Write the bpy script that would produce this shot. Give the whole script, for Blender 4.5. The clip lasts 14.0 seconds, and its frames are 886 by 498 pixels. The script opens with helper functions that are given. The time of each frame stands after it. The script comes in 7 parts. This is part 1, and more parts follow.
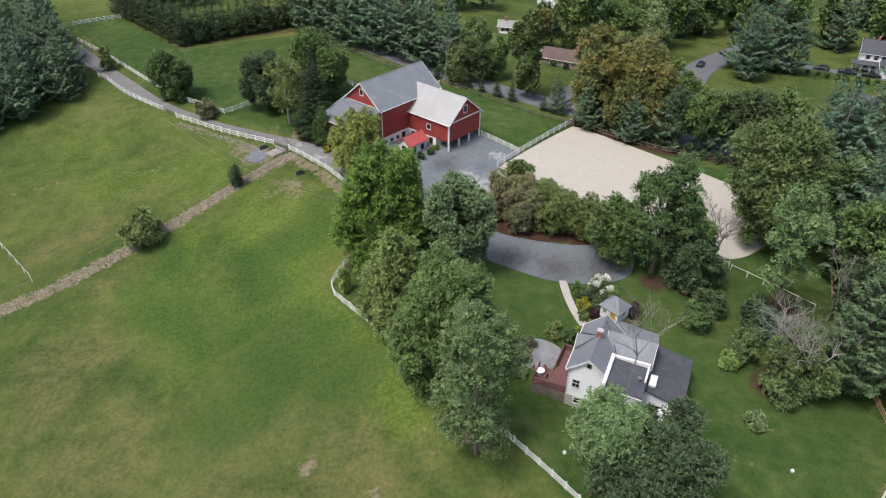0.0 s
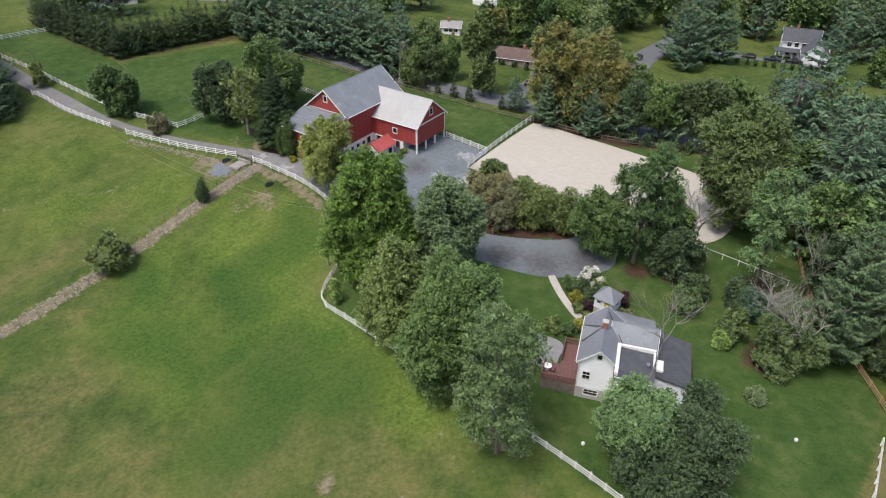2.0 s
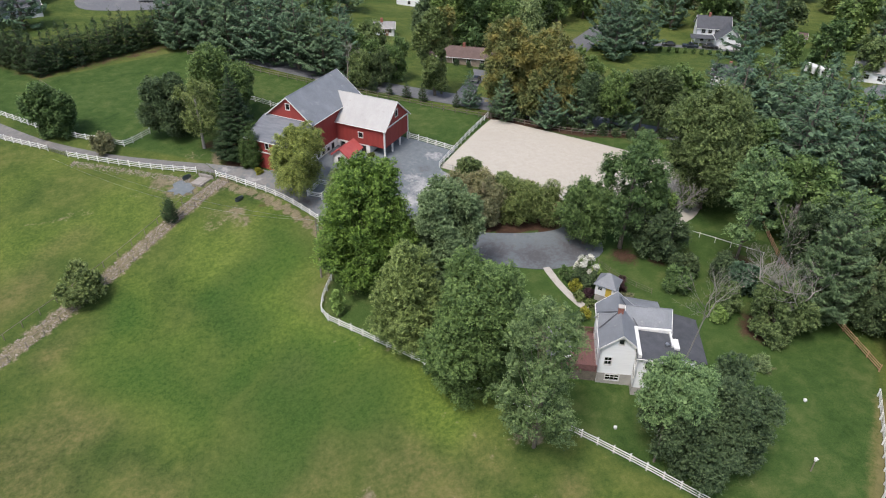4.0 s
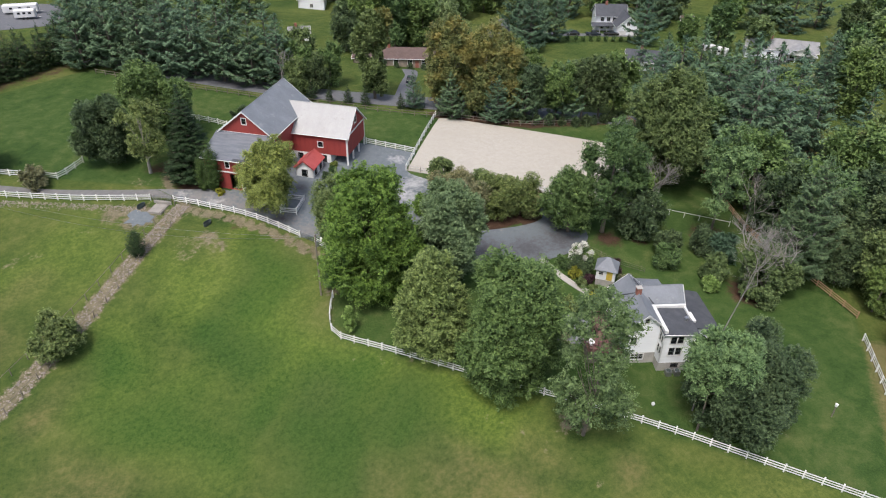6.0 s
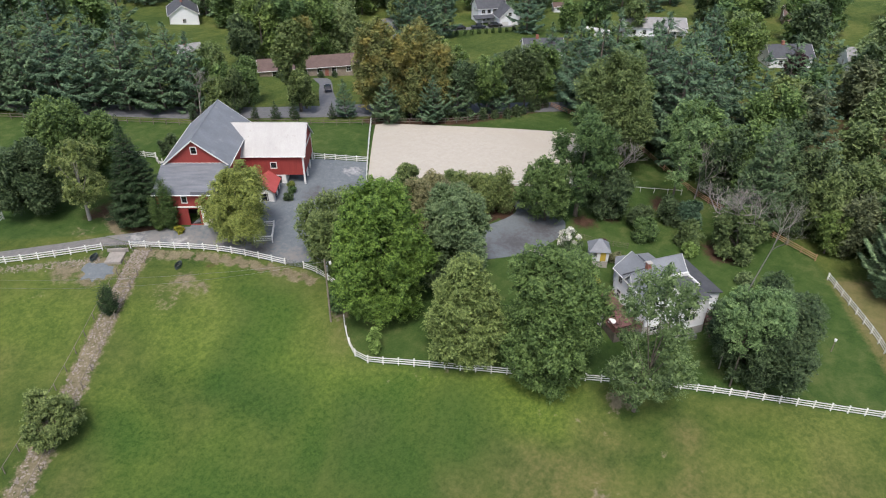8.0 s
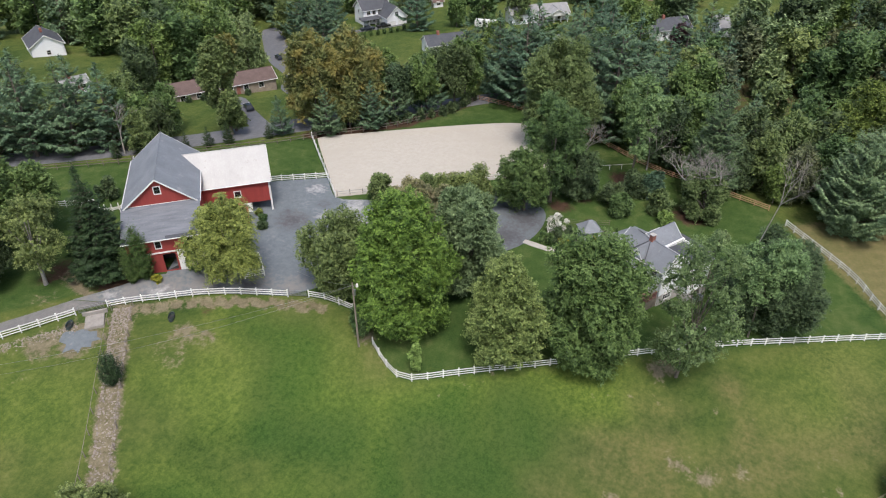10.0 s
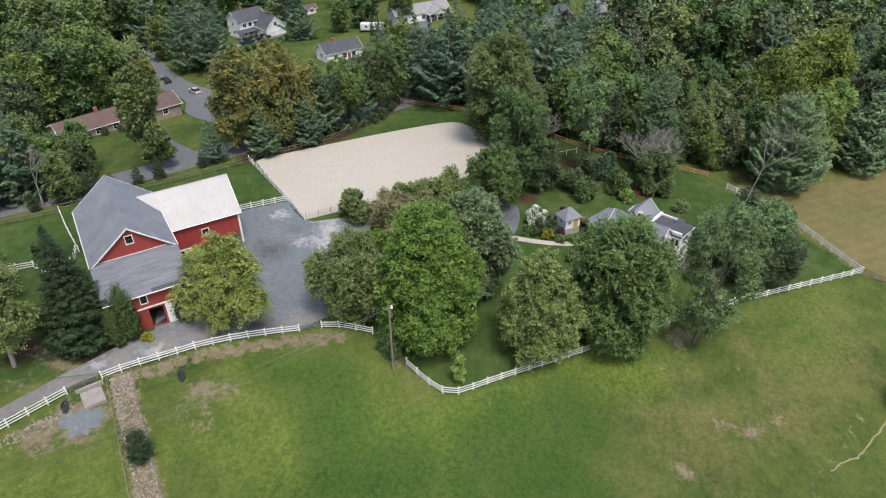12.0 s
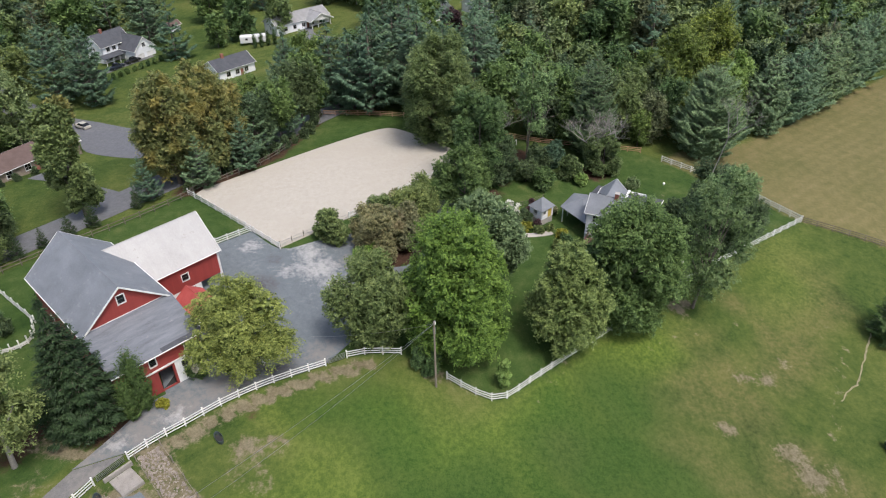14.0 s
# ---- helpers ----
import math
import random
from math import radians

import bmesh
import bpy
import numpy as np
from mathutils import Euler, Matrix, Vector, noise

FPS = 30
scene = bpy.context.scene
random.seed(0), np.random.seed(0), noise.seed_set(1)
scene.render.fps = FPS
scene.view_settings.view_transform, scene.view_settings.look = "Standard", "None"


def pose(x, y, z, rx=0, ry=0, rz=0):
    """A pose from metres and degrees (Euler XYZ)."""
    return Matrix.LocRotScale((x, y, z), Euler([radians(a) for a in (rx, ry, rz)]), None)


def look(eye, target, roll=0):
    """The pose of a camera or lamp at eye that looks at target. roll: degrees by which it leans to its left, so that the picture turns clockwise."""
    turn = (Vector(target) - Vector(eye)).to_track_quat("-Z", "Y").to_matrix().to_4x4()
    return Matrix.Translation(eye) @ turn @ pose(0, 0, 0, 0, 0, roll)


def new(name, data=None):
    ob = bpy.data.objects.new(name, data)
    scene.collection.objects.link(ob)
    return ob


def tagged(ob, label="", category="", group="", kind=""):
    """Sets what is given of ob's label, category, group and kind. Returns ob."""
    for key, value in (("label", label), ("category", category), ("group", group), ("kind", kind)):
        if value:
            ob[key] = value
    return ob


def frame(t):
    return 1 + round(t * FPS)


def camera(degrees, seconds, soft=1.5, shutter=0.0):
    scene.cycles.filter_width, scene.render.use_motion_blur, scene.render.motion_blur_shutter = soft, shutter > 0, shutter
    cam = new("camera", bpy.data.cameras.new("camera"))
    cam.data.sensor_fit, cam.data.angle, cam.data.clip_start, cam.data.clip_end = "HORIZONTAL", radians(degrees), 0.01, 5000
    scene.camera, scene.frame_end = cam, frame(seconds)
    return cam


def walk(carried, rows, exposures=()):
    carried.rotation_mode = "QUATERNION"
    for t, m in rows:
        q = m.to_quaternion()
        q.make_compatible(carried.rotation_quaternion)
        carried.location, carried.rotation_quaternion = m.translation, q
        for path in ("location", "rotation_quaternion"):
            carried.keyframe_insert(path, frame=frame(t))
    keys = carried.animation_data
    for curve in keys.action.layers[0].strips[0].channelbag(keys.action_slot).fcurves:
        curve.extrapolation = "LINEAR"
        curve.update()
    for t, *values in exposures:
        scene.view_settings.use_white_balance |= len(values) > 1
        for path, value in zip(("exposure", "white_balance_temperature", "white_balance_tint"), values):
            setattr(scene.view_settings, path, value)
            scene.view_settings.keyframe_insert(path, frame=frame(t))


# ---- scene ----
cam = camera(65.3, 14.0, 1.1)
METRES, EYE, TILT, LEAN, TURN = 140.0, 64.4, -33.8, 0.0, 0.0
ROWS = [
    (0.0, 0.0, 0.0, 0.0, 0.0, 0.0, -0.0),
    (0.5, -0.0145, 0.0009, 0.001, -1.69, -0.02, 0.96),
    (1.0, -0.0332, 0.0007, 0.0016, -3.28, -0.04, 1.96),
    (1.5, -0.052, 0.0017, 0.004, -4.51, -0.08, 2.81),
    (2.0, -0.0745, 0.0045, 0.006, -6.21, -0.2, 3.89),
    (2.5, -0.0972, 0.0083, 0.008, -7.94, -0.33, 5.04),
    (3.0, -0.1233, 0.0135, 0.0113, -9.97, -0.54, 6.26),
    (5.5, -0.2695, 0.0642, 0.041, -21.58, -2.55, 12.93),
    (6.0, -0.3039, 0.0812, 0.0524, -24.64, -3.34, 14.64),
    (6.5, -0.3357, 0.1003, 0.0636, -27.69, -4.18, 16.19),
    (7.0, -0.3701, 0.1233, 0.0779, -31.18, -5.26, 18.02),
    (7.5, -0.4, 0.1452, 0.0934, -34.35, -6.34, 19.84),
    (8.0, -0.432, 0.1722, 0.1118, -38.09, -7.69, 21.97),
    (10.5, -0.5447, 0.3202, 0.2085, -56.56, -15.93, 29.99),
    (11.0, -0.5606, 0.3542, 0.2313, -60.84, -18.1, 31.09),
    (11.5, -0.5733, 0.3867, 0.2532, -64.9, -20.22, 32.07),
    (12.0, -0.5837, 0.4214, 0.2781, -69.34, -22.6, 33.05),
    (12.5, -0.5904, 0.455, 0.301, -73.64, -24.96, 33.81),
    (13.0, -0.5948, 0.491, 0.3256, -78.3, -27.57, 34.32),
    (13.5, -0.596, 0.5251, 0.3485, -82.72, -30.1, 34.67),
    (14.0, -0.5954, 0.5609, 0.3734, -87.44, -32.76, 34.9),
]
walk(cam, [(t, pose(0, 0, EYE, TILT, LEAN, TURN) @ pose(METRES * x, METRES * y, METRES * z, 90 + pitch, roll, yaw)) for t, x, y, z, yaw, pitch, roll in ROWS])

# ---- light ----
world = bpy.data.worlds.new("overcast_sky")
scene.world = world
world.use_nodes = True
wn = world.node_tree
wn.nodes.clear()
sky = wn.nodes.new("ShaderNodeTexSky")
sky.sky_type, sky.sun_disc = "NISHITA", False
sky.sun_elevation, sky.sun_rotation = radians(63.5), radians(230)
sky.air_density, sky.dust_density, sky.ozone_density = 1.0, 4.0, 0.6
wbg = wn.nodes.new("ShaderNodeBackground")
wbg.inputs["Strength"].default_value = 0.225
wout = wn.nodes.new("ShaderNodeOutputWorld")
wn.links.new(sky.outputs["Color"], wbg.inputs["Color"])
wn.links.new(wbg.outputs["Background"], wout.inputs["Surface"])
sun_data = bpy.data.lights.new("sun", "SUN")
sun_data.energy, sun_data.angle, sun_data.color = 2.45, radians(16), (1.0, 0.957, 0.957)
sun = new("sun", sun_data)
sun.matrix_world = look((-82, 32, 212), (0, 100, 0))


# ---- terrain ----
TERRAIN = (-2.023, 3.874, 11.719, -5.023, -8.255, -3.292, -2.549, -3.232, -7.323, -6.003, 1.756, 2.272, 3.218, 3.309, 4.653, -0.201, 2.647, 2.177)


def gz(x, y):
    """Height of the rolling ground: a smooth surface with a bank along the lane and the yard."""
    x, y = np.asarray(x, float), np.asarray(y, float)
    u, v = np.tanh(x / 130) * 1.3, np.tanh((y - 105) / 110) * 1.1
    w = np.tanh((-0.84 * (x + 20) - 0.54 * (y - 98) - 4) / 9)
    terms = (1 + 0 * u, u, v, u * u, u * v, v * v, u**3, u * u * v, u * v * v, v**3, u * u * v * v, v**4, u**4, u**3 * v, u * v**3, w, w * v, w * u)
    return sum(c * k for c, k in zip(TERRAIN, terms))


def ground(x, y):
    return float(gz(x, y))


# ---- materials ----
def nodes_of(name):
    mat = bpy.data.materials.new(name)
    mat.use_nodes = True
    return mat, mat.node_tree.nodes, mat.node_tree.links, mat.node_tree.nodes["Principled BSDF"]


def ramp(nodes, links, fac, stops):
    r = nodes.new("ShaderNodeValToRGB")
    while len(r.color_ramp.elements) < len(stops):
        r.color_ramp.elements.new(0.5)
    for el, (pos, col) in zip(r.color_ramp.elements, stops):
        el.position, el.color = pos, (*col, 1)
    links.new(fac, r.inputs["Fac"])
    return r.outputs["Color"]


def noise_at(nodes, links, scale, detail=6, rough=0.6, coord="Object", stretch=None, warp=0.0):
    tc = nodes.new("ShaderNodeTexCoord")
    out = tc.outputs[coord]
    if stretch:
        mp = nodes.new("ShaderNodeMapping")
        mp.inputs["Scale"].default_value = stretch
        links.new(out, mp.inputs["Vector"])
        out = mp.outputs["Vector"]
    n = nodes.new("ShaderNodeTexNoise")
    n.inputs["Scale"].default_value, n.inputs["Detail"].default_value, n.inputs["Roughness"].default_value = scale, detail, rough
    n.inputs["Distortion"].default_value = warp
    links.new(out, n.inputs["Vector"])
    return n.outputs["Fac"]


def mix(nodes, links, fac, a, b, mode="MIX"):
    m = nodes.new("ShaderNodeMix")
    m.data_type, m.blend_type = "RGBA", mode
    for socket, value in ((m.inputs["Factor"], fac), (m.inputs["A"], a), (m.inputs["B"], b)):
        if isinstance(value, (int, float)):
            socket.default_value = value
        elif isinstance(value, tuple):
            socket.default_value = (*value, 1)
        else:
            links.new(value, socket)
    return m.outputs["Result"]


def math_node(nodes, links, op, a, b, clamp=False):
    m = nodes.new("ShaderNodeMath")
    m.operation, m.use_clamp = op, clamp
    for socket, value in zip(m.inputs, (a, b)):
        if isinstance(value, (int, float)):
            socket.default_value = value
        else:
            links.new(value, socket)
    return m.outputs["Value"]


def bump(nodes, links, bsdf, height, strength=0.3, distance=0.05):
    b = nodes.new("ShaderNodeBump")
    b.inputs["Strength"].default_value, b.inputs["Distance"].default_value = strength, distance
    links.new(height, b.inputs["Height"])
    links.new(b.outputs["Normal"], bsdf.inputs["Normal"])


def surface(name, dark, light, scale=1.5, fine=14.0, rough=0.8, metallic=0.0, relief=0.2, stretch=None, depth=0.02, worn=None, worn_amount=0.62):
    """A weathered surface: two scales of variation between two tones, with fine relief and optional worn spots."""
    mat, nodes, links, bsdf = nodes_of(name)
    big = noise_at(nodes, links, scale, 5, 0.6, stretch=stretch, warp=0.4)
    small = noise_at(nodes, links, fine, 4, 0.65, stretch=stretch)
    tone = math_node(nodes, links, "ADD", math_node(nodes, links, "MULTIPLY", big, 0.6), math_node(nodes, links, "MULTIPLY", small, 0.4))
    col = ramp(nodes, links, tone, ((0.33, dark), (0.67, light)))
    if worn:
        spots = noise_at(nodes, links, scale * 2.3, 8, 0.7)
        mask = ramp(nodes, links, spots, ((worn_amount, (0, 0, 0)), (worn_amount + 0.06, (1, 1, 1))))
        col = mix(nodes, links, mask, col, worn)
    rnd = nodes.new("ShaderNodeObjectInfo").outputs["Random"]
    col = mix(nodes, links, 1.0, col, ramp(nodes, links, rnd, ((0.0, (0.9, 0.9, 0.9)), (1.0, (1.0, 1.0, 1.0)))), "MULTIPLY")
    links.new(col, bsdf.inputs["Base Color"])
    bsdf.inputs["Roughness"].default_value, bsdf.inputs["Metallic"].default_value = rough, metallic
    bump(nodes, links, bsdf, small, relief, depth)
    return mat


def leaf_material(name, dark, light, accent=None, gloss=0.55, turned=0.52, grain=0.36):
    """Leaves: each leaf has its own tone, groups of leaves drift in hue, light shines through."""
    mat, nodes, links, bsdf = nodes_of(name)
    dark, light = ((1.04 * r, g, 1.03 * b) for r, g, b in (dark, light))
    geo = nodes.new("ShaderNodeNewGeometry")
    big = noise_at(nodes, links, 0.35, 3, 0.6)
    twig = noise_at(nodes, links, 1.9, 2, 0.5)
    tone = math_node(nodes, links, "ADD", math_node(nodes, links, "MULTIPLY", geo.outputs["Random Per Island"], grain), math_node(nodes, links, "ADD", math_node(nodes, links, "MULTIPLY", big, 0.32), math_node(nodes, links, "MULTIPLY", twig, 0.68 - grain)))
    col = ramp(nodes, links, tone, ((0.31, tuple(0.72 * v for v in dark)), (0.50, tuple(0.5 * (a + b) for a, b in zip(dark, light))), (0.69, tuple(1.08 * v for v in light))))
    if accent:
        patch = noise_at(nodes, links, 0.22, 4, 0.6, warp=0.5)
        col = mix(nodes, links, ramp(nodes, links, patch, ((turned, (0, 0, 0)), (turned + 0.14, (0.8, 0.8, 0.8)))), col, accent)
    rnd = nodes.new("ShaderNodeObjectInfo").outputs["Random"]
    col = mix(nodes, links, 1.0, col, ramp(nodes, links, rnd, ((0.0, (0.84, 0.90, 0.98)), (0.55, (1.0, 1.0, 1.0)), (1.0, (1.18, 1.12, 1.02)))), "MULTIPLY")
    links.new(col, bsdf.inputs["Base Color"])
    bsdf.inputs["Roughness"].default_value = gloss
    bsdf.inputs["Specular IOR Level"].default_value = 0.18
    trans = nodes.new("ShaderNodeBsdfTranslucent")
    links.new(mix(nodes, links, 1.0, col, (0.9, 1.0, 0.45), "MULTIPLY"), trans.inputs["Color"])
    both = nodes.new("ShaderNodeMixShader")
    both.inputs["Fac"].default_value = 0.14
    out = nodes["Material Output"]
    links.new(bsdf.outputs["BSDF"], both.inputs[1])
    links.new(trans.outputs["BSDF"], both.inputs[2])
    links.new(both.outputs["Shader"], out.inputs["Surface"])
    return mat


def grass_material():
    """Pasture, lawn, dry meadow and bare soil, spread by the ground's own masks with ragged edges."""
    mat, nodes, links, bsdf = nodes_of("grassland")
    huge = noise_at(nodes, links, 0.018, 5, 0.55, warp=0.6)
    big = noise_at(nodes, links, 0.055, 6, 0.62, warp=0.8)
    mid = noise_at(nodes, links, 0.42, 6, 0.65, warp=0.3)
    fine = noise_at(nodes, links, 5.0, 5, 0.75)
    tuft = noise_at(nodes, links, 1.6, 5, 0.7)

    def sum_of(*pairs):
        total = None
        for value, k in pairs:
            part_value = math_node(nodes, links, "MULTIPLY", value, k)
            total = part_value if total is None else math_node(nodes, links, "ADD", total, part_value)
        return total

    field_tone = sum_of((huge, 0.16), (big, 0.32), (mid, 0.20), (tuft, 0.18), (fine, 0.14))
    field = ramp(nodes, links, field_tone, ((0.37, (0.018, 0.040, 0.010)), (0.45, (0.047, 0.077, 0.018)), (0.53, (0.090, 0.114, 0.029)), (0.63, (0.146, 0.150, 0.056))))
    dry = ramp(nodes, links, sum_of((huge, 0.5), (mid, 0.3), (big, 0.2)), ((0.54, (0, 0, 0)), (0.68, (0.75, 0.75, 0.75))))
    field = mix(nodes, links, dry, field, ramp(nodes, links, tuft, ((0.3, (0.086, 0.102, 0.030)), (0.7, (0.140, 0.134, 0.052)))))
    lawn = ramp(nodes, links, sum_of((mid, 0.4), (big, 0.3), (fine, 0.3)), ((0.37, (0.022, 0.049, 0.012)), (0.50, (0.047, 0.084, 0.021)), (0.62, (0.096, 0.118, 0.039))))
    meadow = ramp(nodes, links, sum_of((big, 0.35), (mid, 0.35), (tuft, 0.3)), ((0.36, (0.094, 0.104, 0.036)), (0.52, (0.156, 0.138, 0.060)), (0.68, (0.212, 0.174, 0.090))))
    turned_way = nodes.new("ShaderNodeMapping")
    turned_way.inputs["Rotation"].default_value = (0, 0, radians(-40))
    links.new(nodes.new("ShaderNodeTexCoord").outputs["Object"], turned_way.inputs["Vector"])
    swath = nodes.new("ShaderNodeTexWave")
    swath.inputs["Scale"].default_value, swath.inputs["Distortion"].default_value, swath.inputs["Detail"].default_value, swath.inputs["Detail Scale"].default_value = 0.12, 2.5, 3.0, 0.5
    links.new(turned_way.outputs["Vector"], swath.inputs["Vector"])
    meadow = mix(nodes, links, math_node(nodes, links, "MULTIPLY", swath.outputs["Fac"], 0.2), meadow, (0.088, 0.096, 0.034))
    soil = ramp(nodes, links, sum_of((mid, 0.3), (tuft, 0.35), (fine, 0.35)), ((0.36, (0.096, 0.082, 0.048)), (0.52, (0.166, 0.144, 0.092)), (0.66, (0.264, 0.232, 0.156))))
    mulch = ramp(nodes, links, sum_of((mid, 0.3), (tuft, 0.3), (fine, 0.4)), ((0.38, (0.030, 0.018, 0.012)), (0.52, (0.065, 0.038, 0.026)), (0.66, (0.100, 0.072, 0.040))))

    def mask(attribute, wobble=0.55):
        at = nodes.new("ShaderNodeAttribute")
        at.attribute_name = attribute
        ragged = math_node(nodes, links, "ADD", at.outputs["Fac"], math_node(nodes, links, "MULTIPLY", math_node(nodes, links, "SUBTRACT", sum_of((mid, 0.5), (tuft, 0.5)), 0.5), wobble * 2.2))
        return ramp(nodes, links, ragged, ((0.38, (0, 0, 0)), (0.62, (1, 1, 1))))

    col = mix(nodes, links, mask("lawn", 0.2), field, lawn)
    col = mix(nodes, links, mask("meadow", 0.35), col, meadow)
    parched = nodes.new("ShaderNodeAttribute")
    parched.attribute_name = "dry"
    patchy = math_node(nodes, links, "MULTIPLY", parched.outputs["Fac"], ramp(nodes, links, sum_of((mid, 0.6), (tuft, 0.4)), ((0.3, (0.15, 0.15, 0.15)), (0.66, (0.9, 0.9, 0.9)))))
    col = mix(nodes, links, patchy, col, ramp(nodes, links, tuft, ((0.3, (0.098, 0.100, 0.034)), (0.7, (0.165, 0.142, 0.062)))))
    fresh = nodes.new("ShaderNodeAttribute")
    fresh.attribute_name = "fresh"
    col = mix(nodes, links, math_node(nodes, links, "MULTIPLY", fresh.outputs["Fac"], ramp(nodes, links, sum_of((mid, 0.5), (tuft, 0.5)), ((0.30, (0.45, 0.45, 0.45)), (0.55, (1, 1, 1))))), col, ramp(nodes, links, sum_of((tuft, 0.6), (fine, 0.4)), ((0.40, (0.052, 0.102, 0.014)), (0.58, (0.128, 0.172, 0.032)))))
    lush = nodes.new("ShaderNodeAttribute")
    lush.attribute_name = "lush"
    col = mix(nodes, links, math_node(nodes, links, "MULTIPLY", lush.outputs["Fac"], math_node(nodes, links, "ADD", mid, 0.5), True), col, ramp(nodes, links, sum_of((tuft, 0.6), (fine, 0.4)), ((0.38, (0.016, 0.050, 0.010)), (0.62, (0.040, 0.092, 0.018)))))
    col = mix(nodes, links, mask("mulch", 0.6), col, mulch)
    col = mix(nodes, links, mask("soil", 0.9), col, soil)
    links.new(col, bsdf.inputs["Base Color"])
    bsdf.inputs["Roughness"].default_value, bsdf.inputs["Specular IOR Level"].default_value = 0.95, 0.1
    bump(nodes, links, bsdf, sum_of((tuft, 0.6), (fine, 0.4)), 0.7, 0.3)
    return mat


def gravel_material(name, dark, light, pale, patch_scale=0.12, pale_at=0.6, masks=False):
    mat, nodes, links, bsdf = nodes_of(name)
    big, mid, fine = noise_at(nodes, links, patch_scale, 6, 0.62, warp=0.8), noise_at(nodes, links, 1.1, 6, 0.7), noise_at(nodes, links, 9, 5, 0.75)
    tone = math_node(nodes, links, "ADD", math_node(nodes, links, "MULTIPLY", mid, 0.5), math_node(nodes, links, "MULTIPLY", fine, 0.5))
    col = ramp(nodes, links, tone, ((0.34, dark), (0.66, light)))
    spread = math_node(nodes, links, "ADD", math_node(nodes, links, "MULTIPLY", big, 0.8), math_node(nodes, links, "MULTIPLY", mid, 0.2))
    col = mix(nodes, links, ramp(nodes, links, spread, ((pale_at - 0.08, (0, 0, 0)), (pale_at + 0.08, (0.85, 0.85, 0.85)))), col, pale)
    if masks:
        for attribute, tint in (("dusty", (0.190, 0.181, 0.170)), ("dark_gravel", (0.062, 0.060, 0.063)), ("chalky", (0.36, 0.36, 0.35))):
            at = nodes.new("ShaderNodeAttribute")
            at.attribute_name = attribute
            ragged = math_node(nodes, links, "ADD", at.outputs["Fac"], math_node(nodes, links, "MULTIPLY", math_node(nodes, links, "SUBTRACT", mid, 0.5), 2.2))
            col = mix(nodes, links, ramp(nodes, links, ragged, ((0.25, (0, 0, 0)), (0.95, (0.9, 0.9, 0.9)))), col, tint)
    links.new(col, bsdf.inputs["Base Color"])
    bsdf.inputs["Roughness"].default_value = 0.9
    bump(nodes, links, bsdf, fine, 0.4, 0.03)
    return mat


def glass_material():
    mat, nodes, links, bsdf = nodes_of("window_glass")
    bsdf.inputs["Base Color"].default_value = (0.10, 0.115, 0.12, 1)
    bsdf.inputs["Roughness"].default_value, bsdf.inputs["Transmission Weight"].default_value = 0.03, 0.9
    bsdf.inputs["IOR"].default_value = 1.45
    return mat


GRASS = grass_material()
LANE = gravel_material("lane_asphalt_and_grit", (0.10, 0.10, 0.10), (0.19, 0.185, 0.177), (0.235, 0.222, 0.20), 0.1, 0.6)
YARD = gravel_material("blue_grey_gravel", (0.090, 0.106, 0.117), (0.165, 0.188, 0.202), (0.23, 0.245, 0.245), 0.075, 0.62, True)
ASPHALT = gravel_material("street_asphalt", (0.085, 0.088, 0.095), (0.150, 0.155, 0.165), (0.18, 0.18, 0.18), 0.1, 0.62)
SAND = gravel_material("arena_sand", (0.345, 0.318, 0.268), (0.445, 0.418, 0.362), (0.372, 0.341, 0.286), 0.05, 0.56)
CONCRETE = surface("pale_concrete", (0.33, 0.31, 0.28), (0.50, 0.47, 0.43), 1.2, 12, 0.9, worn=(0.25, 0.23, 0.2))
OLD_CONCRETE = surface("weathered_concrete", (0.20, 0.185, 0.165), (0.34, 0.315, 0.285), 1.0, 9, 0.9, worn=(0.15, 0.14, 0.12))
RED = surface("red_board_siding", (0.215, 0.030, 0.026), (0.300, 0.048, 0.040), 0.5, 9, 0.7, stretch=(3, 3, 0.4), worn=(0.20, 0.030, 0.026), worn_amount=0.64)
RED_ROOF = surface("red_metal_roof", (0.36, 0.06, 0.055), (0.47, 0.11, 0.10), 1.0, 12, 0.5)
WHITE = surface("white_painted_wood", (0.62, 0.62, 0.60), (0.80, 0.80, 0.78), 1.5, 15, 0.6, worn=(0.5, 0.48, 0.44), worn_amount=0.68)
WHITE_STONE = surface("whitewashed_stone", (0.66, 0.66, 0.64), (0.84, 0.84, 0.82), 1.6, 7, 0.9, relief=0.6, depth=0.06, worn=(0.40, 0.38, 0.34))
SIDING = surface("white_clapboard", (0.74, 0.76, 0.785), (0.84, 0.86, 0.88), 0.8, 14, 0.6, stretch=(0.3, 0.3, 6))
FOUNDATION = surface("grey_parged_foundation", (0.28, 0.27, 0.25), (0.42, 0.40, 0.37), 1.0, 8, 0.9)
SLATE = surface("blue_grey_slate", (0.138, 0.152, 0.169), (0.218, 0.235, 0.256), 0.35, 6, 0.65, stretch=(1, 1, 1), relief=0.4, depth=0.03, worn=(0.25, 0.258, 0.264), worn_amount=0.60)
OLD_SLATE = surface("dark_streaked_slate", (0.095, 0.105, 0.122), (0.200, 0.215, 0.238), 0.5, 7, 0.7, stretch=(0.5, 3.0, 3.0), relief=0.5, depth=0.03, worn=(0.235, 0.245, 0.255), worn_amount=0.63)
SHINGLE = surface("charcoal_shingle", (0.046, 0.050, 0.058), (0.086, 0.091, 0.102), 0.8, 8, 0.85)
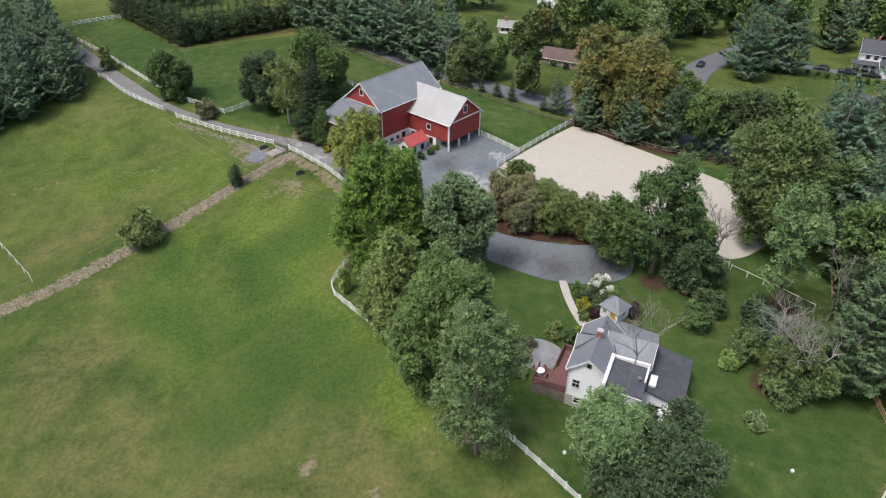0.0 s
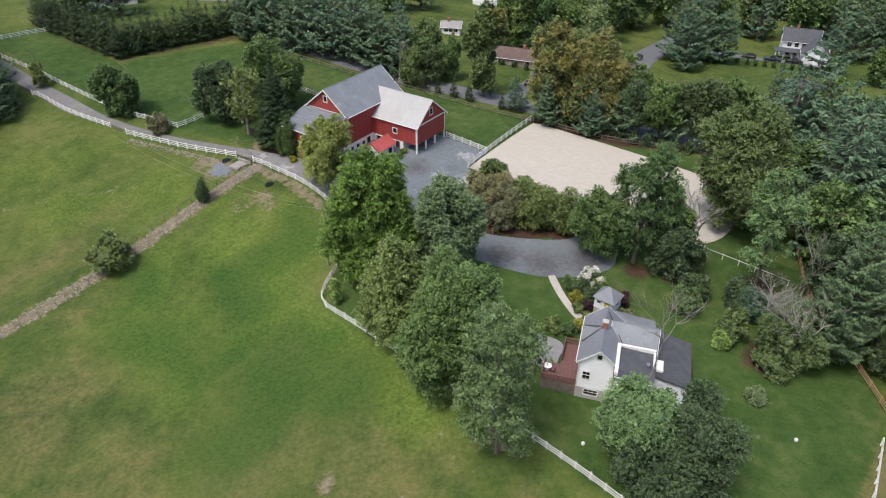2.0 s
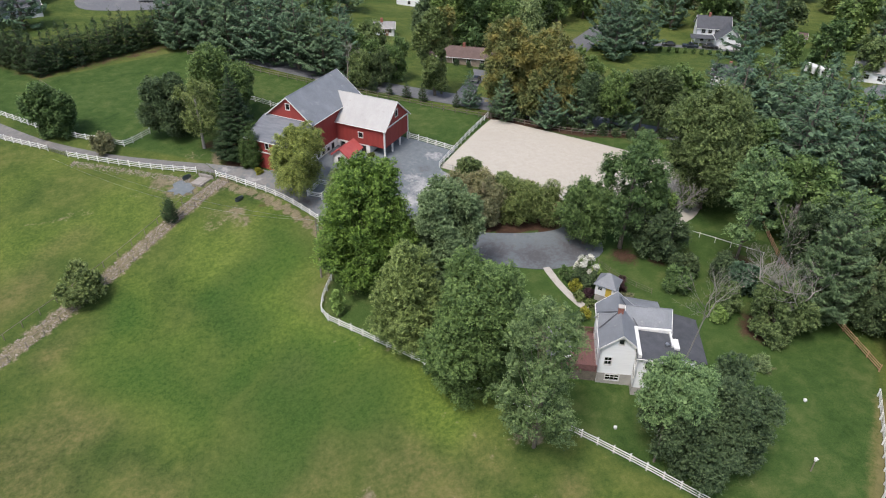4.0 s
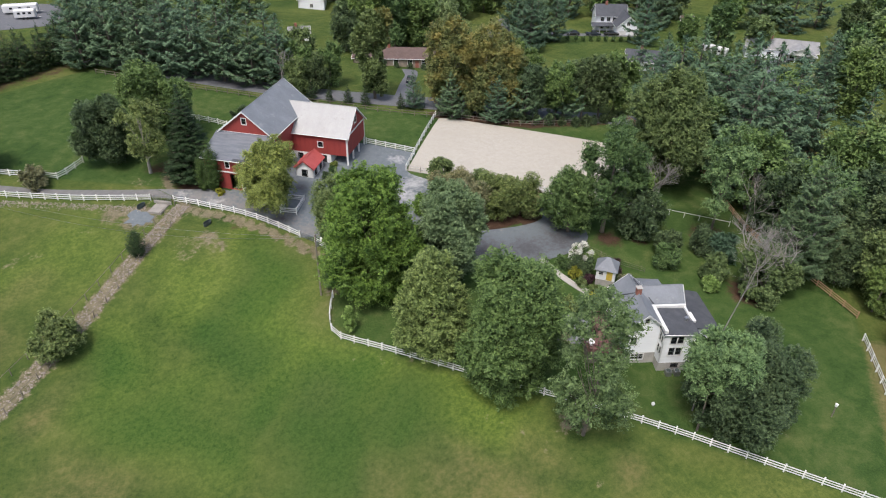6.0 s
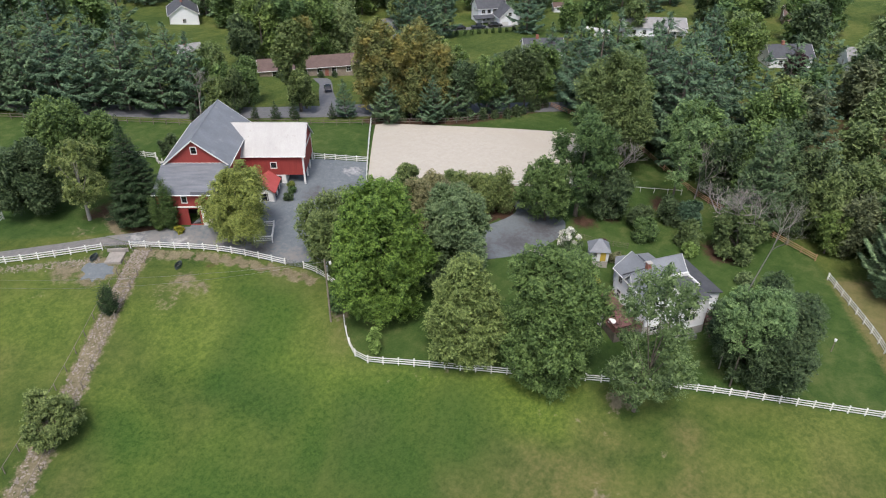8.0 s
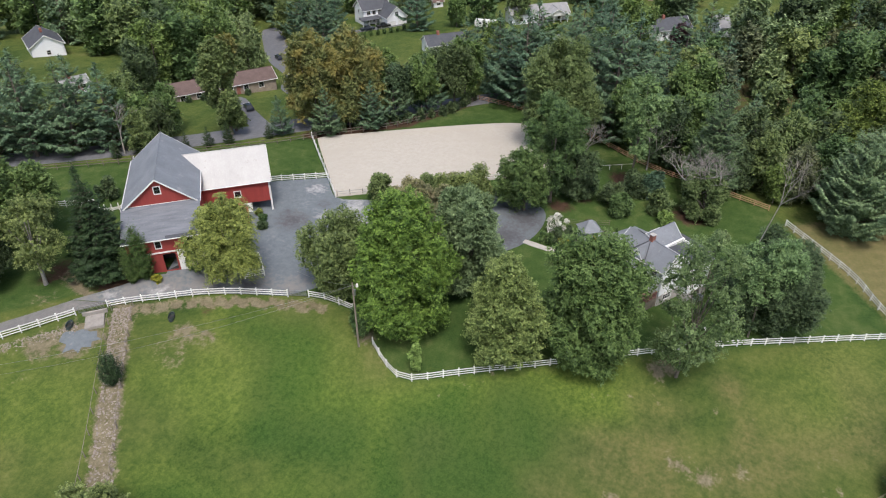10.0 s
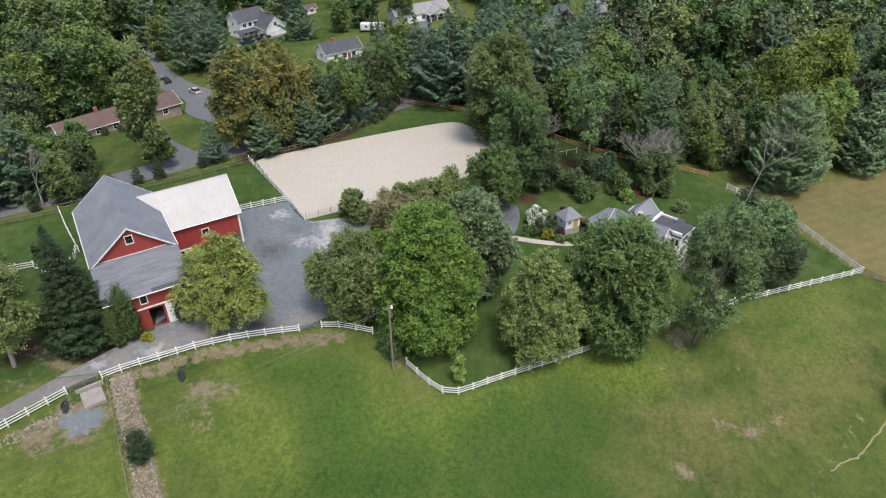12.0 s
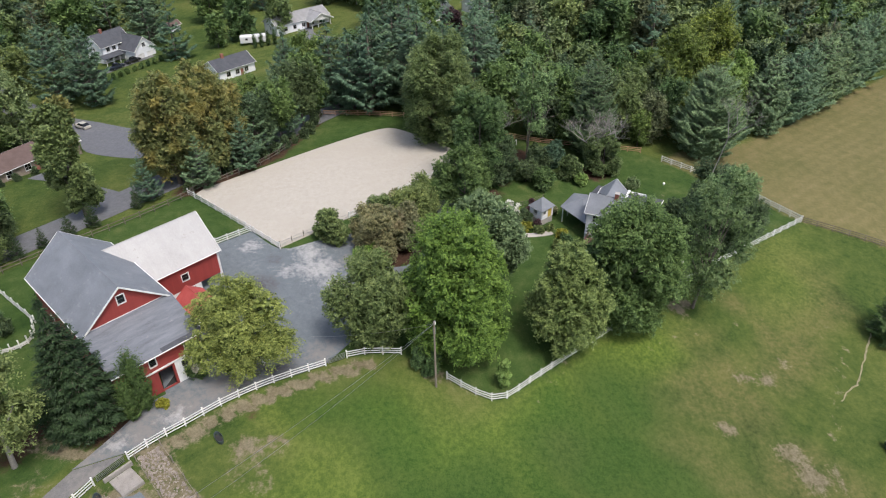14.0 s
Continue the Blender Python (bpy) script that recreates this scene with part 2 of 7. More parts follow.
BROWN_SHINGLE = surface("brown_shingle", (0.085, 0.056, 0.048), (0.145, 0.100, 0.086), 0.8, 8, 0.85)
GREY_SHINGLE = surface("light_grey_shingle", (0.20, 0.20, 0.20), (0.31, 0.31, 0.305), 0.8, 8, 0.85)
TIN = surface("off_white_metal_roof", (0.320, 0.318, 0.308), (0.40, 0.398, 0.388), 0.5, 5, 0.45, stretch=(1, 0.15, 1), worn=(0.31, 0.30, 0.285), worn_amount=0.62)
WEATHERED = surface("weathered_fence_wood", (0.085, 0.072, 0.058), (0.190, 0.165, 0.132), 2, 12, 0.85, stretch=(1, 1, 1))
FRESH_WOOD = surface("reddish_fence_wood", (0.30, 0.17, 0.10), (0.46, 0.28, 0.18), 2, 12, 0.8)
DECKING = surface("red_brown_deck_stain", (0.115, 0.055, 0.049), (0.195, 0.098, 0.088), 1.5, 10, 0.75, stretch=(6, 0.6, 1))
POLE_WOOD = surface("sun_bleached_pole_wood", (0.14, 0.118, 0.096), (0.265, 0.23, 0.19), 2, 12, 0.85, stretch=(1, 1, 0.3))
BARK = surface("grey_brown_bark", (0.085, 0.070, 0.055), (0.20, 0.17, 0.14), 2.5, 12, 0.95, relief=0.7, depth=0.05, stretch=(1, 1, 0.3))
DEAD_WOOD = surface("bleached_dead_wood", (0.18, 0.165, 0.15), (0.34, 0.32, 0.29), 2.5, 12, 0.9)
STRAW = surface("dry_straw", (0.140, 0.135, 0.065), (0.320, 0.290, 0.175), 1.5, 10, 0.95, relief=0.4)
STONE = surface("riprap_stone", (0.088, 0.072, 0.058), (0.400, 0.350, 0.300), 1.6, 9, 0.9, relief=0.5)
FLAGSTONE = surface("blue_grey_flagstone", (0.15, 0.155, 0.16), (0.27, 0.275, 0.28), 0.8, 9, 0.85)
BRICK = surface("red_brick_masonry", (0.20, 0.075, 0.055), (0.33, 0.14, 0.10), 2, 14, 0.9)
TAN_STONE = surface("tan_stone_veneer", (0.20, 0.165, 0.13), (0.36, 0.30, 0.24), 1.5, 6, 0.9, relief=0.5)
DARK = surface("dark_interior_boards", (0.012, 0.011, 0.010), (0.030, 0.028, 0.026), 1, 8, 0.9)
YELLOW = surface("yellow_painted_door", (0.50, 0.36, 0.05), (0.62, 0.47, 0.09), 2, 12, 0.6)
STEEL = surface("galvanised_steel", (0.30, 0.31, 0.32), (0.45, 0.46, 0.47), 2, 14, 0.4, metallic=0.8)
BLACK_RUBBER = surface("black_rubber", (0.012, 0.012, 0.012), (0.03, 0.03, 0.03), 3, 15, 0.7)
LAMP_GREY = surface("grey_green_shutter", (0.035, 0.05, 0.05), (0.06, 0.08, 0.078), 3, 15, 0.6)
GLASS = glass_material()


# ---- building blocks ----
def mesh_from(name, verts, faces, mat, smooth=False):
    me = bpy.data.meshes.new(name)
    me.from_pydata([tuple(v) for v in verts], [], [tuple(f) for f in faces])
    me.materials.append(mat)
    if smooth:
        me.polygons.foreach_set("use_smooth", [True] * len(me.polygons))
    me.update()
    return me


def put(name, me, parent=None, m=None, label=""):
    ob = new(name, me)
    ob.parent = parent
    if m is not None:
        ob.matrix_basis = m
    if label:
        ob["label"] = label
    return ob


def thing(name, m, label, category, group="", kind=""):
    ob = new(name)
    ob.empty_display_size = 0.3
    ob.matrix_basis = m
    return tagged(ob, label, category, group, kind)


class Shape:
    """Collects boxes, slabs and tubes into one mesh."""

    def __init__(self):
        self.v, self.f = [], []

    def add(self, verts, faces):
        k = len(self.v)
        self.v += [Vector(p) for p in verts]
        self.f += [tuple(i + k for i in f) for f in faces]
        return self

    def box(self, x0, y0, z0, x1, y1, z1, m=None, taper=0.0):
        c = [Vector((x, y, z)) for z in (z0, z1) for y in (y0, y1) for x in (x0, x1)]
        if taper:
            mx, my = (x0 + x1) / 2, (y0 + y1) / 2
            for p in c[4:]:
                p.x, p.y = mx + (p.x - mx) * (1 - taper), my + (p.y - my) * (1 - taper)
        if m is not None:
            c = [m @ p for p in c]
        return self.add(c, ((0, 2, 3, 1), (4, 5, 7, 6), (0, 1, 5, 4), (2, 6, 7, 3), (0, 4, 6, 2), (1, 3, 7, 5)))

    def slab(self, corners, thick):
        """A flat slab under the given corners (counter-clockwise from above or from outside)."""
        p = [Vector(c) for c in corners]
        nrm = (p[1] - p[0]).cross(p[2] - p[0]).normalized()
        n = len(p)
        low = [q - nrm * thick for q in p]
        faces = [tuple(range(n)), tuple(range(2 * n - 1, n - 1, -1))]
        faces += [(i, i + n, (i + 1) % n + n, (i + 1) % n) for i in range(n)]
        return self.add(p + low, faces)

    def wall(self, poly, holes, thick, m):
        """A wall in the plane of m's x and z, with real openings; it reaches from y=0 back to y=thick."""
        pts, edges = [Vector((a, b)) for a, b in poly], [(i, (i + 1) % len(poly)) for i in range(len(poly))]
        for x0, z0, x1, z1 in holes:
            k = len(pts)
            pts += [Vector((x0, z0)), Vector((x1, z0)), Vector((x1, z1)), Vector((x0, z1))]
            edges += [(k, k + 1), (k + 1, k + 2), (k + 2, k + 3), (k + 3, k)]
        from mathutils.geometry import delaunay_2d_cdt
        vs, _, fs, *_ = delaunay_2d_cdt(pts, edges, [], 0, 1e-5)

        def inside(c):
            hit = False
            for (ax, ay), (bx, by) in zip(poly, poly[1:] + poly[:1]):
                if (ay > c.y) != (by > c.y) and c.x < (bx - ax) * (c.y - ay) / (by - ay) + ax:
                    hit = not hit
            return hit and not any(x0 < c.x < x1 and z0 < c.y < z1 for x0, z0, x1, z1 in holes)

        tris = [f for f in fs if inside(sum((vs[i] for i in f), Vector((0, 0))) / len(f))]
        n = len(vs)
        front = [m @ Vector((p.x, 0, p.y)) for p in vs]
        back = [m @ Vector((p.x, thick, p.y)) for p in vs]
        faces = [tuple(f) for f in tris] + [tuple(i + n for i in reversed(f)) for f in tris]
        count = {}
        for f in tris:
            for a, b in zip(f, f[1:] + f[:1]):
                count[(a, b)] = 1
        faces += [(b, a, a + n, b + n) for a, b in count if (b, a) not in count]
        return self.add(front + back, faces)

    def tube(self, path, radii, sides=7, cap=True):
        k = len(self.v)
        path = [Vector(p) for p in path]
        for i, p in enumerate(path):
            d = (path[min(i + 1, len(path) - 1)] - path[max(i - 1, 0)]).normalized()
            a = d.orthogonal().normalized()
            b = d.cross(a)
            for s in range(sides):
                w = 2 * math.pi * s / sides
                self.v.append(p + (a * math.cos(w) + b * math.sin(w)) * radii[i])
        for i in range(len(path) - 1):
            for s in range(sides):
                q = (s + 1) % sides
                self.f.append((k + i * sides + s, k + i * sides + q, k + (i + 1) * sides + q, k + (i + 1) * sides + s))
        if cap:
            self.f.append(tuple(k + (len(path) - 1) * sides + s for s in range(sides)))
            self.f.append(tuple(k + s for s in reversed(range(sides))))
        return self

    def mesh(self, name, mat, smooth=False, bevel=0.0):
        me = mesh_from(name, self.v, self.f, mat, smooth)
        if bevel:
            bm = bmesh.new()
            bm.from_mesh(me)
            bmesh.ops.remove_doubles(bm, verts=bm.verts, dist=1e-5)
            sharp = [e for e in bm.edges if len(e.link_faces) == 2 and e.calc_face_angle(0) > 0.6]
            bmesh.ops.bevel(bm, geom=sharp, offset=bevel, segments=1, affect="EDGES")
            bm.to_mesh(me)
            bm.free()
        return me

    def part(self, name, mat, parent, label="", smooth=False, bevel=0.0):
        return put(name, self.mesh(name, mat, smooth, bevel), parent, None, label)


def inside_poly(poly, x, y):
    hit = np.zeros(np.shape(x), bool)
    for (ax, ay), (bx, by) in zip(poly, poly[1:] + poly[:1]):
        if ay == by:
            continue
        hit ^= ((ay > y) != (by > y)) & (x < (bx - ax) * (y - ay) / (by - ay) + ax)
    return hit


def line_distance(line, x, y):
    best = np.full(np.shape(x), 1e9)
    for (ax, ay), (bx, by) in zip(line, line[1:]):
        dx, dy = bx - ax, by - ay
        s = np.clip(((x - ax) * dx + (y - ay) * dy) / (dx * dx + dy * dy), 0, 1)
        best = np.minimum(best, np.hypot(x - ax - s * dx, y - ay - s * dy))
    return best


def smooth_line(line, step=2.0, closed=False):
    """Points along a rounded curve through the given ones."""
    pts = [Vector(p) for p in line]
    n, out = len(pts), []
    for i in range(n if closed else n - 1):
        p0, p1, p2, p3 = (pts[(i + k) % n] if closed else pts[min(max(i + k, 0), n - 1)] for k in (-1, 0, 1, 2))
        k = max(1, int((p2 - p1).length / step))
        for j in range(k):
            t = j / k
            q = 0.5 * (2 * p1 + (p2 - p0) * t + (2 * p0 - 5 * p1 + 4 * p2 - p3) * t * t + (3 * p1 - p0 - 3 * p2 + p3) * t**3)
            out.append((q.x, q.y))
    if not closed:
        out.append(tuple(pts[-1]))
    return out


def sheet(name, outline, mat, lift, label, category, step=2.0, holes=(), rim=0.25):
    """A thin bed of gravel, sand or asphalt on the terrain, with a sloped rim."""
    from mathutils.geometry import delaunay_2d_cdt
    rings = [outline] + list(holes)
    pts, edges = [], []
    for ring in rings:
        k = len(pts)
        pts += [Vector(p) for p in ring]
        edges += [(k + i, k + (i + 1) % len(ring)) for i in range(len(ring))]
    xs, ys = np.array([p[0] for p in outline]), np.array([p[1] for p in outline])
    gx, gy = np.meshgrid(np.arange(xs.min(), xs.max(), step), np.arange(ys.min(), ys.max(), step))
    gx, gy = gx.ravel() + 0.13, gy.ravel() + 0.17
    keep = inside_poly(outline, gx, gy)
    for ring in rings:
        keep &= line_distance(list(ring) + [ring[0]], gx, gy) > 0.5
    for ring in holes:
        keep &= ~inside_poly(list(ring), gx, gy)
    pts += [Vector((a, b)) for a, b in zip(gx[keep], gy[keep])]
    vs, _, fs, *_ = delaunay_2d_cdt(pts, edges, [], 0, 1e-4)
    vx, vy = np.array([v.x for v in vs]), np.array([v.y for v in vs])
    cx = np.array([sum(vs[i].x for i in f) / len(f) for f in fs])
    cy = np.array([sum(vs[i].y for i in f) / len(f) for f in fs])
    ok = inside_poly(outline, cx, cy)
    for ring in holes:
        ok &= ~inside_poly(list(ring), cx, cy)
    tris = [tuple(f) for f, good in zip(fs, ok) if good]
    z = gz(vx, vy) + lift
    verts = [(a, b, c) for a, b, c in zip(vx, vy, z)]
    used = {}
    for f in tris:
        for a, b in zip(f, f[1:] + f[:1]):
            used[(a, b)] = 1
    rim_edges = [(a, b) for a, b in used if (b, a) not in used]
    low = {}
    for a, b in rim_edges:
        for i in (a, b):
            if i not in low:
                low[i] = len(verts)
                verts.append((vx[i], vy[i], z[i] - lift - rim))
    faces = tris + [(b, a, low[a], low[b]) for a, b in rim_edges]
    return tagged(new(name, mesh_from(name, verts, faces, mat)), label, category, "", "structure")


# ---- ground and beds ----
LANE_SOUTH = [(-100, 184), (-92, 177), (-85.4, 170), (-77.3, 161.8), (-65.7, 154.0), (-59.2, 149.8), (-48.3, 143.2), (-36.5, 137.2), (-31.5, 133.9), (-26.4, 129.1), (-20.6, 122.3), (-15.3, 114.2)]
FENCE_B = [(-32.6, 133.6), (-30.0, 131.6), (-26.9, 128.6), (-23.3, 125.2), (-19.4, 120.4), (-15.4, 114.0)]
FENCE_C = [(-13.6, 111.4), (-12.5, 108.6), (-12.0, 104.1)]
FENCE_D = [(-15.7, 97.6), (-17.2, 94.9), (-18.3, 92.0), (-17.8, 89.7), (-14.5, 86.1), (-10.2, 81.4), (-4.4, 74.9), (4.3, 65.3), (9.5, 59.5), (14.2, 53.8), (18.6, 48.0), (30.6, 31.8)]
FENCE_E = [(30.4, 32.0), (36.4, 36.6), (43.2, 41.5), (53.3, 53.2)]
DITCH = [(-31.4, 131.9), (-35.5, 127.8), (-40.2, 122.9), (-45.0, 118.0), (-51.9, 110.9), (-62.6, 100.8), (-67.5, 96.6), (-75.0, 91.2), (-92, 79), (-112, 66)]
HOUSE_YARD = [(-12, 104), (-15.6, 97.8), (-18.5, 91.6), (-18.0, 89.4), (-4.4, 74.7), (9.5, 59.2), (30.6, 31.8), (53.3, 53.2), (58, 58), (58.5, 68), (62, 84), (72, 112), (73, 130), (30, 149), (5.4, 165), (-17, 185), (-38, 208), (-56, 199), (-73, 191), (-104, 223), (-112, 212), (-93, 187), (-74.6, 169), (-54, 153), (-50, 150), (-36, 141), (-24, 135), (-14, 114)]
EAST_MEADOW = [(30.9, 32), (53.6, 53.2), (60, 46), (63, 34), (75, 20), (112, -22), (160, -70), (240, -150), (0, -150), (10, -30), (22, 8), (24.7, 18.2)]
WOODS = [(73, 130), (72, 112), (66, 98), (60, 84), (60, 66), (58, 57), (63, 38), (76, 22), (112, -20), (160, -66), (240, -140), (330, -60), (330, 60), (185, 80), (150, 95), (125, 105), (105, 122), (90, 136)]
ISLAND = smooth_line([(8.0, 106.5), (11.6, 103.2), (21.2, 100.6), (26.8, 101.0), (27.2, 104.5), (22.8, 110.0), (16.5, 113.6), (10.0, 113.6)], 1.0, True)


def soft(d, reach, edge):
    return np.clip((reach - d) / edge + 0.5, 0, 1)


def build_ground():
    fine_x, fine_y = np.arange(-130, 200.1, 1.5), np.arange(-90, 330.1, 1.5)
    out = np.array([10, 25, 50, 90, 160, 280, 480, 800, 1400, 2200.0])
    xs = np.concatenate([(-130 - out)[::-1], fine_x, 200 + out])
    ys = np.concatenate([(-90 - out)[::-1], fine_y, 330 + out])
    gx, gy = np.meshgrid(xs, ys)
    nx, ny = len(xs), len(ys)
    x, y = gx.ravel(), gy.ravel()
    z = gz(x, y)
    co = np.stack([x, y, z], 1)
    idx = np.arange(nx * ny).reshape(ny, nx)
    quads = np.stack([idx[:-1, :-1], idx[:-1, 1:], idx[1:, 1:], idx[1:, :-1]], -1).reshape(-1, 4)
    me = bpy.data.meshes.new("ground")
    me.vertices.add(len(co))
    me.vertices.foreach_set("co", co.ravel())
    me.loops.add(quads.size)
    me.loops.foreach_set("vertex_index", quads.ravel().astype(np.int32))
    me.polygons.add(len(quads))
    me.polygons.foreach_set("loop_start", np.arange(0, quads.size, 4, dtype=np.int32))
    me.update(calc_edges=True)
    me.polygons.foreach_set("use_smooth", [True] * len(quads))
    yard_edge = line_distance(HOUSE_YARD + HOUSE_YARD[:1], x, y)
    lawn = np.where(inside_poly(HOUSE_YARD, x, y), 0.5 + yard_edge / 3, 0.5 - yard_edge / 3)
    lawn = np.maximum(lawn, 0.3 * (y > 150) * (x > -12))
    med_edge = line_distance(EAST_MEADOW + EAST_MEADOW[:1], x, y)
    meadow = np.where(inside_poly(EAST_MEADOW, x, y), 0.5 + med_edge / 6, 0.5 - med_edge / 6)
    soil = 1.0 * soft(line_distance([(-31.5, 131.3), (-27.5, 127.0), (-23.7, 123.2), (-20.2, 118.6), (-16.4, 112.6), (-14.2, 108)], x, y), 1.0, 1.1)
    soil = np.maximum(soil, 0.6 * soft(line_distance([(-38.5, 133.4), (-45, 137.8), (-57, 145.2)], x, y), 0.8, 1.2))
    soil = np.maximum(soil, 0.85 * soft(line_distance([(-37.5, 131.5), (-41, 130.5)], x, y), 2.0, 2.2))
    soil = np.maximum(soil, 0.55 * soft(line_distance([(-30, 119), (-34.5, 117.6), (-33, 122)], x, y), 1.5, 4.0))
    soil = np.maximum(soil, 0.85 * soft(line_distance([(-32.0, 136.5), (-32.6, 140.0), (-31.4, 145.0)], x, y), 1.0, 1.6))
    soil = np.maximum(soil, 0.55 * soft(np.hypot(x + 36.5, y - 142.6), 2.0, 3.5))
    soil = np.maximum(soil, 0.68 * soft(line_distance(DITCH, x, y), 1.9, 1.4))
    soil = np.maximum(soil, 0.52 * soft(line_distance(FENCE_D, x, y), 0.4, 1.4))
    soil = np.maximum(soil, 0.80 * soft(np.hypot(x - 5.0, y - 60.4), 1.6, 2.5))
    soil = np.maximum(soil, 0.78 * soft(np.hypot(x + 14.9, y - 99.5), 1.6, 2.5))
    soil = np.maximum(soil, 0.60 * soft(np.hypot(x - 37.5, y - 56.8), 1.2, 2.0))
    soil = np.maximum(soil, 0.62 * soft(np.hypot(x - 26.5, y - 47.2), 0.9, 1.6))
    soil = np.maximum(soil, 0.52 * soft(line_distance([(-72, 128), (-55, 131), (-47, 132)], x, y), 0.35, 0.9))
    mulch = np.where(inside_poly(ISLAND, x, y), 1.0, 0.0)
    for cx, cy, r in ((34, 90.5, 3.0), (39, 88.0, 2.2), (-28, 138.5, 4.2), (-30.6, 145.8, 2.6), (-33.2, 146.3, 2.2), (-31.0, 147.4, 2.2), (-29.2, 144.6, 2.2), (-24.2, 121.8, 1.4), (52, 84, 4), (46, 69, 4)):
        mulch = np.maximum(mulch, 0.72 * soft(np.hypot(x - cx, y - cy), r, 4))
    wood_edge = line_distance(WOODS + WOODS[:1], x, y)
    mulch = np.maximum(mulch, np.where(inside_poly(WOODS, x, y), np.clip(0.12 + wood_edge / 30, 0, 0.5), np.clip(0.12 - wood_edge / 4, 0, 1)))
    mulch = np.where(np.hypot(x - 109, y - 50) < 13, 0, mulch)
    lawn = np.maximum(lawn, soft(np.hypot(x - 109, y - 50), 12, 3))
    mulch = np.maximum(mulch, 0.8 * soft(line_distance([(31, 149), (48, 137), (73, 131)], x, y), 3.0, 3))
    mulch = np.maximum(mulch, 0.5 * soft(line_distance([(-104, 226), (-73, 194), (-62, 200), (-40, 214), (-8, 188)], x, y), 4.0, 5))
    for line, w in (([(-18.5, 87.0), (-14.4, 83.0), (-10, 78.5)], 0.35), ([(-89.5, 121.8), (-79.7, 126.0), (-68.8, 128.6), (-54.8, 129.5)], 0.4), ([(-60, 40), (-40, 48), (-20, 46), (0, 36)], 0.5), ([(-9.4, 73.9), (-6.2, 69.1), (-2.4, 63.1), (0.9, 55.6), (3.3, 48.5), (7.4, 42.6), (10.9, 37.5), (15.4, 32.0)], 0.3), ([(-8.4, 56.4), (-8.5, 52.6), (-6.6, 48.0), (-3.8, 43.1), (3.3, 37.9), (10.5, 32.0)], 0.2)):
        soil = np.maximum(soil, 0.66 * soft(line_distance(line, x, y), w, 1.4))
    for cx, cy, r in ((-29.6, 121.3, 2.0), (-28.2, 117.7, 1.5), (-38.1, 133.7, 2.5), (-42.8, 134.4, 3.0), (-38.5, 130.3, 2.4), (31.6, 55.8, 0.9), (41.4, 61.4, 1.2), (-24.4, 50.0, 2.6), (-21.0, 52.0, 2.2), (-18.0, 59.5, 1.6), (-8.4, 54.6, 1.4), (-8.3, 51.2, 1.8), (-4.4, 47.6, 1.0), (3.6, 61.4, 1.8)):
        soil = np.maximum(soil, np.clip(0.9 - 0.55 * np.hypot(x - cx, y - cy) / r, 0, 0.7))
    x, y = x + 3.2 * np.sin(y / 7.3 + 1.1) + 1.9 * np.sin(y / 3.1 + x / 5.3), y + 3.0 * np.sin(x / 6.7 + 0.4) + 1.8 * np.sin(x / 2.9 - y / 4.7)
    lush = 0.45 * soft(line_distance([(-24, 105), (-26, 96), (-32, 84), (-27, 72), (-20, 66)], x, y), 5, 14)
    lush = np.maximum(lush, 0.4 * soft(line_distance([(-20, 93), (-22, 99), (-26, 112)], x, y), 2, 6))
    lush = np.where(lawn > 0.5, 0, lush)
    dry = np.zeros_like(x)
    for cx, cy, r in ((-24, 52, 6), (-8, 53, 6), (-17, 60, 5), (-61, 70, 9), (-54, 94, 5), (-27, 62, 9), (-12, 58, 7), (-2, 60, 4), (8, 54, 4), (8, 41, 9), (-24, 82, 3), (-19, 51, 5), (-45, 60, 8), (-70, 110, 8), (-62, 120, 5), (-88, 100, 10), (-30, 119, 4), (0, 45, 8), (16, 38, 8), (-20.7, 51.6, 5), (-24.5, 48, 5), (-17.5, 60.5, 5), (-7.4, 52.8, 5), (-33, 44, 7), (-62, 75, 9), (-56, 80, 6), (-14, 61.4, 5), (-26.6, 67.8, 4), (-45.4, 68, 7), (-52, 60, 8), (-31, 57.6, 5), (4.1, 44.3, 5), (3.4, 49.6, 4), (-11.3, 63.3, 4), (6.1, 38.5, 5)):
        dry = np.maximum(dry, np.clip(1.15 - np.hypot(x - cx, y - cy) / r, 0, 1))
    dry = np.where(lawn > 0.5, 0, dry)
    for cx, cy, r in ((-25.5, 105, 4), (-24.6, 110, 3), (-18.7, 82.2, 3), (-29, 101, 4), (-42, 88, 6), (-32, 71, 6), (-18, 69, 5), (-29.6, 97, 4), (-30.6, 87, 4), (-24, 106.5, 6), (-28, 98, 6), (-31, 101.4, 4), (-26.8, 76.7, 7), (-18.2, 70.8, 5), (-23.2, 81.7, 5), (-48, 99, 4)):
        lush = np.maximum(lush, 0.75 * np.clip(1.15 - np.hypot(x - cx, y - cy) / (1.5 * r), 0, 0.8))
    lush = np.where(lawn > 0.5, 0, lush)
    fresh = np.zeros_like(x)
    for line, w, k in (([(-40, 118), (-33, 109), (-28, 118), (-35.7, 116)], 4, 0.7), ([(-24, 108), (-21, 97), (-20.2, 86), (-13, 78), (-9, 72), (-4, 65)], 3.5, 1.0), ([(-38.6, 93), (-43.6, 84), (-46, 104)], 5, 0.55), ([(-27, 90.6), (-20.5, 89)], 4, 0.7), ([(13.2, 45), (20.8, 37.4)], 4, 0.5), ([(-70, 126), (-56, 122), (-46, 128)], 5, 0.5), ([(-80, 140), (-66, 145)], 6, 0.35)):
        fresh = np.maximum(fresh, k * soft(line_distance(line, x, y), w, 9))
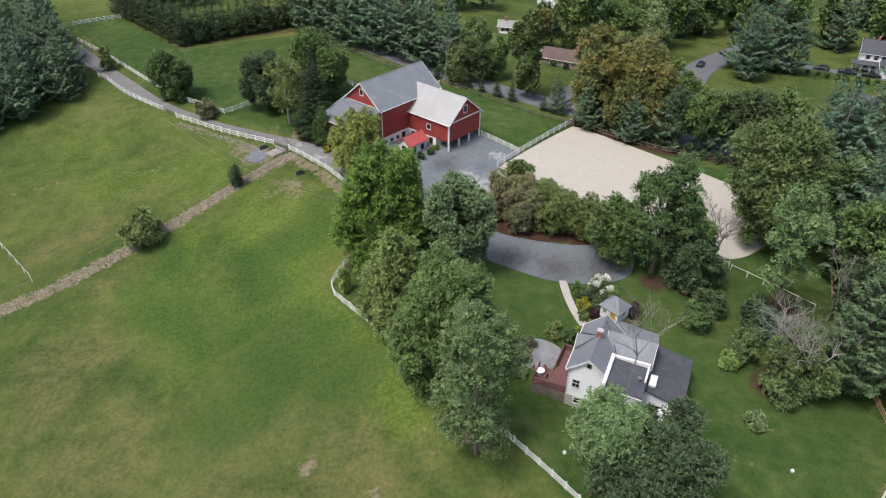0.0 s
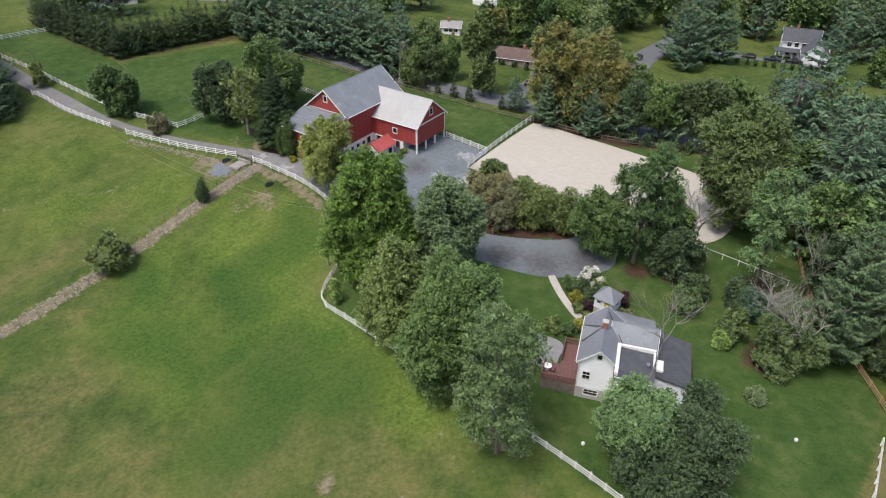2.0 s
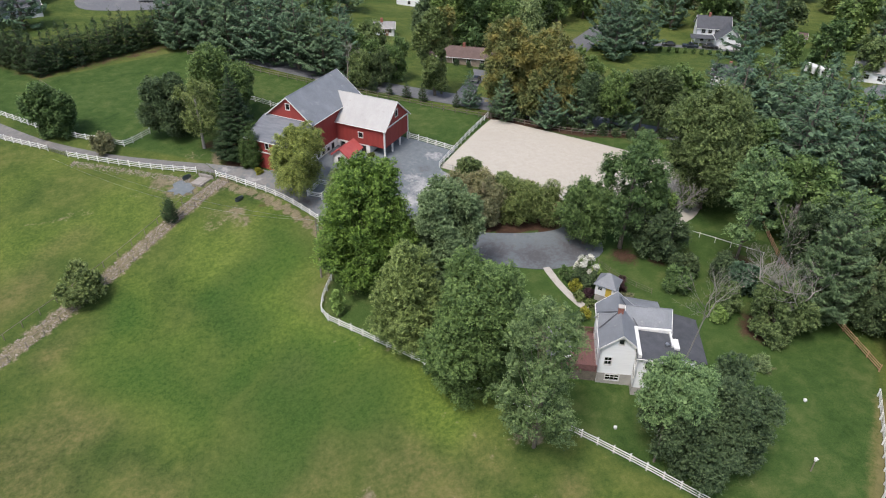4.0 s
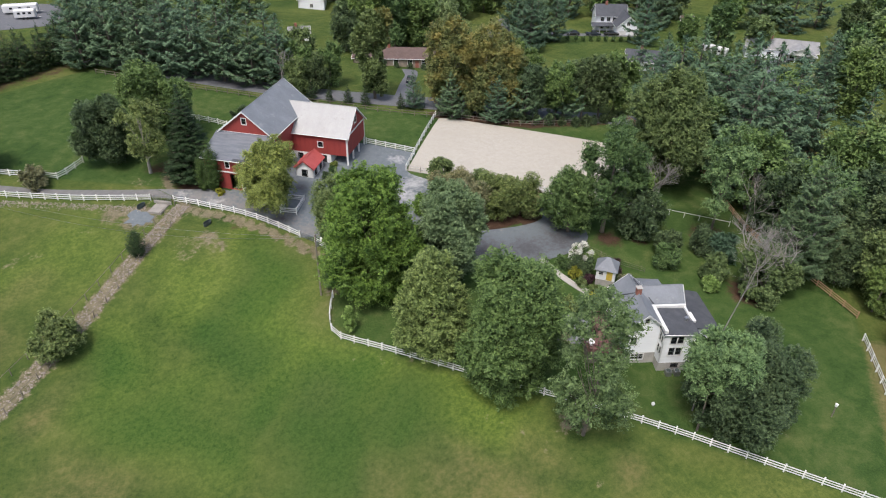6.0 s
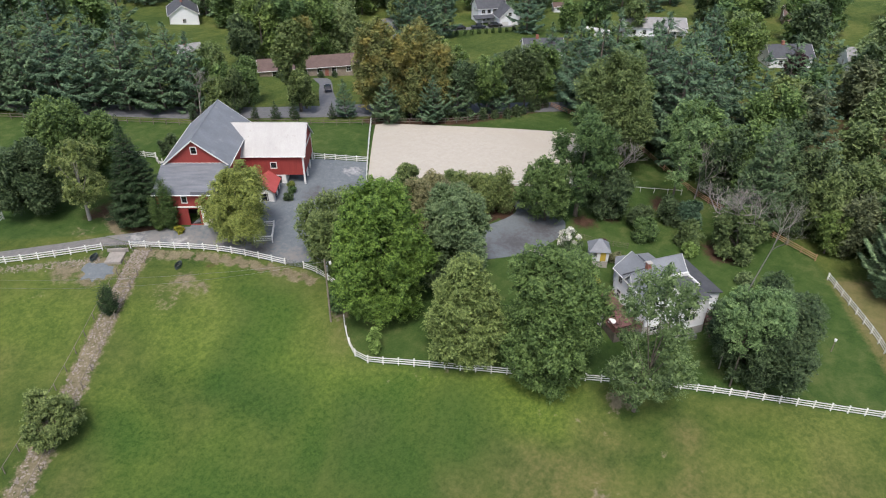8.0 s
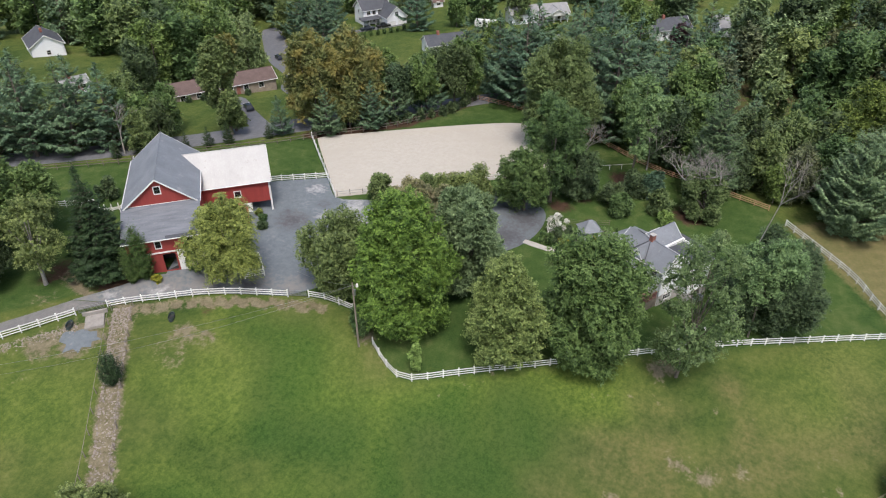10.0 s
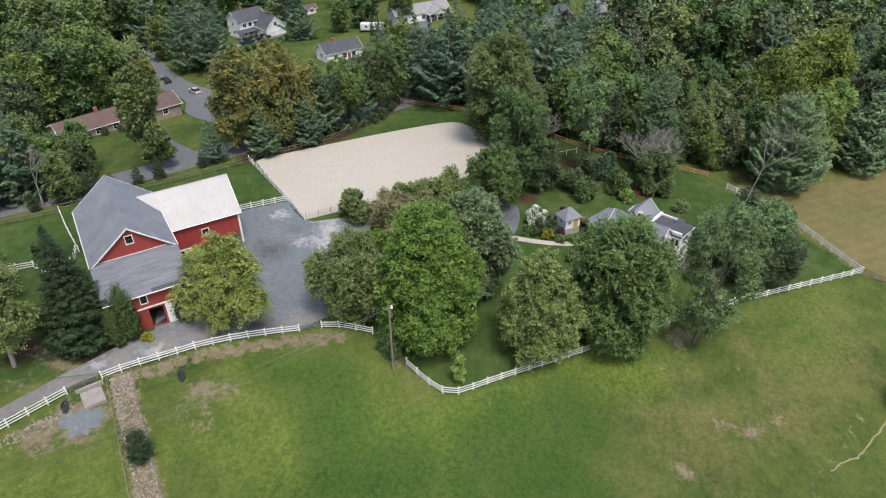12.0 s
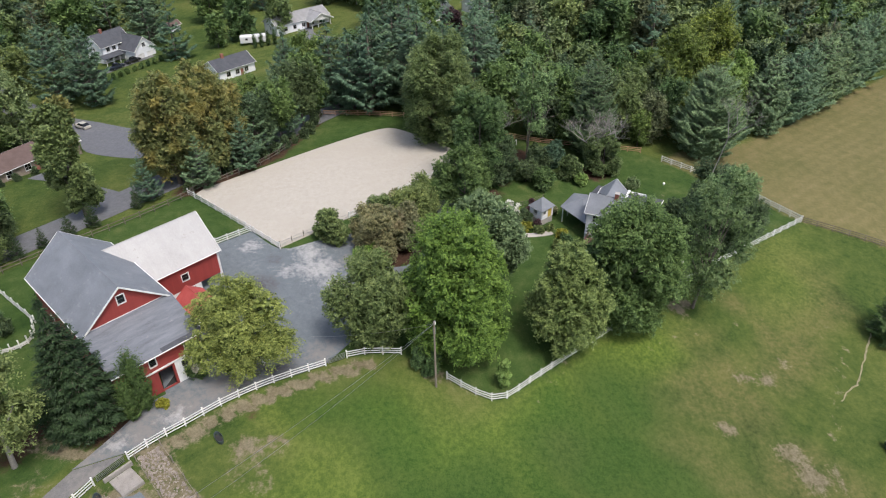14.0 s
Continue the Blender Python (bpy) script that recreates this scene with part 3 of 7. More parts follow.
    fresh = np.where(lawn > 0.5, 0, fresh)
    for name, values in (("fresh", fresh), ("dry", dry), ("lawn", lawn), ("meadow", meadow), ("soil", soil), ("mulch", mulch), ("lush", lush)):
        at = me.attributes.new(name, "FLOAT", "POINT")
        at.data.foreach_set("value", np.clip(values, 0, 1).astype(np.float32))
    me.materials.append(GRASS)
    return tagged(new("ground", me), "rolling green pasture with dry patches and mown lawns", "grass", "", "structure")


build_ground()
YARD_LINE = [(-34.5, 139.2), (-30.5, 137.2), (-24.2, 134.6), (-22.5, 133.0), (-14, 138), (0, 150), (7.0, 141.2), (9.3, 139.6), (16.2, 132.4), (11.2, 126.2), (14.2, 120.6), (17.6, 114.6), (23.5, 112.6), (29.5, 108.0), (32.0, 103.5), (32.4, 98.5), (31.0, 92.6), (26.0, 90.4), (19.2, 90.6), (12.8, 93.4), (6.4, 97.4), (0.5, 103), (-5, 107.8), (-10.5, 111.4)]
sheet("lane", smooth_line([(-104, 196), (-96, 187.5), (-90.3, 180.9), (-79.9, 170.7), (-67.1, 157.9), (-53.6, 148.2), (-43.3, 142.9), (-34.6, 139.1)], 2.0) + [(-31.9, 134.3)] + smooth_line(LANE_SOUTH[:8][::-1], 2.0), LANE, 0.05, "grey worn asphalt farm lane between white fences", "lane")
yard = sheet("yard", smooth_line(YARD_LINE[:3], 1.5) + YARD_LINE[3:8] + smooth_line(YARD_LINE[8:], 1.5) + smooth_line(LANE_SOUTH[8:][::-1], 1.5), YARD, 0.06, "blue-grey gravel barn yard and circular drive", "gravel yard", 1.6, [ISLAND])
# dark_gravel: a wet dirty patch near the wing, darker spots round the island
for name, spots in (("dusty", ((-33, 137.5, 4.5), (-28.5, 133.6, 5), (-24.5, 130.0, 5), (-20.5, 126.0, 5), (-16.5, 120, 4.5), (-13, 115, 3.5), (8.5, 113.5, 4.0))), ("chalky", ((6.0, 119.0, 4.6), (2.6, 115.8, 3.0), (13.0, 123.2, 3.2), (11.5, 131.2, 2.6), (5.0, 123.6, 2.4), (9.9, 121.0, 3.4), (-30.5, 136.0, 1.8), (-26, 130.5, 2.0))), ("dark_gravel", ((0.4, 127.2, 4.6), (1.8, 129.6, 2.2), (-10, 128.5, 2.2), (-17, 120.5, 2.4), (8, 126.5, 1.8), (4, 104, 6), (12, 97, 6), (19, 94, 6), (26, 94, 6), (30, 99, 6), (30, 105, 5), (25, 110, 5)))):
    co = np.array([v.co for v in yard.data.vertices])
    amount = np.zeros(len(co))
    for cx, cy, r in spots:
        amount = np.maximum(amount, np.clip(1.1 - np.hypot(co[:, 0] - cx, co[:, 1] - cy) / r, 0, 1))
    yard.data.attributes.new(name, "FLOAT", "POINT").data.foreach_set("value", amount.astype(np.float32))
sheet("riding_arena", smooth_line([(11.3, 126.4), (29.6, 146.8), (31.5, 146.2), (48.0, 131.6), (58.6, 121.3), (63.2, 115.9), (64.2, 113.0), (62.8, 110.0), (56.0, 100.8), (49.6, 97.0), (44.0, 98.6), (39.5, 102.4), (27.6, 111.9), (22.3, 116.4), (11.3, 126.4)], 1.5)[:-1], SAND, 0.10, "pale raked sand riding arena", "riding arena")


def straw_swath(line, width, label):
    """A ragged thin row of dry mown grass lying along the pasture."""
    rng = random.Random(len(line) * 17 + int(width * 100))
    mid = smooth_line(line, 0.7)
    sides = ([], [])
    for a, b in zip(mid, mid[1:]):
        d = (Vector(b) - Vector(a)).normalized()
        drift = rng.uniform(-0.4, 0.4) * width
        for side, k in zip(sides, (1, -1)):
            w = width * rng.uniform(0.15, 0.75) + k * drift
            side.append((a[0] - k * d.y * w, a[1] + k * d.x * w))
    sheet("straw_swath", sides[1] + sides[0][::-1], STRAW, 0.03, label, "dry grass", 1.0, (), 0.1)


straw_swath([(-11.4, 41.0), (-9.2, 39.1), (-8.0, 37.4), (-4.2, 34.9), (0.1, 32.2), (3.4, 30.2)], 0.26, "pale dry grass row curving over the pasture")
sheet("gravel_patch", smooth_line([(-39.3, 134.2), (-38.4, 133.1), (-37.5, 132.7), (-37.2, 131.4), (-36.6, 130.8), (-37.3, 129.9), (-37.2, 129.0), (-38.3, 129.7), (-39.0, 128.9), (-39.7, 129.9), (-40.7, 129.4), (-40.6, 130.6), (-41.9, 131.1), (-40.6, 132.0), (-40.9, 133.2)], 0.5, True), YARD, 0.04, "thin grey gravel spilled beside the culvert slab", "gravel patch", 1.0)
sheet("garden_path", smooth_line([(19.0, 91.0), (19.3, 86.6), (20.3, 81.9), (21.4, 79.6), (22.3, 80.2), (21.3, 82.8), (20.5, 86.8), (20.1, 91.0)], 0.8, True), CONCRETE, 0.07, "curved pale concrete garden path", "path", 1.0)
sheet("street", smooth_line([(-40, 214), (-22, 193), (-4, 176), (12, 164.6), (30, 153), (46, 142.6), (63, 132.5), (80, 122)], 3) + smooth_line([(84, 127), (67, 138.5), (56.5, 146.5), (58.5, 153), (66.9, 174.6), (73.5, 187), (80, 199), (95, 218), (112, 236), (107, 241), (90, 224), (74.4, 206), (63, 188), (52.8, 180), (48, 168), (46.5, 155), (33, 161), (17, 170), (1, 181.5), (-17, 198), (-35, 218)], 3), ASPHALT, 0.06, "grey asphalt residential street with a side road", "street", 3.0)
sheet("driveway", smooth_line([(24.8, 161.0), (28.4, 158.6), (34.8, 170.5), (39.8, 178.4), (41.5, 183.0), (38.2, 185.0), (36.6, 179.6), (31.6, 172.4)], 2, True), ASPHALT, 0.05, "grey asphalt driveway to a ranch house", "driveway")
sheet("driveway", smooth_line([(106, 214), (116, 208.5), (128, 202.4), (136, 198), (137, 201.5), (129, 206.5), (118, 212), (107, 219)], 2, True), ASPHALT, 0.05, "asphalt driveway with parked cars", "driveway")
sheet("driveway", smooth_line([(106, 131), (114, 132), (126, 137.5), (136, 140), (145, 152), (157, 154), (158, 150), (148, 147), (139, 135), (126, 132), (112, 127)], 2, True), ASPHALT, 0.05, "pale asphalt road between the woods and houses", "road")
sheet("parking_lot", smooth_line([(-74, 276), (-70, 256), (-46, 253.5), (-41, 266), (-44, 280), (-60, 284)], 3, True), ASPHALT, 0.05, "grey asphalt lot with parked trailers", "parking lot", 3.0)
sheet("patio", smooth_line([(10.6, 74.6), (11.0, 77.0), (12.8, 78.2), (15.4, 77.6), (17.4, 75.6), (16.2, 73.2), (14.6, 71.4), (11.6, 72.9)], 0.8, True), FLAGSTONE, 0.06, "blue-grey flagstone patio beside the deck", "patio", 1.0)


# ---- windows, doors, roofs ----
def window(parent, w, h, m, frame_mat=WHITE, mullions=1, shutter=False, name="window"):
    """A sash window: frame proud of the wall, panes set back; m's x runs along the wall, y into it, z up from the sill's middle."""
    win = put(name, Shape().box(-w / 2 - 0.13, -0.05, -0.13, -w / 2, 0.12, h + 0.13).box(w / 2, -0.05, -0.13, w / 2 + 0.13, 0.12, h + 0.13).box(-w / 2, -0.05, h, w / 2, 0.12, h + 0.13).box(-w / 2, -0.07, -0.13, w / 2, 0.12, 0).mesh("window_frame", frame_mat), parent, m)
    bars = Shape().box(-w / 2, 0.03, h / 2 - 0.02, w / 2, 0.08, h / 2 + 0.02)
    for i in range(mullions):
        x = -w / 2 + w * (i + 1) / (mullions + 1)
        bars.box(x - 0.015, 0.035, 0, x + 0.015, 0.075, h / 2 - 0.02).box(x - 0.015, 0.035, h / 2 + 0.02, x + 0.015, 0.075, h)
    put("glazing_bar", bars.mesh("glazing_bar", frame_mat if mullions else LAMP_GREY), win)
    for z0, z1 in ((0, h / 2 - 0.02), (h / 2 + 0.02, h)):
        put("pane", Shape().box(-w / 2, 0.09, z0, w / 2, 0.10, z1).mesh("pane", GLASS), win).visible_shadow = False
    if shutter:
        for s in (-1, 1):
            x = s * (w / 2 + 0.33)
            put("shutter", Shape().box(x - 0.18, -0.06, -0.05, x + 0.18, -0.01, h + 0.05).mesh("shutter", LAMP_GREY), win)
    return win


def side(x, y, z, turn):
    """A wall frame at a corner of a building: x runs along the wall, y inwards."""
    return pose(x, y, z, 0, 0, turn)


def gable_roof(parent, name, x0, x1, y0, y1, eave, ridge, mat, over=0.35, thick=0.18, along="y", label="", trim=WHITE, split=None):
    """Two roof slopes over a rectangle with the ridge along y (or x), rake boards at the ends and a ridge cap."""
    def p(a, b, z):
        return (a, b, z) if along == "y" else (b, a, z)
    if along == "x":
        x0, x1, y0, y1 = y0, y1, x0, x1
    mid = (x0 + x1) / 2 if split is None else split
    ya, yb = y0 - over, y1 + over
    roof = thing_part(name, parent, label)
    for sgn, edge in ((-1, x0), (1, x1)):
        slope = (ridge - eave) / abs(mid - edge)
        low = (edge + sgn * over, eave - slope * over)
        c = [p(low[0], ya, low[1]), p(mid, ya, ridge), p(mid, yb, ridge), p(low[0], yb, low[1])]
        nrm = (Vector(c[1]) - Vector(c[0])).cross(Vector(c[2]) - Vector(c[0]))
        if nrm.z < 0:
            c = c[::-1]
        c = [Vector(q) + Vector((0, 0, thick)) for q in c]
        Shape().slab(c, thick).part("roof_slope", mat, roof)
        for yy in (ya, yb):
            s = 1 if yy == yb else -1
            a, b = Vector(p(low[0], yy + s * 0.03, low[1] + thick + 0.02)), Vector(p(mid, yy + s * 0.03, ridge + thick + 0.02))
            q = Vector(p(0, s * 0.06, 0))
            d = Vector((0, 0, 0.28))
            Shape().add([a, b, b - d, a - d, a + q, b + q, b + q - d, a + q - d], ((0, 1, 2, 3), (7, 6, 5, 4), (0, 4, 5, 1), (1, 5, 6, 2), (2, 6, 7, 3), (3, 7, 4, 0))).part("rake_board", trim, roof)
        a, b = p(low[0] + sgn * 0.06, ya + 0.05, low[1] + thick), p(low[0] + sgn * 0.06, yb - 0.05, low[1] + thick)
        Shape().tube([a, b], [0.07, 0.07], 6).part("gutter", trim, roof)
    Shape().tube([p(mid, ya, ridge + thick), p(mid, yb, ridge + thick)], [0.09, 0.09], 5).part("ridge_cap", mat, roof)
    return roof


def thing_part(name, parent, label=""):
    ob = new(name)
    ob.parent, ob.empty_display_size = parent, 0.2
    if label:
        ob["label"] = label
    return ob


# ---- the red bank barn ----
def build_barn():
    barn = thing("barn", pose(-17.0, 138.05, 0, 0, 0, -41.92), "large red board barn with slate roof, white trim and open wing", "barn")
    low = -0.8
    # main block: x -5.6..5.6, y 0..17.8
    S = Shape()
    S.wall([(0, 2.5), (11.2, 2.5), (11.2, 8.75), (5.6, 13.2), (0, 8.75)], [(5.1, 10.7, 6.0, 11.9)], 0.25, side(-5.6, 0, 0, 0))
    S.part("gable_wall", RED, barn)
    window(barn, 0.9, 1.2, side(-0.05, 0, 10.7, 0), mullions=0)
    S = Shape()
    S.wall([(0, low), (11.2, low), (11.2, 8.75), (5.6, 13.2), (0, 8.75)], [(4.6, 9.5, 6.6, 11.2)], 0.25, side(5.6, 17.8, 0, 180))
    S.part("gable_wall", RED, barn)
    window(barn, 2.0, 1.7, side(0, 17.8, 9.5, 180))
    # right-hand wall (x = 5.6), facing the yard
    right = side(5.6, -6.8, 0, 90)
    Shape().wall([(0, 2.55), (24.6, 2.55), (24.6, 8.75), (6.8, 8.75), (0, 6.65)], [], 0.25, right).part("side_wall", RED, barn)
    holes = [(1.5, 1.2, 2.0, 1.65), (3.3, 1.2, 3.8, 1.65), (5.7, 1.2, 6.2, 1.65), (7.5, 1.2, 8.0, 1.65), (9.3, 1.2, 9.8, 1.65), (11.1, 1.2, 11.6, 1.65), (12.6, -0.2, 13.8, 2.1)]
    Shape().wall([(0, low), (24.6, low), (24.6, 2.55), (0, 2.55)], holes, 0.4, pose(0.03, 0, 0) @ right).part("stone_wall", WHITE_STONE, barn, "whitewashed stone foundation wall")
    for x0, z0, x1, z1 in holes[:-1]:
        window(barn, x1 - x0, z1 - z0, pose(0.03, 0, 0) @ right @ pose((x0 + x1) / 2, 0, z0), mullions=0, frame_mat=DARK)
    door(barn, 1.2, 2.3, pose(0.03, 0, 0) @ right @ pose(13.2, 0.15, -0.2), DARK)
    # left-hand wall
    left = side(-5.6, 17.8, 0, -90)
    Shape().wall([(0, low), (24.6, low), (24.6, 6.65), (17.8, 8.75), (0, 8.75)], [(4, 3, 5.2, 4.4), (12, 3, 13.2, 4.4)], 0.25, left).part("side_wall", RED, barn)
    for x in (4.6, 12.6):
        window(barn, 1.2, 1.4, left @ pose(x, 0, 3))
    roof = gable_roof(barn, "main_roof", -5.6, 5.6, 0, 17.8, 8.75, 13.25, SLATE, 0.42, 0.2, label="steep blue-grey slate roof")
    Shape().tube([(0, -0.42, 13.42), (0, 18.22, 13.42)], [0.13, 0.13], 6).part("ridge_cap", SLATE, roof)
    # lean-to in front
    front = side(-5.6, -6.8, 0, 0)
    wins = [(4.35, 4.8, 5.15, 6.0), (9.05, 4.8, 9.85, 6.0)]
    Shape().wall([(0, 4.0), (11.2, 4.0), (11.2, 6.65), (0, 6.65)], wins, 0.25, front).part("front_wall", RED, barn)
    Shape().wall([(0, low), (4.9, low), (4.9, 4.0), (0, 4.0)], [], 0.3, front).part("front_wall", RED, barn)
    Shape().wall([(4.9, 0.2), (7.2, 0.2), (7.2, 4.0), (4.9, 4.0)], [(5.0, 0.4, 6.9, 3.55)], 0.3, front).part("front_wall", RED, barn)
    Shape().wall([(7.2, low), (11.17, low), (11.17, 4.0), (7.2, 4.0)], [(8.2, 2.7, 9.0, 3.25), (9.9, 2.7, 10.7, 3.25)], 0.35, pose(0, -0.03, 0) @ front).part("stone_wall", WHITE_STONE, barn, "whitewashed stone lower wall")
    for x in (8.6, 10.3):
        window(barn, 0.8, 0.55, front @ pose(x, -0.03, 2.7), DARK, 0)
    for x0, z0, x1, z1 in wins:
        window(barn, x1 - x0, z1 - z0, front @ pose((x0 + x1) / 2, 0, z0), mullions=0)
    Shape().box(-5.75, -6.93, 3.86, 5.7, -6.8, 4.08).part("trim_board", WHITE, barn)
    Shape().box(5.55, -6.9, 2.5, 5.72, -6.7, 6.6).part("corner_board", WHITE, barn)
    Shape().box(5.6, 0.05, 2.5, 5.7, 0.25, 8.6).part("corner_board", WHITE, barn)
    lean = thing_part("lean_to_roof", barn, "shallow slate lean-to roof")
    a, b = Vector((-6.0, -7.35, 6.62)), Vector((6.0, -7.35, 6.62))
    Shape().slab([a, b, Vector((6.0, 0.02, 8.98)), Vector((-6.0, 0.02, 8.98))], 0.18).part("roof_slope", OLD_SLATE, lean)
    Shape().slab([Vector((0.5, -7.38, 6.64)), Vector((5.98, -7.38, 6.64)), Vector((5.98, -6.75, 6.845)), Vector((0.5, -6.75, 6.845))], 0.03).part("eave_flashing", SHINGLE, lean, "dark patched eave strip")
    Shape().tube([a + Vector((0, -0.08, -0.1)), b + Vector((0, -0.08, -0.1))], [0.08, 0.08], 6).part("gutter", WHITE, lean)
    Shape().box(-5.6, -0.1, 8.62, 5.6, -0.01, 8.98).part("trim_board", WHITE, barn)
    # floor of the upper storey keeps the inside dark
    Shape().box(-5.3, -6.5, 4.1, 5.3, 17.5, 4.3).part("upper_floor", DARK, barn)
    # added backing and floor, near-black in colour to stand in for the unlit inside
    Shape().box(-5.3, -3.2, -0.8, 5.2, -3.0, 4.09).part("inner_partition", DARK, barn)
    Shape().box(-5.3, -6.4, 0.2, 5.2, -3.2, 0.38).part("inner_floor", DARK, barn)
    # wing on posts: x 5.6..17.2, y 8.1..18.4
    w_near = side(5.6, 8.1, 0, 0)
    Shape().wall([(0, 2.35), (11.6, 2.35), (11.6, 6.45), (0, 6.45)], [(5.4, 3.8, 6.4, 4.9)], 0.22, w_near).part("wing_wall", RED, barn)
    window(barn, 1.0, 1.1, w_near @ pose(5.9, 0, 3.8), mullions=0)
    Shape().wall([(0, low), (8.0, low), (8.0, 2.35), (0, 2.35)], [(1.0, 0.9, 1.9, 1.9), (5.9, -0.1, 7.1, 2.1)], 0.35, pose(0, -0.03, 0) @ w_near).part("stone_wall", WHITE_STONE, barn)
    window(barn, 0.9, 1.0, w_near @ pose(1.45, -0.03, 0.9), DARK, 0)
    door(barn, 1.2, 2.2, w_near @ pose(6.5, 0.15, -0.1), DARK)
    Shape().wall([(0, 2.35), (11.6, 2.35), (11.6, 6.45), (0, 6.45)], [], 0.22, side(17.2, 18.4, 0, 180)).part("wing_wall", RED, barn)
    Shape().wall([(0, low), (10, low), (10, 2.35), (0, 2.35)], [], 0.3, side(13.6, 8.2, 0, 90)).part("stone_wall", WHITE_STONE, barn)
    Shape().wall([(0, 2.35), (10.3, 2.35), (10.3, 6.45), (5.15, 10.65), (0, 6.45)], [(4.7, 7.6, 5.7, 9.0)], 0.22, side(17.2, 8.1, 0, 90)).part("wing_gable", RED, barn)
    window(barn, 1.0, 1.4, side(17.2, 8.1, 0, 90) @ pose(5.2, 0, 7.6), mullions=0)
    Shape().box(17.2, 8.1, 6.35, 17.32, 18.4, 6.6).part("trim_board", WHITE, barn)
    Shape().box(5.8, 8.3, 2.2, 17.0, 18.2, 2.38).part("wing_floor", DARK, barn)
    for y in (8.2, 11.4, 14.7, 18.2):
        Shape().box(16.95, y - 0.14, -0.3, 17.27, y + 0.14, 2.36 if 9 < y < 18 else 6.4).part("post", WHITE, barn)
    wroof = gable_roof(barn, "wing_roof", 3.2, 17.2, 8.1, 18.4, 6.45, 10.7, TIN, 0.4, 0.14, "x", "off-white metal wing roof")
    for i in range(1, 23):
        x = 3.6 + i * 0.6
        for sgn, y_edge in ((-1, 8.1), (1, 18.4)):
            a, b = Vector((x, 13.25, 10.86)), Vector((x, y_edge + sgn * 0.38, 6.28))
            Shape().tube([a, b], [0.012, 0.012], 4).part("roof_seam", TIN, wroof)
    # small red-roofed entry
    Shape().wall([(0, low), (3.6, low), (3.6, 2.5), (1.8, 3.75), (0, 2.5)], [(1.2, 0.6, 2.2, 1.8)], 0.25, side(8.9, 1.4, 0, 0)).part("porch_gable", WHITE_STONE, barn)
    window(barn, 1.0, 1.2, side(10.7, 1.4, 0.6, 0), DARK, 0)
    Shape().wall([(0, low), (5.0, low), (5.0, 2.5), (0, 2.5)], [(0.8, 0.7, 1.6, 1.7), (3.2, 0.7, 4.0, 1.7)], 0.25, side(12.5, 1.4, 0, 90)).part("porch_wall", WHITE_STONE, barn)
    for x in (1.2, 3.6):
        window(barn, 0.8, 1.0, side(12.5, 1.4, 0.7, 90) @ pose(x, 0, 0), DARK, 0)
    Shape().wall([(0, low), (5.0, low), (5.0, 2.5), (0, 2.5)], [], 0.25, side(8.9, 6.4, 0, -90)).part("porch_wall", WHITE_STONE, barn)
    gable_roof(barn, "porch_roof", 8.9, 12.5, 1.4, 6.4, 2.5, 3.85, RED_ROOF, 0.3, 0.1, label="faded red metal porch roof", trim=RED_ROOF)
    Shape().wall([(0, low), (3.6, low), (3.6, 2.5), (1.8, 3.75), (0, 2.5)], [], 0.25, side(12.5, 6.4, 0, 180)).part("porch_gable", WHITE_STONE, barn)
    return barn


def door(parent, w, h, m, mat, handle=True):
    d = put("door", Shape().box(-w / 2, -0.03, 0, w / 2, 0.04, h).box(-w / 2 + 0.12, -0.05, 0.15, w / 2 - 0.12, -0.03, h * 0.45).box(-w / 2 + 0.12, -0.05, h * 0.52, w / 2 - 0.12, -0.03, h - 0.12).mesh("door", mat), parent, m)
    if handle:
        put("door_handle", Shape().tube([(w / 2 - 0.12, -0.10, h * 0.46), (w / 2 - 0.12, -0.10, h * 0.52)], [0.025, 0.025], 6).mesh("door_handle", STEEL), d)
    return d


build_barn()


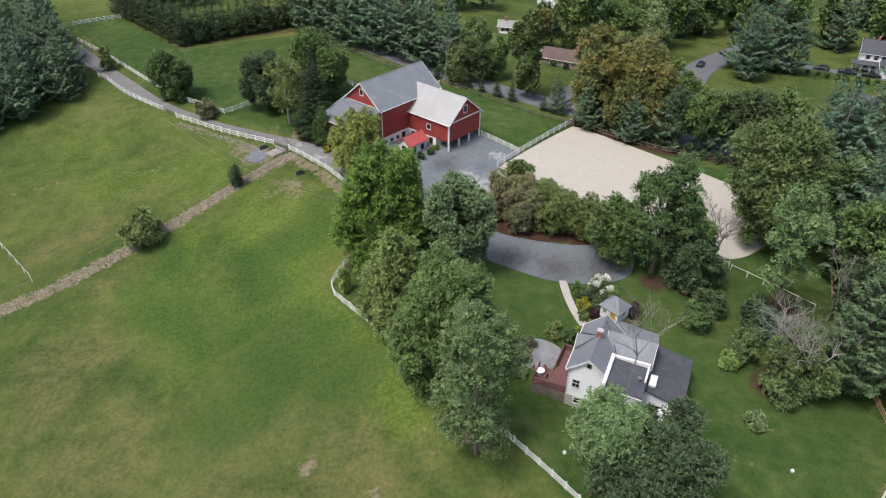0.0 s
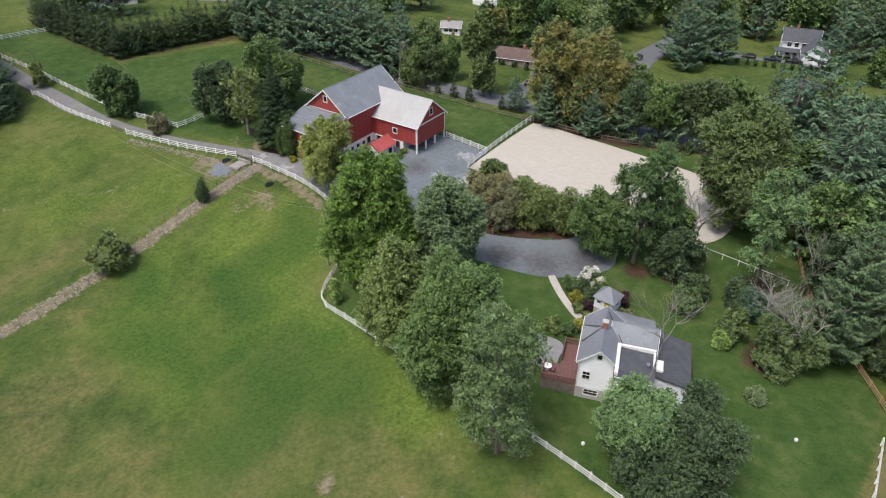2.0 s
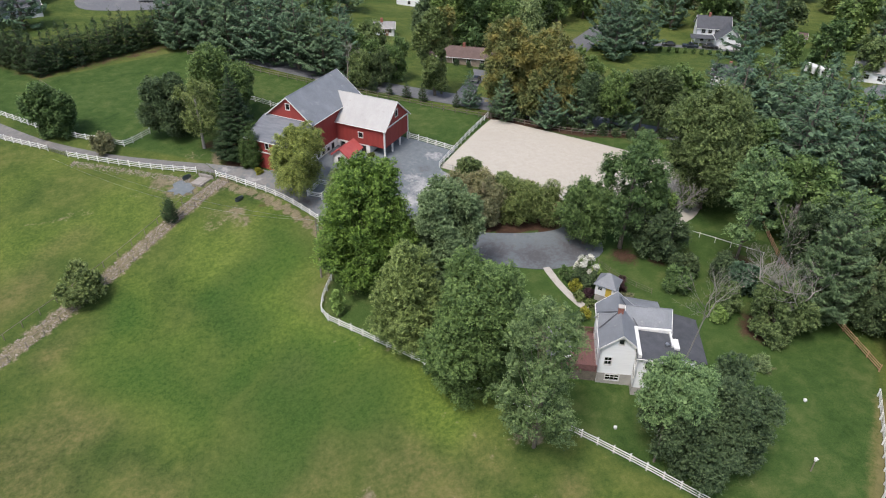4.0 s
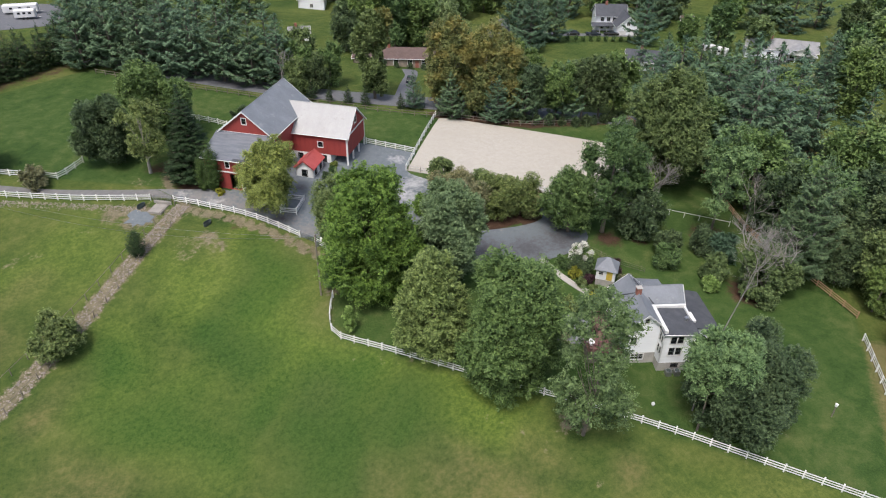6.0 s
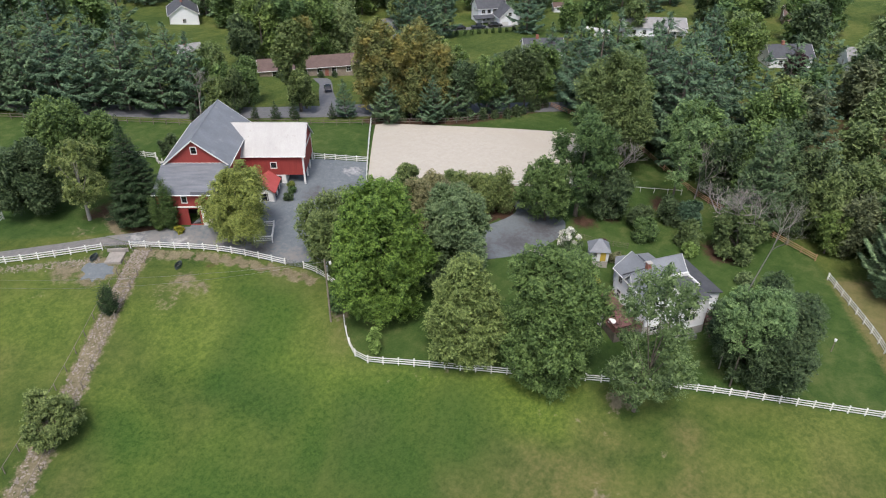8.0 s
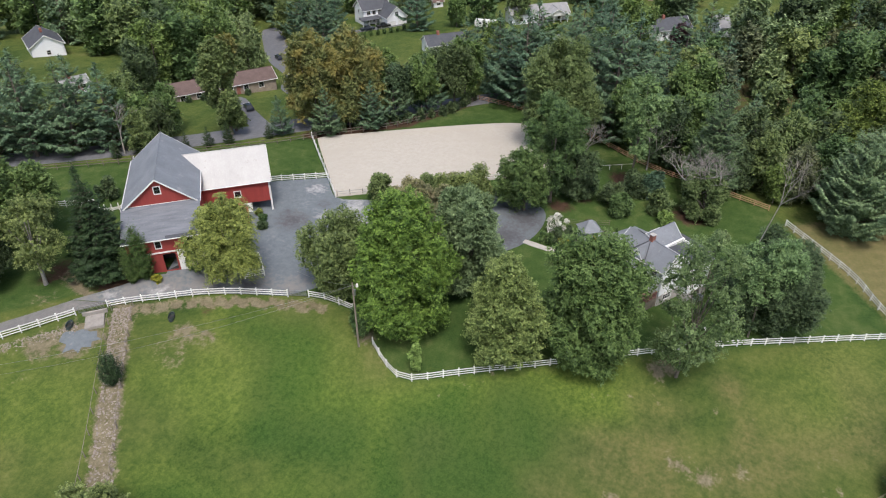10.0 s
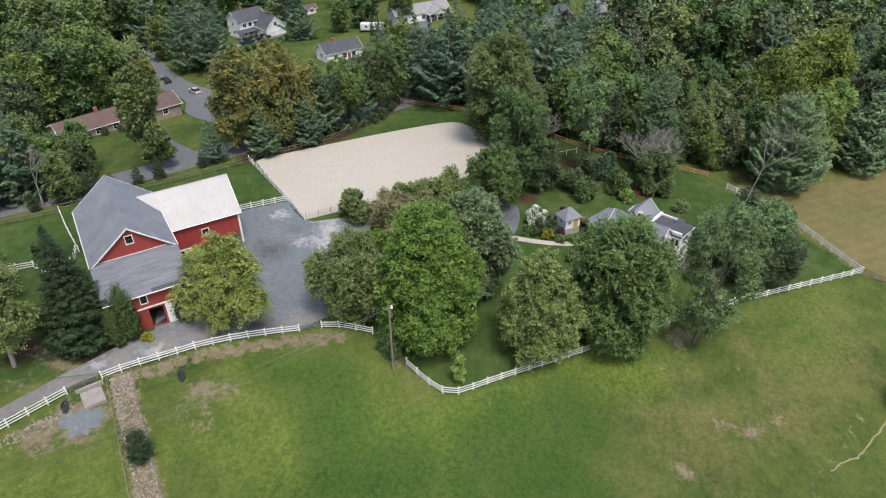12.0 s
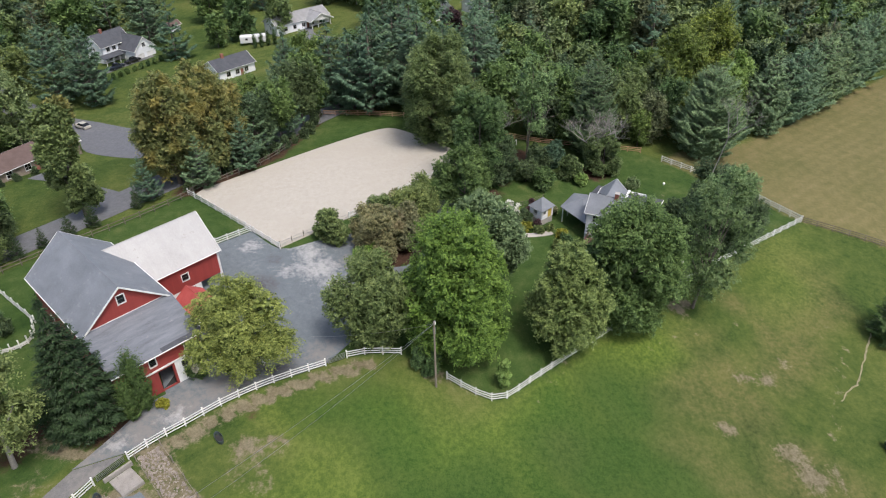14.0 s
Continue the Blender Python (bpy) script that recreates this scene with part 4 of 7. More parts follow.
# ---- the white farmhouse ----
def build_farmhouse():
    z0 = -4.6
    house = thing("farmhouse", pose(18.7, 65.0, z0, 0, 0, -23.95), "two-storey white clapboard farmhouse with grey slate roofs", "house")
    eave, ridge = 6.35, 8.6
    # main block: x -2.6..2.6, y 0..9.2
    f_holes = [(0.75, 3.2, 1.65, 4.5)]
    Shape().wall([(0, 1.6), (5.2, 1.6), (5.2, eave), (2.6, ridge), (0, eave)], f_holes + [(2.3, 7.0, 2.9, 7.8)], 0.22, side(-2.6, 0, 0, 0)).part("gable_wall", SIDING, house)
    Shape().wall([(0, -0.6), (5.2, -0.6), (5.2, 1.6), (0, 1.6)], [(1.2, 0.45, 3.0, 1.4)], 0.25, side(-2.6, -0.03, 0, 0)).part("foundation", FOUNDATION, house)
    window(house, 0.9, 1.3, side(-1.4, 0, 3.2, 0))
    window(house, 0.6, 0.8, side(0, 0, 7.0, 0), mullions=0)
    window(house, 1.8, 0.95, side(-0.5, -0.03, 0.45, 0), mullions=2)
    Shape().wall([(0, -0.6), (5.2, -0.6), (5.2, eave), (2.6, ridge), (0, eave)], [], 0.22, side(2.6, 9.2, 0, 180)).part("gable_wall", SIDING, house)
    l_holes = [(1.2, 1.9, 2.2, 3.3), (1.2, 4.6, 2.1, 5.9), (4.0, 4.6, 4.9, 5.9), (5.6, 1.9, 7.0, 3.4), (7.3, 4.6, 8.2, 5.9)]
    Shape().wall([(0, -0.6), (9.2, -0.6), (9.2, eave), (0, eave)], l_holes, 0.22, side(-2.6, 9.2, 0, -90)).part("side_wall", SIDING, house)
    for x0, a0, x1, a1 in l_holes:
        window(house, x1 - x0, a1 - a0, side(-2.6, 9.2, 0, -90) @ pose((x0 + x1) / 2, 0, a0))
    Shape().wall([(0, -0.6), (9.2, -0.6), (9.2, eave), (0, eave)], [], 0.22, side(2.6, 0, 0, 90)).part("side_wall", SIDING, house)
    gable_roof(house, "main_roof", -2.6, 2.6, 0, 9.2, eave, ridge, SLATE, 0.3, 0.15, label="blue-grey slate roof")
    # cross gable facing the deck
    Shape().wall([(0, 5.6), (2.6, 5.6), (1.3, 7.5)], [], 0.2, side(-2.65, 6.4, 0, -90)).part("cross_gable", SIDING, house)
    gable_roof(house, "cross_roof", -2.75, 0.0, 3.75, 6.45, 6.1, 7.9, SLATE, 0.15, 0.12, "x")
    chimney = put("chimney", Shape().box(-0.35, 4.55, 7.4, 0.35, 5.2, 9.6).mesh("chimney", BRICK), house, None, "red brick chimney")
    put("chimney_cap", Shape().box(-0.42, 4.48, 9.6, 0.42, 5.27, 9.72).mesh("chimney_cap", CONCRETE), chimney)
    # cross wing: x 2.6..7.2, y 4.4..9.0
    Shape().wall([(0, -0.6), (4.6, -0.6), (4.6, 6.2), (2.3, 8.3), (0, 6.2)], [(1.8, 5.2, 2.8, 6.4)], 0.22, side(7.2, 4.4, 0, 90)).part("gable_wall", SIDING, house)
    window(house, 1.0, 1.2, side(7.2, 4.4, 0, 90) @ pose(2.3, 0, 5.2))
    Shape().wall([(0, -0.6), (4.6, -0.6), (4.6, 6.2), (0, 6.2)], [], 0.22, side(7.2, 9.0, 0, 180)).part("side_wall", SIDING, house)
    gable_roof(house, "wing_roof", 1.2, 7.0, 4.4, 9.0, 6.2, 8.4, SLATE, 0.28, 0.14, "x", "blue-grey slate roof")
    # flat-roofed block: x 2.1..6.95, y -1.65..4.3, with parapets on two sides
    bx, by = 2.1, -1.65
    holes = [(1.1, 2.4, 1.95, 3.8), (2.1, 2.4, 2.95, 3.8), (1.1, 4.5, 1.95, 5.8), (2.1, 4.5, 2.95, 5.8)]
    Shape().wall([(0, 1.0), (4.85, 1.0), (4.85, 6.1), (0, 6.3)], holes, 0.22, side(bx, by, 0, 0)).part("block_wall", SIDING, house)
    Shape().wall([(0, -1.4), (4.85, -1.4), (4.85, 1.0), (0, 1.0)], [(2.0, 0.3, 2.8, 0.75)], 0.25, side(bx, by - 0.03, 0, 0)).part("foundation", FOUNDATION, house)
    for x0, a0, x1, a1 in holes:
        window(house, x1 - x0, a1 - a0, side(bx, by, 0, 0) @ pose((x0 + x1) / 2, 0, a0), mullions=0)
    window(house, 0.8, 0.45, side(bx, by - 0.03, 0, 0) @ pose(2.4, 0, 0.3), DARK, mullions=0)
    b_holes = [(0.22, 2.4, 0.77, 3.8), (0.92, 2.4, 1.47, 3.8), (0.22, 4.5, 0.77, 5.8), (0.92, 4.5, 1.47, 5.8)]
    Shape().wall([(0, 1.0), (1.64, 1.0), (1.64, 6.3), (0, 6.3)], b_holes, 0.2, side(bx, -0.01, 0, -90)).part("block_wall", SIDING, house)
    Shape().wall([(0, -1.4), (1.64, -1.4), (1.64, 1.0), (0, 1.0)], [], 0.22, side(bx - 0.03, -0.01, 0, -90)).part("foundation", FOUNDATION, house)
    for x0, a0, x1, a1 in b_holes:
        window(house, x1 - x0, a1 - a0, side(bx, -0.01, 0, -90) @ pose((x0 + x1) / 2, 0, a0), mullions=0)
    r_holes = [(1.0, 4.2, 1.8, 5.5), (3.0, 4.2, 3.8, 5.5)]
    Shape().wall([(0, -1.4), (6.0, -1.4), (6.0, 6.1), (0, 6.1)], r_holes, 0.22, side(6.95, by, 0, 90)).part("block_wall", SIDING, house)
    for x0, a0, x1, a1 in r_holes:
        window(house, x1 - x0, a1 - a0, side(6.95, by, 0, 90) @ pose((x0 + x1) / 2, 0, a0), mullions=0)
    flat = put("flat_roof", Shape().slab([(1.95, -1.9, 6.5), (7.15, -1.9, 6.2), (7.15, 4.25, 6.3), (1.95, 4.25, 6.6)], 0.18).mesh("flat_roof", SHINGLE), house, None, "near-flat charcoal roof")
    put("parapet", Shape().box(2.05, -1.75, 6.4, 2.5, 4.2, 7.0).mesh("parapet", WHITE), flat)
    put("parapet", Shape().box(2.5, 3.95, 6.3, 7.1, 4.32, 6.85).mesh("parapet", WHITE), flat)
    put("parapet", Shape().box(6.85, 1.2, 6.15, 7.1, 3.95, 6.6).mesh("parapet", WHITE), flat)
    put("gutter", Shape().tube([(1.95, -1.95, 6.4), (7.15, -1.95, 6.1)], [0.07, 0.07], 6).mesh("gutter", WHITE), flat)
    vent = put("roof_vent", Shape().tube([(6.2, 1.2, 6.1), (6.2, 1.2, 6.75)], [0.2, 0.2], 10).mesh("roof_vent", STEEL), flat)
    put("vent_cap", Shape().tube([(6.2, 1.2, 6.75), (6.2, 1.2, 6.87)], [0.32, 0.26], 10).mesh("vent_cap", STEEL), vent)
    # dark lead valleys between the roof slopes
    for a, b in (((2.75, 4.3, 6.6), (0.25, 8.1, 8.86)), ((-2.75, 7.0, 6.62), (-0.2, 5.1, 8.55)), ((-2.75, 3.5, 6.62), (-0.2, 5.0, 8.55))):
        Shape().tube([a, b], [0.09, 0.09], 4).part("valley_flashing", SHINGLE, house)
    # low addition on the far side: x 7.2..11.8, y 1.6..10.6
    Shape().wall([(0, -0.6), (9.0, -0.6), (9.0, 3.6), (0, 3.6)], [(1.5, 1.2, 3.0, 2.6), (5.5, 1.2, 7.0, 2.6)], 0.22, side(11.8, 1.6, 0, 90)).part("addition_wall", SIDING, house)
    for x in (2.25, 6.25):
        window(house, 1.5, 1.4, side(11.8, 1.6, 0, 90) @ pose(x, 0, 1.2))
    Shape().wall([(0, -0.6), (4.9, -0.6), (4.9, 3.6), (0, 4.6)], [(1.2, 1.2, 2.6, 2.6)], 0.22, side(6.9, 1.6, 0, 0)).part("addition_wall", SIDING, house)
    window(house, 1.4, 1.4, side(6.9, 1.6, 0, 0) @ pose(1.9, 0, 1.2))
    Shape().wall([(0, -0.6), (4.6, -0.6), (4.6, 4.6), (0, 3.6)], [], 0.22, side(11.8, 10.6, 0, 180)).part("addition_wall", SIDING, house)
    Shape().slab([(6.9, 1.3, 5.0), (12.15, 1.3, 3.75), (12.15, 10.9, 3.75), (6.9, 10.9, 5.0)], 0.16).part("low_roof", SHINGLE, house, "low charcoal shingle roof")
    Shape().box(7.4, 2.2, 4.95, 8.3, 4.2, 5.3, pose(0, 0, 0, 0, 0, 0)).part("skylight", WHITE, house)
    Shape().box(9.2, 0.95, 0.6, 10.3, 1.6, 2.2).part("bay_box", SIDING, house)
    # back porch with hip roof on columns: x 0..7.2, y 9.2..14.6
    apex = Vector((3.4, 11.6, 5.2))
    c = [Vector((-2.9, 9.0, 4.1)), Vector((7.6, 9.0, 4.1)), Vector((7.0, 14.2, 4.0)), Vector((1.2, 15.0, 4.0))]
    roof = thing_part("porch_roof", house, "grey hip roof over the porch")
    for i in range(4):
        Shape().slab([c[i], c[(i + 1) % 4], apex], 0.12).part("roof_slope", SLATE, roof)
    for x, y in ((1.4, 14.5), (4.0, 14.3), (6.6, 13.9)):
        Shape().tube([(x, y, -0.3), (x, y, 3.95)], [0.13, 0.11], 8).part("column", WHITE, house)
    Shape().box(-2.4, 9.2, -0.6, 7.0, 13.9, 0.35).part("porch_floor", CONCRETE, house)
    # deck: a long run beside the house, x -5.2..-2.6, y 0.2..8.6, and a bay, x -7.4..-5.2, y 0.2..3.7
    deck = thing_part("deck", house, "red-brown stained timber deck")
    for i in range(34):
        x = -7.4 + i * 0.141
        Shape().box(x, 0.2, 1.42, x + 0.128, 8.6 if x > -5.25 else 3.7, 1.47).part("deck_board", DECKING, deck)
    for x, y in ((-7.3, 0.3), (-5.0, 0.3), (-2.75, 0.3), (-7.3, 3.6), (-5.15, 4.6), (-5.15, 6.6), (-5.15, 8.5), (-2.75, 8.5)):
        Shape().box(x - 0.08, y - 0.08, -0.6, x + 0.08, y + 0.08, 2.55).part("deck_post", DECKING, deck)
    for a, b in (((-7.3, 0.3), (-5.0, 0.3)), ((-5.0, 0.3), (-2.75, 0.3)), ((-7.3, 0.3), (-7.3, 3.6)), ((-5.15, 4.6), (-5.15, 6.6)), ((-5.15, 6.6), (-5.15, 8.5)), ((-5.15, 8.5), (-2.75, 8.5))):
        for z in (1.65, 2.46):
            Shape().tube([(*a, z), (*b, z)], [0.10, 0.10], 4).part("rail", DECKING, deck)
        n = int(math.dist(a, b) / 0.16)
        for i in range(1, n):
            x, y = a[0] + (b[0] - a[0]) * i / n, a[1] + (b[1] - a[1]) * i / n
            Shape().box(x - 0.04, y - 0.04, 1.62, x + 0.04, y + 0.04, 2.42).part("baluster", DECKING, deck)
    Shape().box(-7.4, 0.2, -0.8, -2.6, 0.28, 1.41).part("skirt", WEATHERED, deck, "grey-brown board skirt under the deck")
    Shape().box(-7.4, 0.28, -0.8, -7.32, 3.7, 1.41).part("skirt", WEATHERED, deck)
    for i in range(5):
        Shape().box(-6.9, 3.72 + 0.28 * i, 1.2 - 0.24 * i, -5.5, 4.0 + 0.28 * i, 1.26 - 0.24 * i).part("step", DECKING, deck)
    # small landing with rails at the back corner
    back = thing_part("back_landing", house, "red-brown stained timber landing and stairs")
    for i in range(14):
        Shape().box(7.1 + 0.141 * i, -1.5, 1.0, 7.228 + 0.141 * i, 1.3, 1.05).part("deck_board", DECKING, back)
    for x, y in ((7.2, -1.45), (8.95, -1.45), (8.95, 1.2)):
        Shape().box(x - 0.07, y - 0.07, -1.2, x + 0.07, y + 0.07, 2.1).part("deck_post", DECKING, back)
    for a, b in (((7.2, -1.45), (8.95, -1.45)), ((8.95, -1.45), (8.95, 1.2))):
        for z in (1.2, 1.6, 2.0):
            Shape().tube([(*a, z), (*b, z)], [0.08, 0.08], 4).part("rail", DECKING, back)
    for i in range(6):
        Shape().box(7.3, -1.78 - 0.28 * i, 0.76 - 0.24 * i, 8.5, -1.5 - 0.28 * i, 0.82 - 0.24 * i).part("step", DECKING, back)
    return house


build_farmhouse()


def ac_unit(x, y):
    m = pose(x, y, ground(x, y) - 0.02, 0, 0, -24)
    u = thing("air_conditioner", m, "grey boxed outdoor air-conditioning unit beside the house", "air conditioner", "outdoor units")
    Shape().box(-0.42, -0.42, 0, 0.42, 0.42, 0.85).part("casing", STEEL, u, bevel=0.03)
    Shape().tube([(0, 0, 0.85), (0, 0, 0.9)], [0.33, 0.33], 12).part("fan_grille", LAMP_GREY, u)


for k in range(2):
    ac_unit(20.9 + k * 1.15, 61.3 - k * 0.5)


def build_garden_shed():
    shed = thing("garden_shed", pose(25.9, 81.6, -2.35, 0, 0, -47), "small white garden shed with grey hip roof and yellow door", "shed")
    w, d, h = 1.55, 1.45, 1.98
    Shape().box(-w + 0.05, -d + 0.05, ground(25.9, 81.6) + 1.6, w - 0.05, d - 0.05, 0.0).part("plinth", FOUNDATION, shed)
    Shape().wall([(0, 0), (3.1, 0), (3.1, h), (0, h)], [(0.45, 0.95, 1.1, 1.55), (1.7, 0.02, 2.65, 1.8)], 0.1, side(-w, -d, 0, 0)).part("front_wall", SIDING, shed)
    Shape().wall([(0, 0), (3.1, 0), (3.1, h), (0, h)], [], 0.1, side(w, d, 0, 180)).part("back_wall", SIDING, shed)
    for t, x, y in ((90, w, -d), (-90, -w, d)):
        Shape().wall([(0, 0), (2.9, 0), (2.9, h), (0, h)], [(1.1, 0.9, 1.8, 1.55)], 0.1, side(x, y, 0, t)).part("side_wall", SIDING, shed)
        window(shed, 0.7, 0.65, side(x, y, 0.9, t) @ pose(1.45, 0, 0), mullions=1)
    window(shed, 0.65, 0.6, side(-w, -d, 0, 0) @ pose(0.775, 0, 0.95), mullions=1)
    door(shed, 0.95, 1.77, side(-w, -d, 0.02, 0) @ pose(2.175, 0.05, 0), YELLOW)
    roof = thing_part("roof", shed)
    e, c = 0.3, []
    for sx, sy in ((-1, -1), (1, -1), (1, 1), (-1, 1)):
        c.append(Vector((sx * (w + e), sy * (d + e), h - 0.05)))
    r0, r1 = Vector((-0.25, 0, 3.62)), Vector((0.25, 0, 3.62))
    for quad in ([c[0], c[1], r1, r0], [c[1], c[2], r1], [c[2], c[3], r0, r1], [c[3], c[0], r0]):
        Shape().slab(quad, 0.08).part("roof_slope", SLATE, roof)


build_garden_shed()


# ---- neighbouring houses ----
def neighbour(name, x, y, turn, length, depth, eave, ridge, walls, roofing, label, windows=4, chimney=True, garage=False, dip=0.0, category="house", along="x"):
    z = ground(x, y) - dip
    h = thing(name, pose(x, y, z, 0, 0, turn), label, category)
    L, D = length / 2, depth / 2
    holes = []
    gap = length / (windows + 1)
    rows = (1.0,) if eave < 4.2 else (1.0, 3.7)
    for r in rows:
        holes += [(gap * (i + 1) - 0.6, r, gap * (i + 1) + 0.6, r + 1.3) for i in range(windows)]
    if category != "shed":
        mid = gap * (windows // 2 + 1) + gap / 2
        if windows > 1:
            holes.append((mid - 0.5, 0.02, mid + 0.5, 2.1))
    front = side(-L, -D, 0, 0)
    Shape().wall([(0, -1.5), (length, -1.5), (length, eave), (0, eave)], holes, 0.25, front).part("front_wall", walls, h)
    for x0, z0, x1, z1 in holes:
        if z0 < 0.5:
            door(h, x1 - x0, z1 - z0, front @ pose((x0 + x1) / 2, 0.08, z0), BRICK)
        else:
            window(h, x1 - x0, z1 - z0, front @ pose((x0 + x1) / 2, 0, z0))
    Shape().wall([(0, -1.5), (length, -1.5), (length, eave), (0, eave)], [], 0.25, side(L, D, 0, 180)).part("back_wall", walls, h)
    for t, sx, sy in ((90, L, -D), (-90, -L, D)):
        gh = [(depth / 2 - 0.5, 1.0, depth / 2 + 0.5, 2.2)]
        if eave > 4.2:
            gh.append((depth / 2 - 0.5, 3.8, depth / 2 + 0.5, 5.0))
        Shape().wall([(0, -1.5), (depth, -1.5), (depth, eave), (depth / 2, ridge), (0, eave)], gh, 0.25, side(sx, sy, 0, t)).part("gable_wall", walls, h)
        for x0, z0, x1, z1 in gh:
            window(h, x1 - x0, z1 - z0, side(sx, sy, 0, t) @ pose((x0 + x1) / 2, 0, z0))
    gable_roof(h, "roof", -L, L, -D, D, eave, ridge, roofing, 0.4, 0.16, "x")
    if chimney:
        put("chimney", Shape().box(-L * 0.3 - 0.4, -0.35, ridge - 1.2, -L * 0.3 + 0.4, 0.35, ridge + 1.2).mesh("chimney", BRICK), h)
    return h


ranch = neighbour("ranch_house", 41.6, 190.8, -29, 28, 8.5, 2.6, 4.4, TAN_STONE, BROWN_SHINGLE, "long low ranch house with brown shingle roof", 6)
white = neighbour("colonial_house", 136.5, 213, -28, 11, 8, 5.4, 8.6, SIDING, SHINGLE, "white two-storey house with dark shingle roof", 4)
Shape().wall([(0, -1.5), (8, -1.5), (8, 3.6), (4, 7.2), (0, 3.6)], [(0.9, 0, 3.5, 2.2), (4.5, 0, 7.1, 2.2), (3.4, 4.2, 4.6, 5.4)], 0.25, side(0.5, -11.5, 0, 0)).part("garage_gable", SIDING, white)
window(white, 1.2, 1.2, side(0.5, -11.5, 0, 0) @ pose(4, 0, 4.2))
for gx in (2.2, 5.8):
    door(white, 2.6, 2.2, side(0.5, -11.4, 0, 0) @ pose(gx, 0.05, 0), WHITE, False)
for t, gx, gy in ((90, 8.5, -11.5), (-90, 0.5, -4.5)):
    Shape().wall([(0, -1.5), (7, -1.5), (7, 3.6), (0, 3.6)], [], 0.25, side(gx, gy, 0, t)).part("garage_wall", SIDING, white)
gable_roof(white, "garage_roof", 0.5, 8.5, -11.5, -1, 3.6, 7.2, SHINGLE, 0.35, 0.16)
for gx in (-7, -4.5, -2, 0):
    Shape().tube([(gx, -7.0, -0.5), (gx, -7.0, 2.7)], [0.12, 0.12], 8).part("column", WHITE, white)
Shape().slab([(-7.6, -7.4, 2.75), (0.4, -7.4, 2.75), (0.4, -4.4, 3.3), (-7.6, -4.4, 3.3)], 0.15).part("porch_roof", SHINGLE, white)
portico = neighbour("portico_house", 158.5, 155.5, -46, 21, 8.5, 3.2, 5.4, SIDING, GREY_SHINGLE, "long white house with columned portico and grey roof", 5)
for gx in (1.5, 4.0, 6.5, 9.0):
    Shape().tube([(gx, -7.2, -0.8), (gx, -7.2, 2.9)], [0.17, 0.15], 8).part("column", WHITE, portico)
gable_roof(portico, "portico_roof", 0.8, 9.8, -7.6, 0, 2.95, 5.1, GREY_SHINGLE, 0.3, 0.15)
Shape().wall([(0, 2.9), (9, 2.9), (4.5, 4.9)], [], 0.15, side(0.8, -7.5, 0, 0)).part("pediment", WHITE, portico)
neighbour("cottage", 110.5, 165.0, -40, 12, 8, 3.0, 5.2, SIDING, SHINGLE, "small white house with charcoal roof among trees", 3)
neighbour("farm_cottage", 42, 270, 67, 13, 9.5, 3.8, 6.8, SIDING, SHINGLE, "white gabled house beyond the pines", 3)
neighbour("cottage", 156, 108, -40, 13, 8, 3.2, 5.8, SIDING, SHINGLE, "white house with charcoal roof at the wood's edge", 3)
neighbour("cottage", 172, 90, -52, 14, 9, 3.2, 5.8, SIDING, GREY_SHINGLE, "white house with grey roof among trees", 3)
neighbour("cottage", 214, 46, -60, 14, 9, 3.2, 5.8, TAN_STONE, GREY_SHINGLE, "house with grey roof deep among trees", 3)
neighbour("cottage", 206, 124, -60, 14, 9, 3.2, 5.6, TAN_STONE, BROWN_SHINGLE, "brown-roofed house behind trees", 3)
neighbour("tool_shed", 166, 203, -35, 4, 3, 2.2, 3.4, SIDING, BROWN_SHINGLE, "small pale backyard shed", 1, False, category="shed")
neighbour("pool_house", 20.9, 221.5, -15, 6, 4, 2.4, 3.8, SIDING, GREY_SHINGLE, "white outbuilding with brick chimney", 3)
neighbour("cottage", -90, 251, 20, 16, 9, 3.4, 6.0, SIDING, SHINGLE, "house with dark grey roof behind the hedge", 3)


# ---- fences ----
def post_mesh(w, h, mat, cap=True):
    s = Shape().box(-w / 2, -w / 2, -0.4, w / 2, w / 2, h)
    if cap:
        s.box(-w / 2 - 0.02, -w / 2 - 0.02, h, w / 2 + 0.02, w / 2 + 0.02, h + 0.04, taper=0.0).box(-w / 2, -w / 2, h + 0.04, w / 2, w / 2, h + 0.1, taper=0.7)
    return s.mesh("post", mat)


def rail_mesh(h, mat):
    return Shape().box(0, -0.022, -h / 2, 1, 0.022, h / 2).mesh("rail", mat)


WHITE_POST, WHITE_RAIL = post_mesh(0.15, 1.36, WHITE), rail_mesh(0.15, WHITE)
WOOD_POST, WOOD_RAIL = post_mesh(0.14, 1.35, WEATHERED, False), rail_mesh(0.13, WEATHERED)
FRESH_POST, FRESH_RAIL = post_mesh(0.14, 1.35, FRESH_WOOD, False), rail_mesh(0.13, FRESH_WOOD)
GATE_RAIL = rail_mesh(0.05, STEEL)
WIRE_POST = post_mesh(0.10, 1.25, POLE_WOOD, False)
WIRE_RAIL = rail_mesh(0.07, POLE_WOOD)
THIN_POST, THIN_RAIL = post_mesh(0.06, 1.15, WEATHERED, False), rail_mesh(0.02, WEATHERED)
SLIM_POST, SLIM_RAIL = post_mesh(0.10, 1.15, WHITE), rail_mesh(0.09, WHITE)


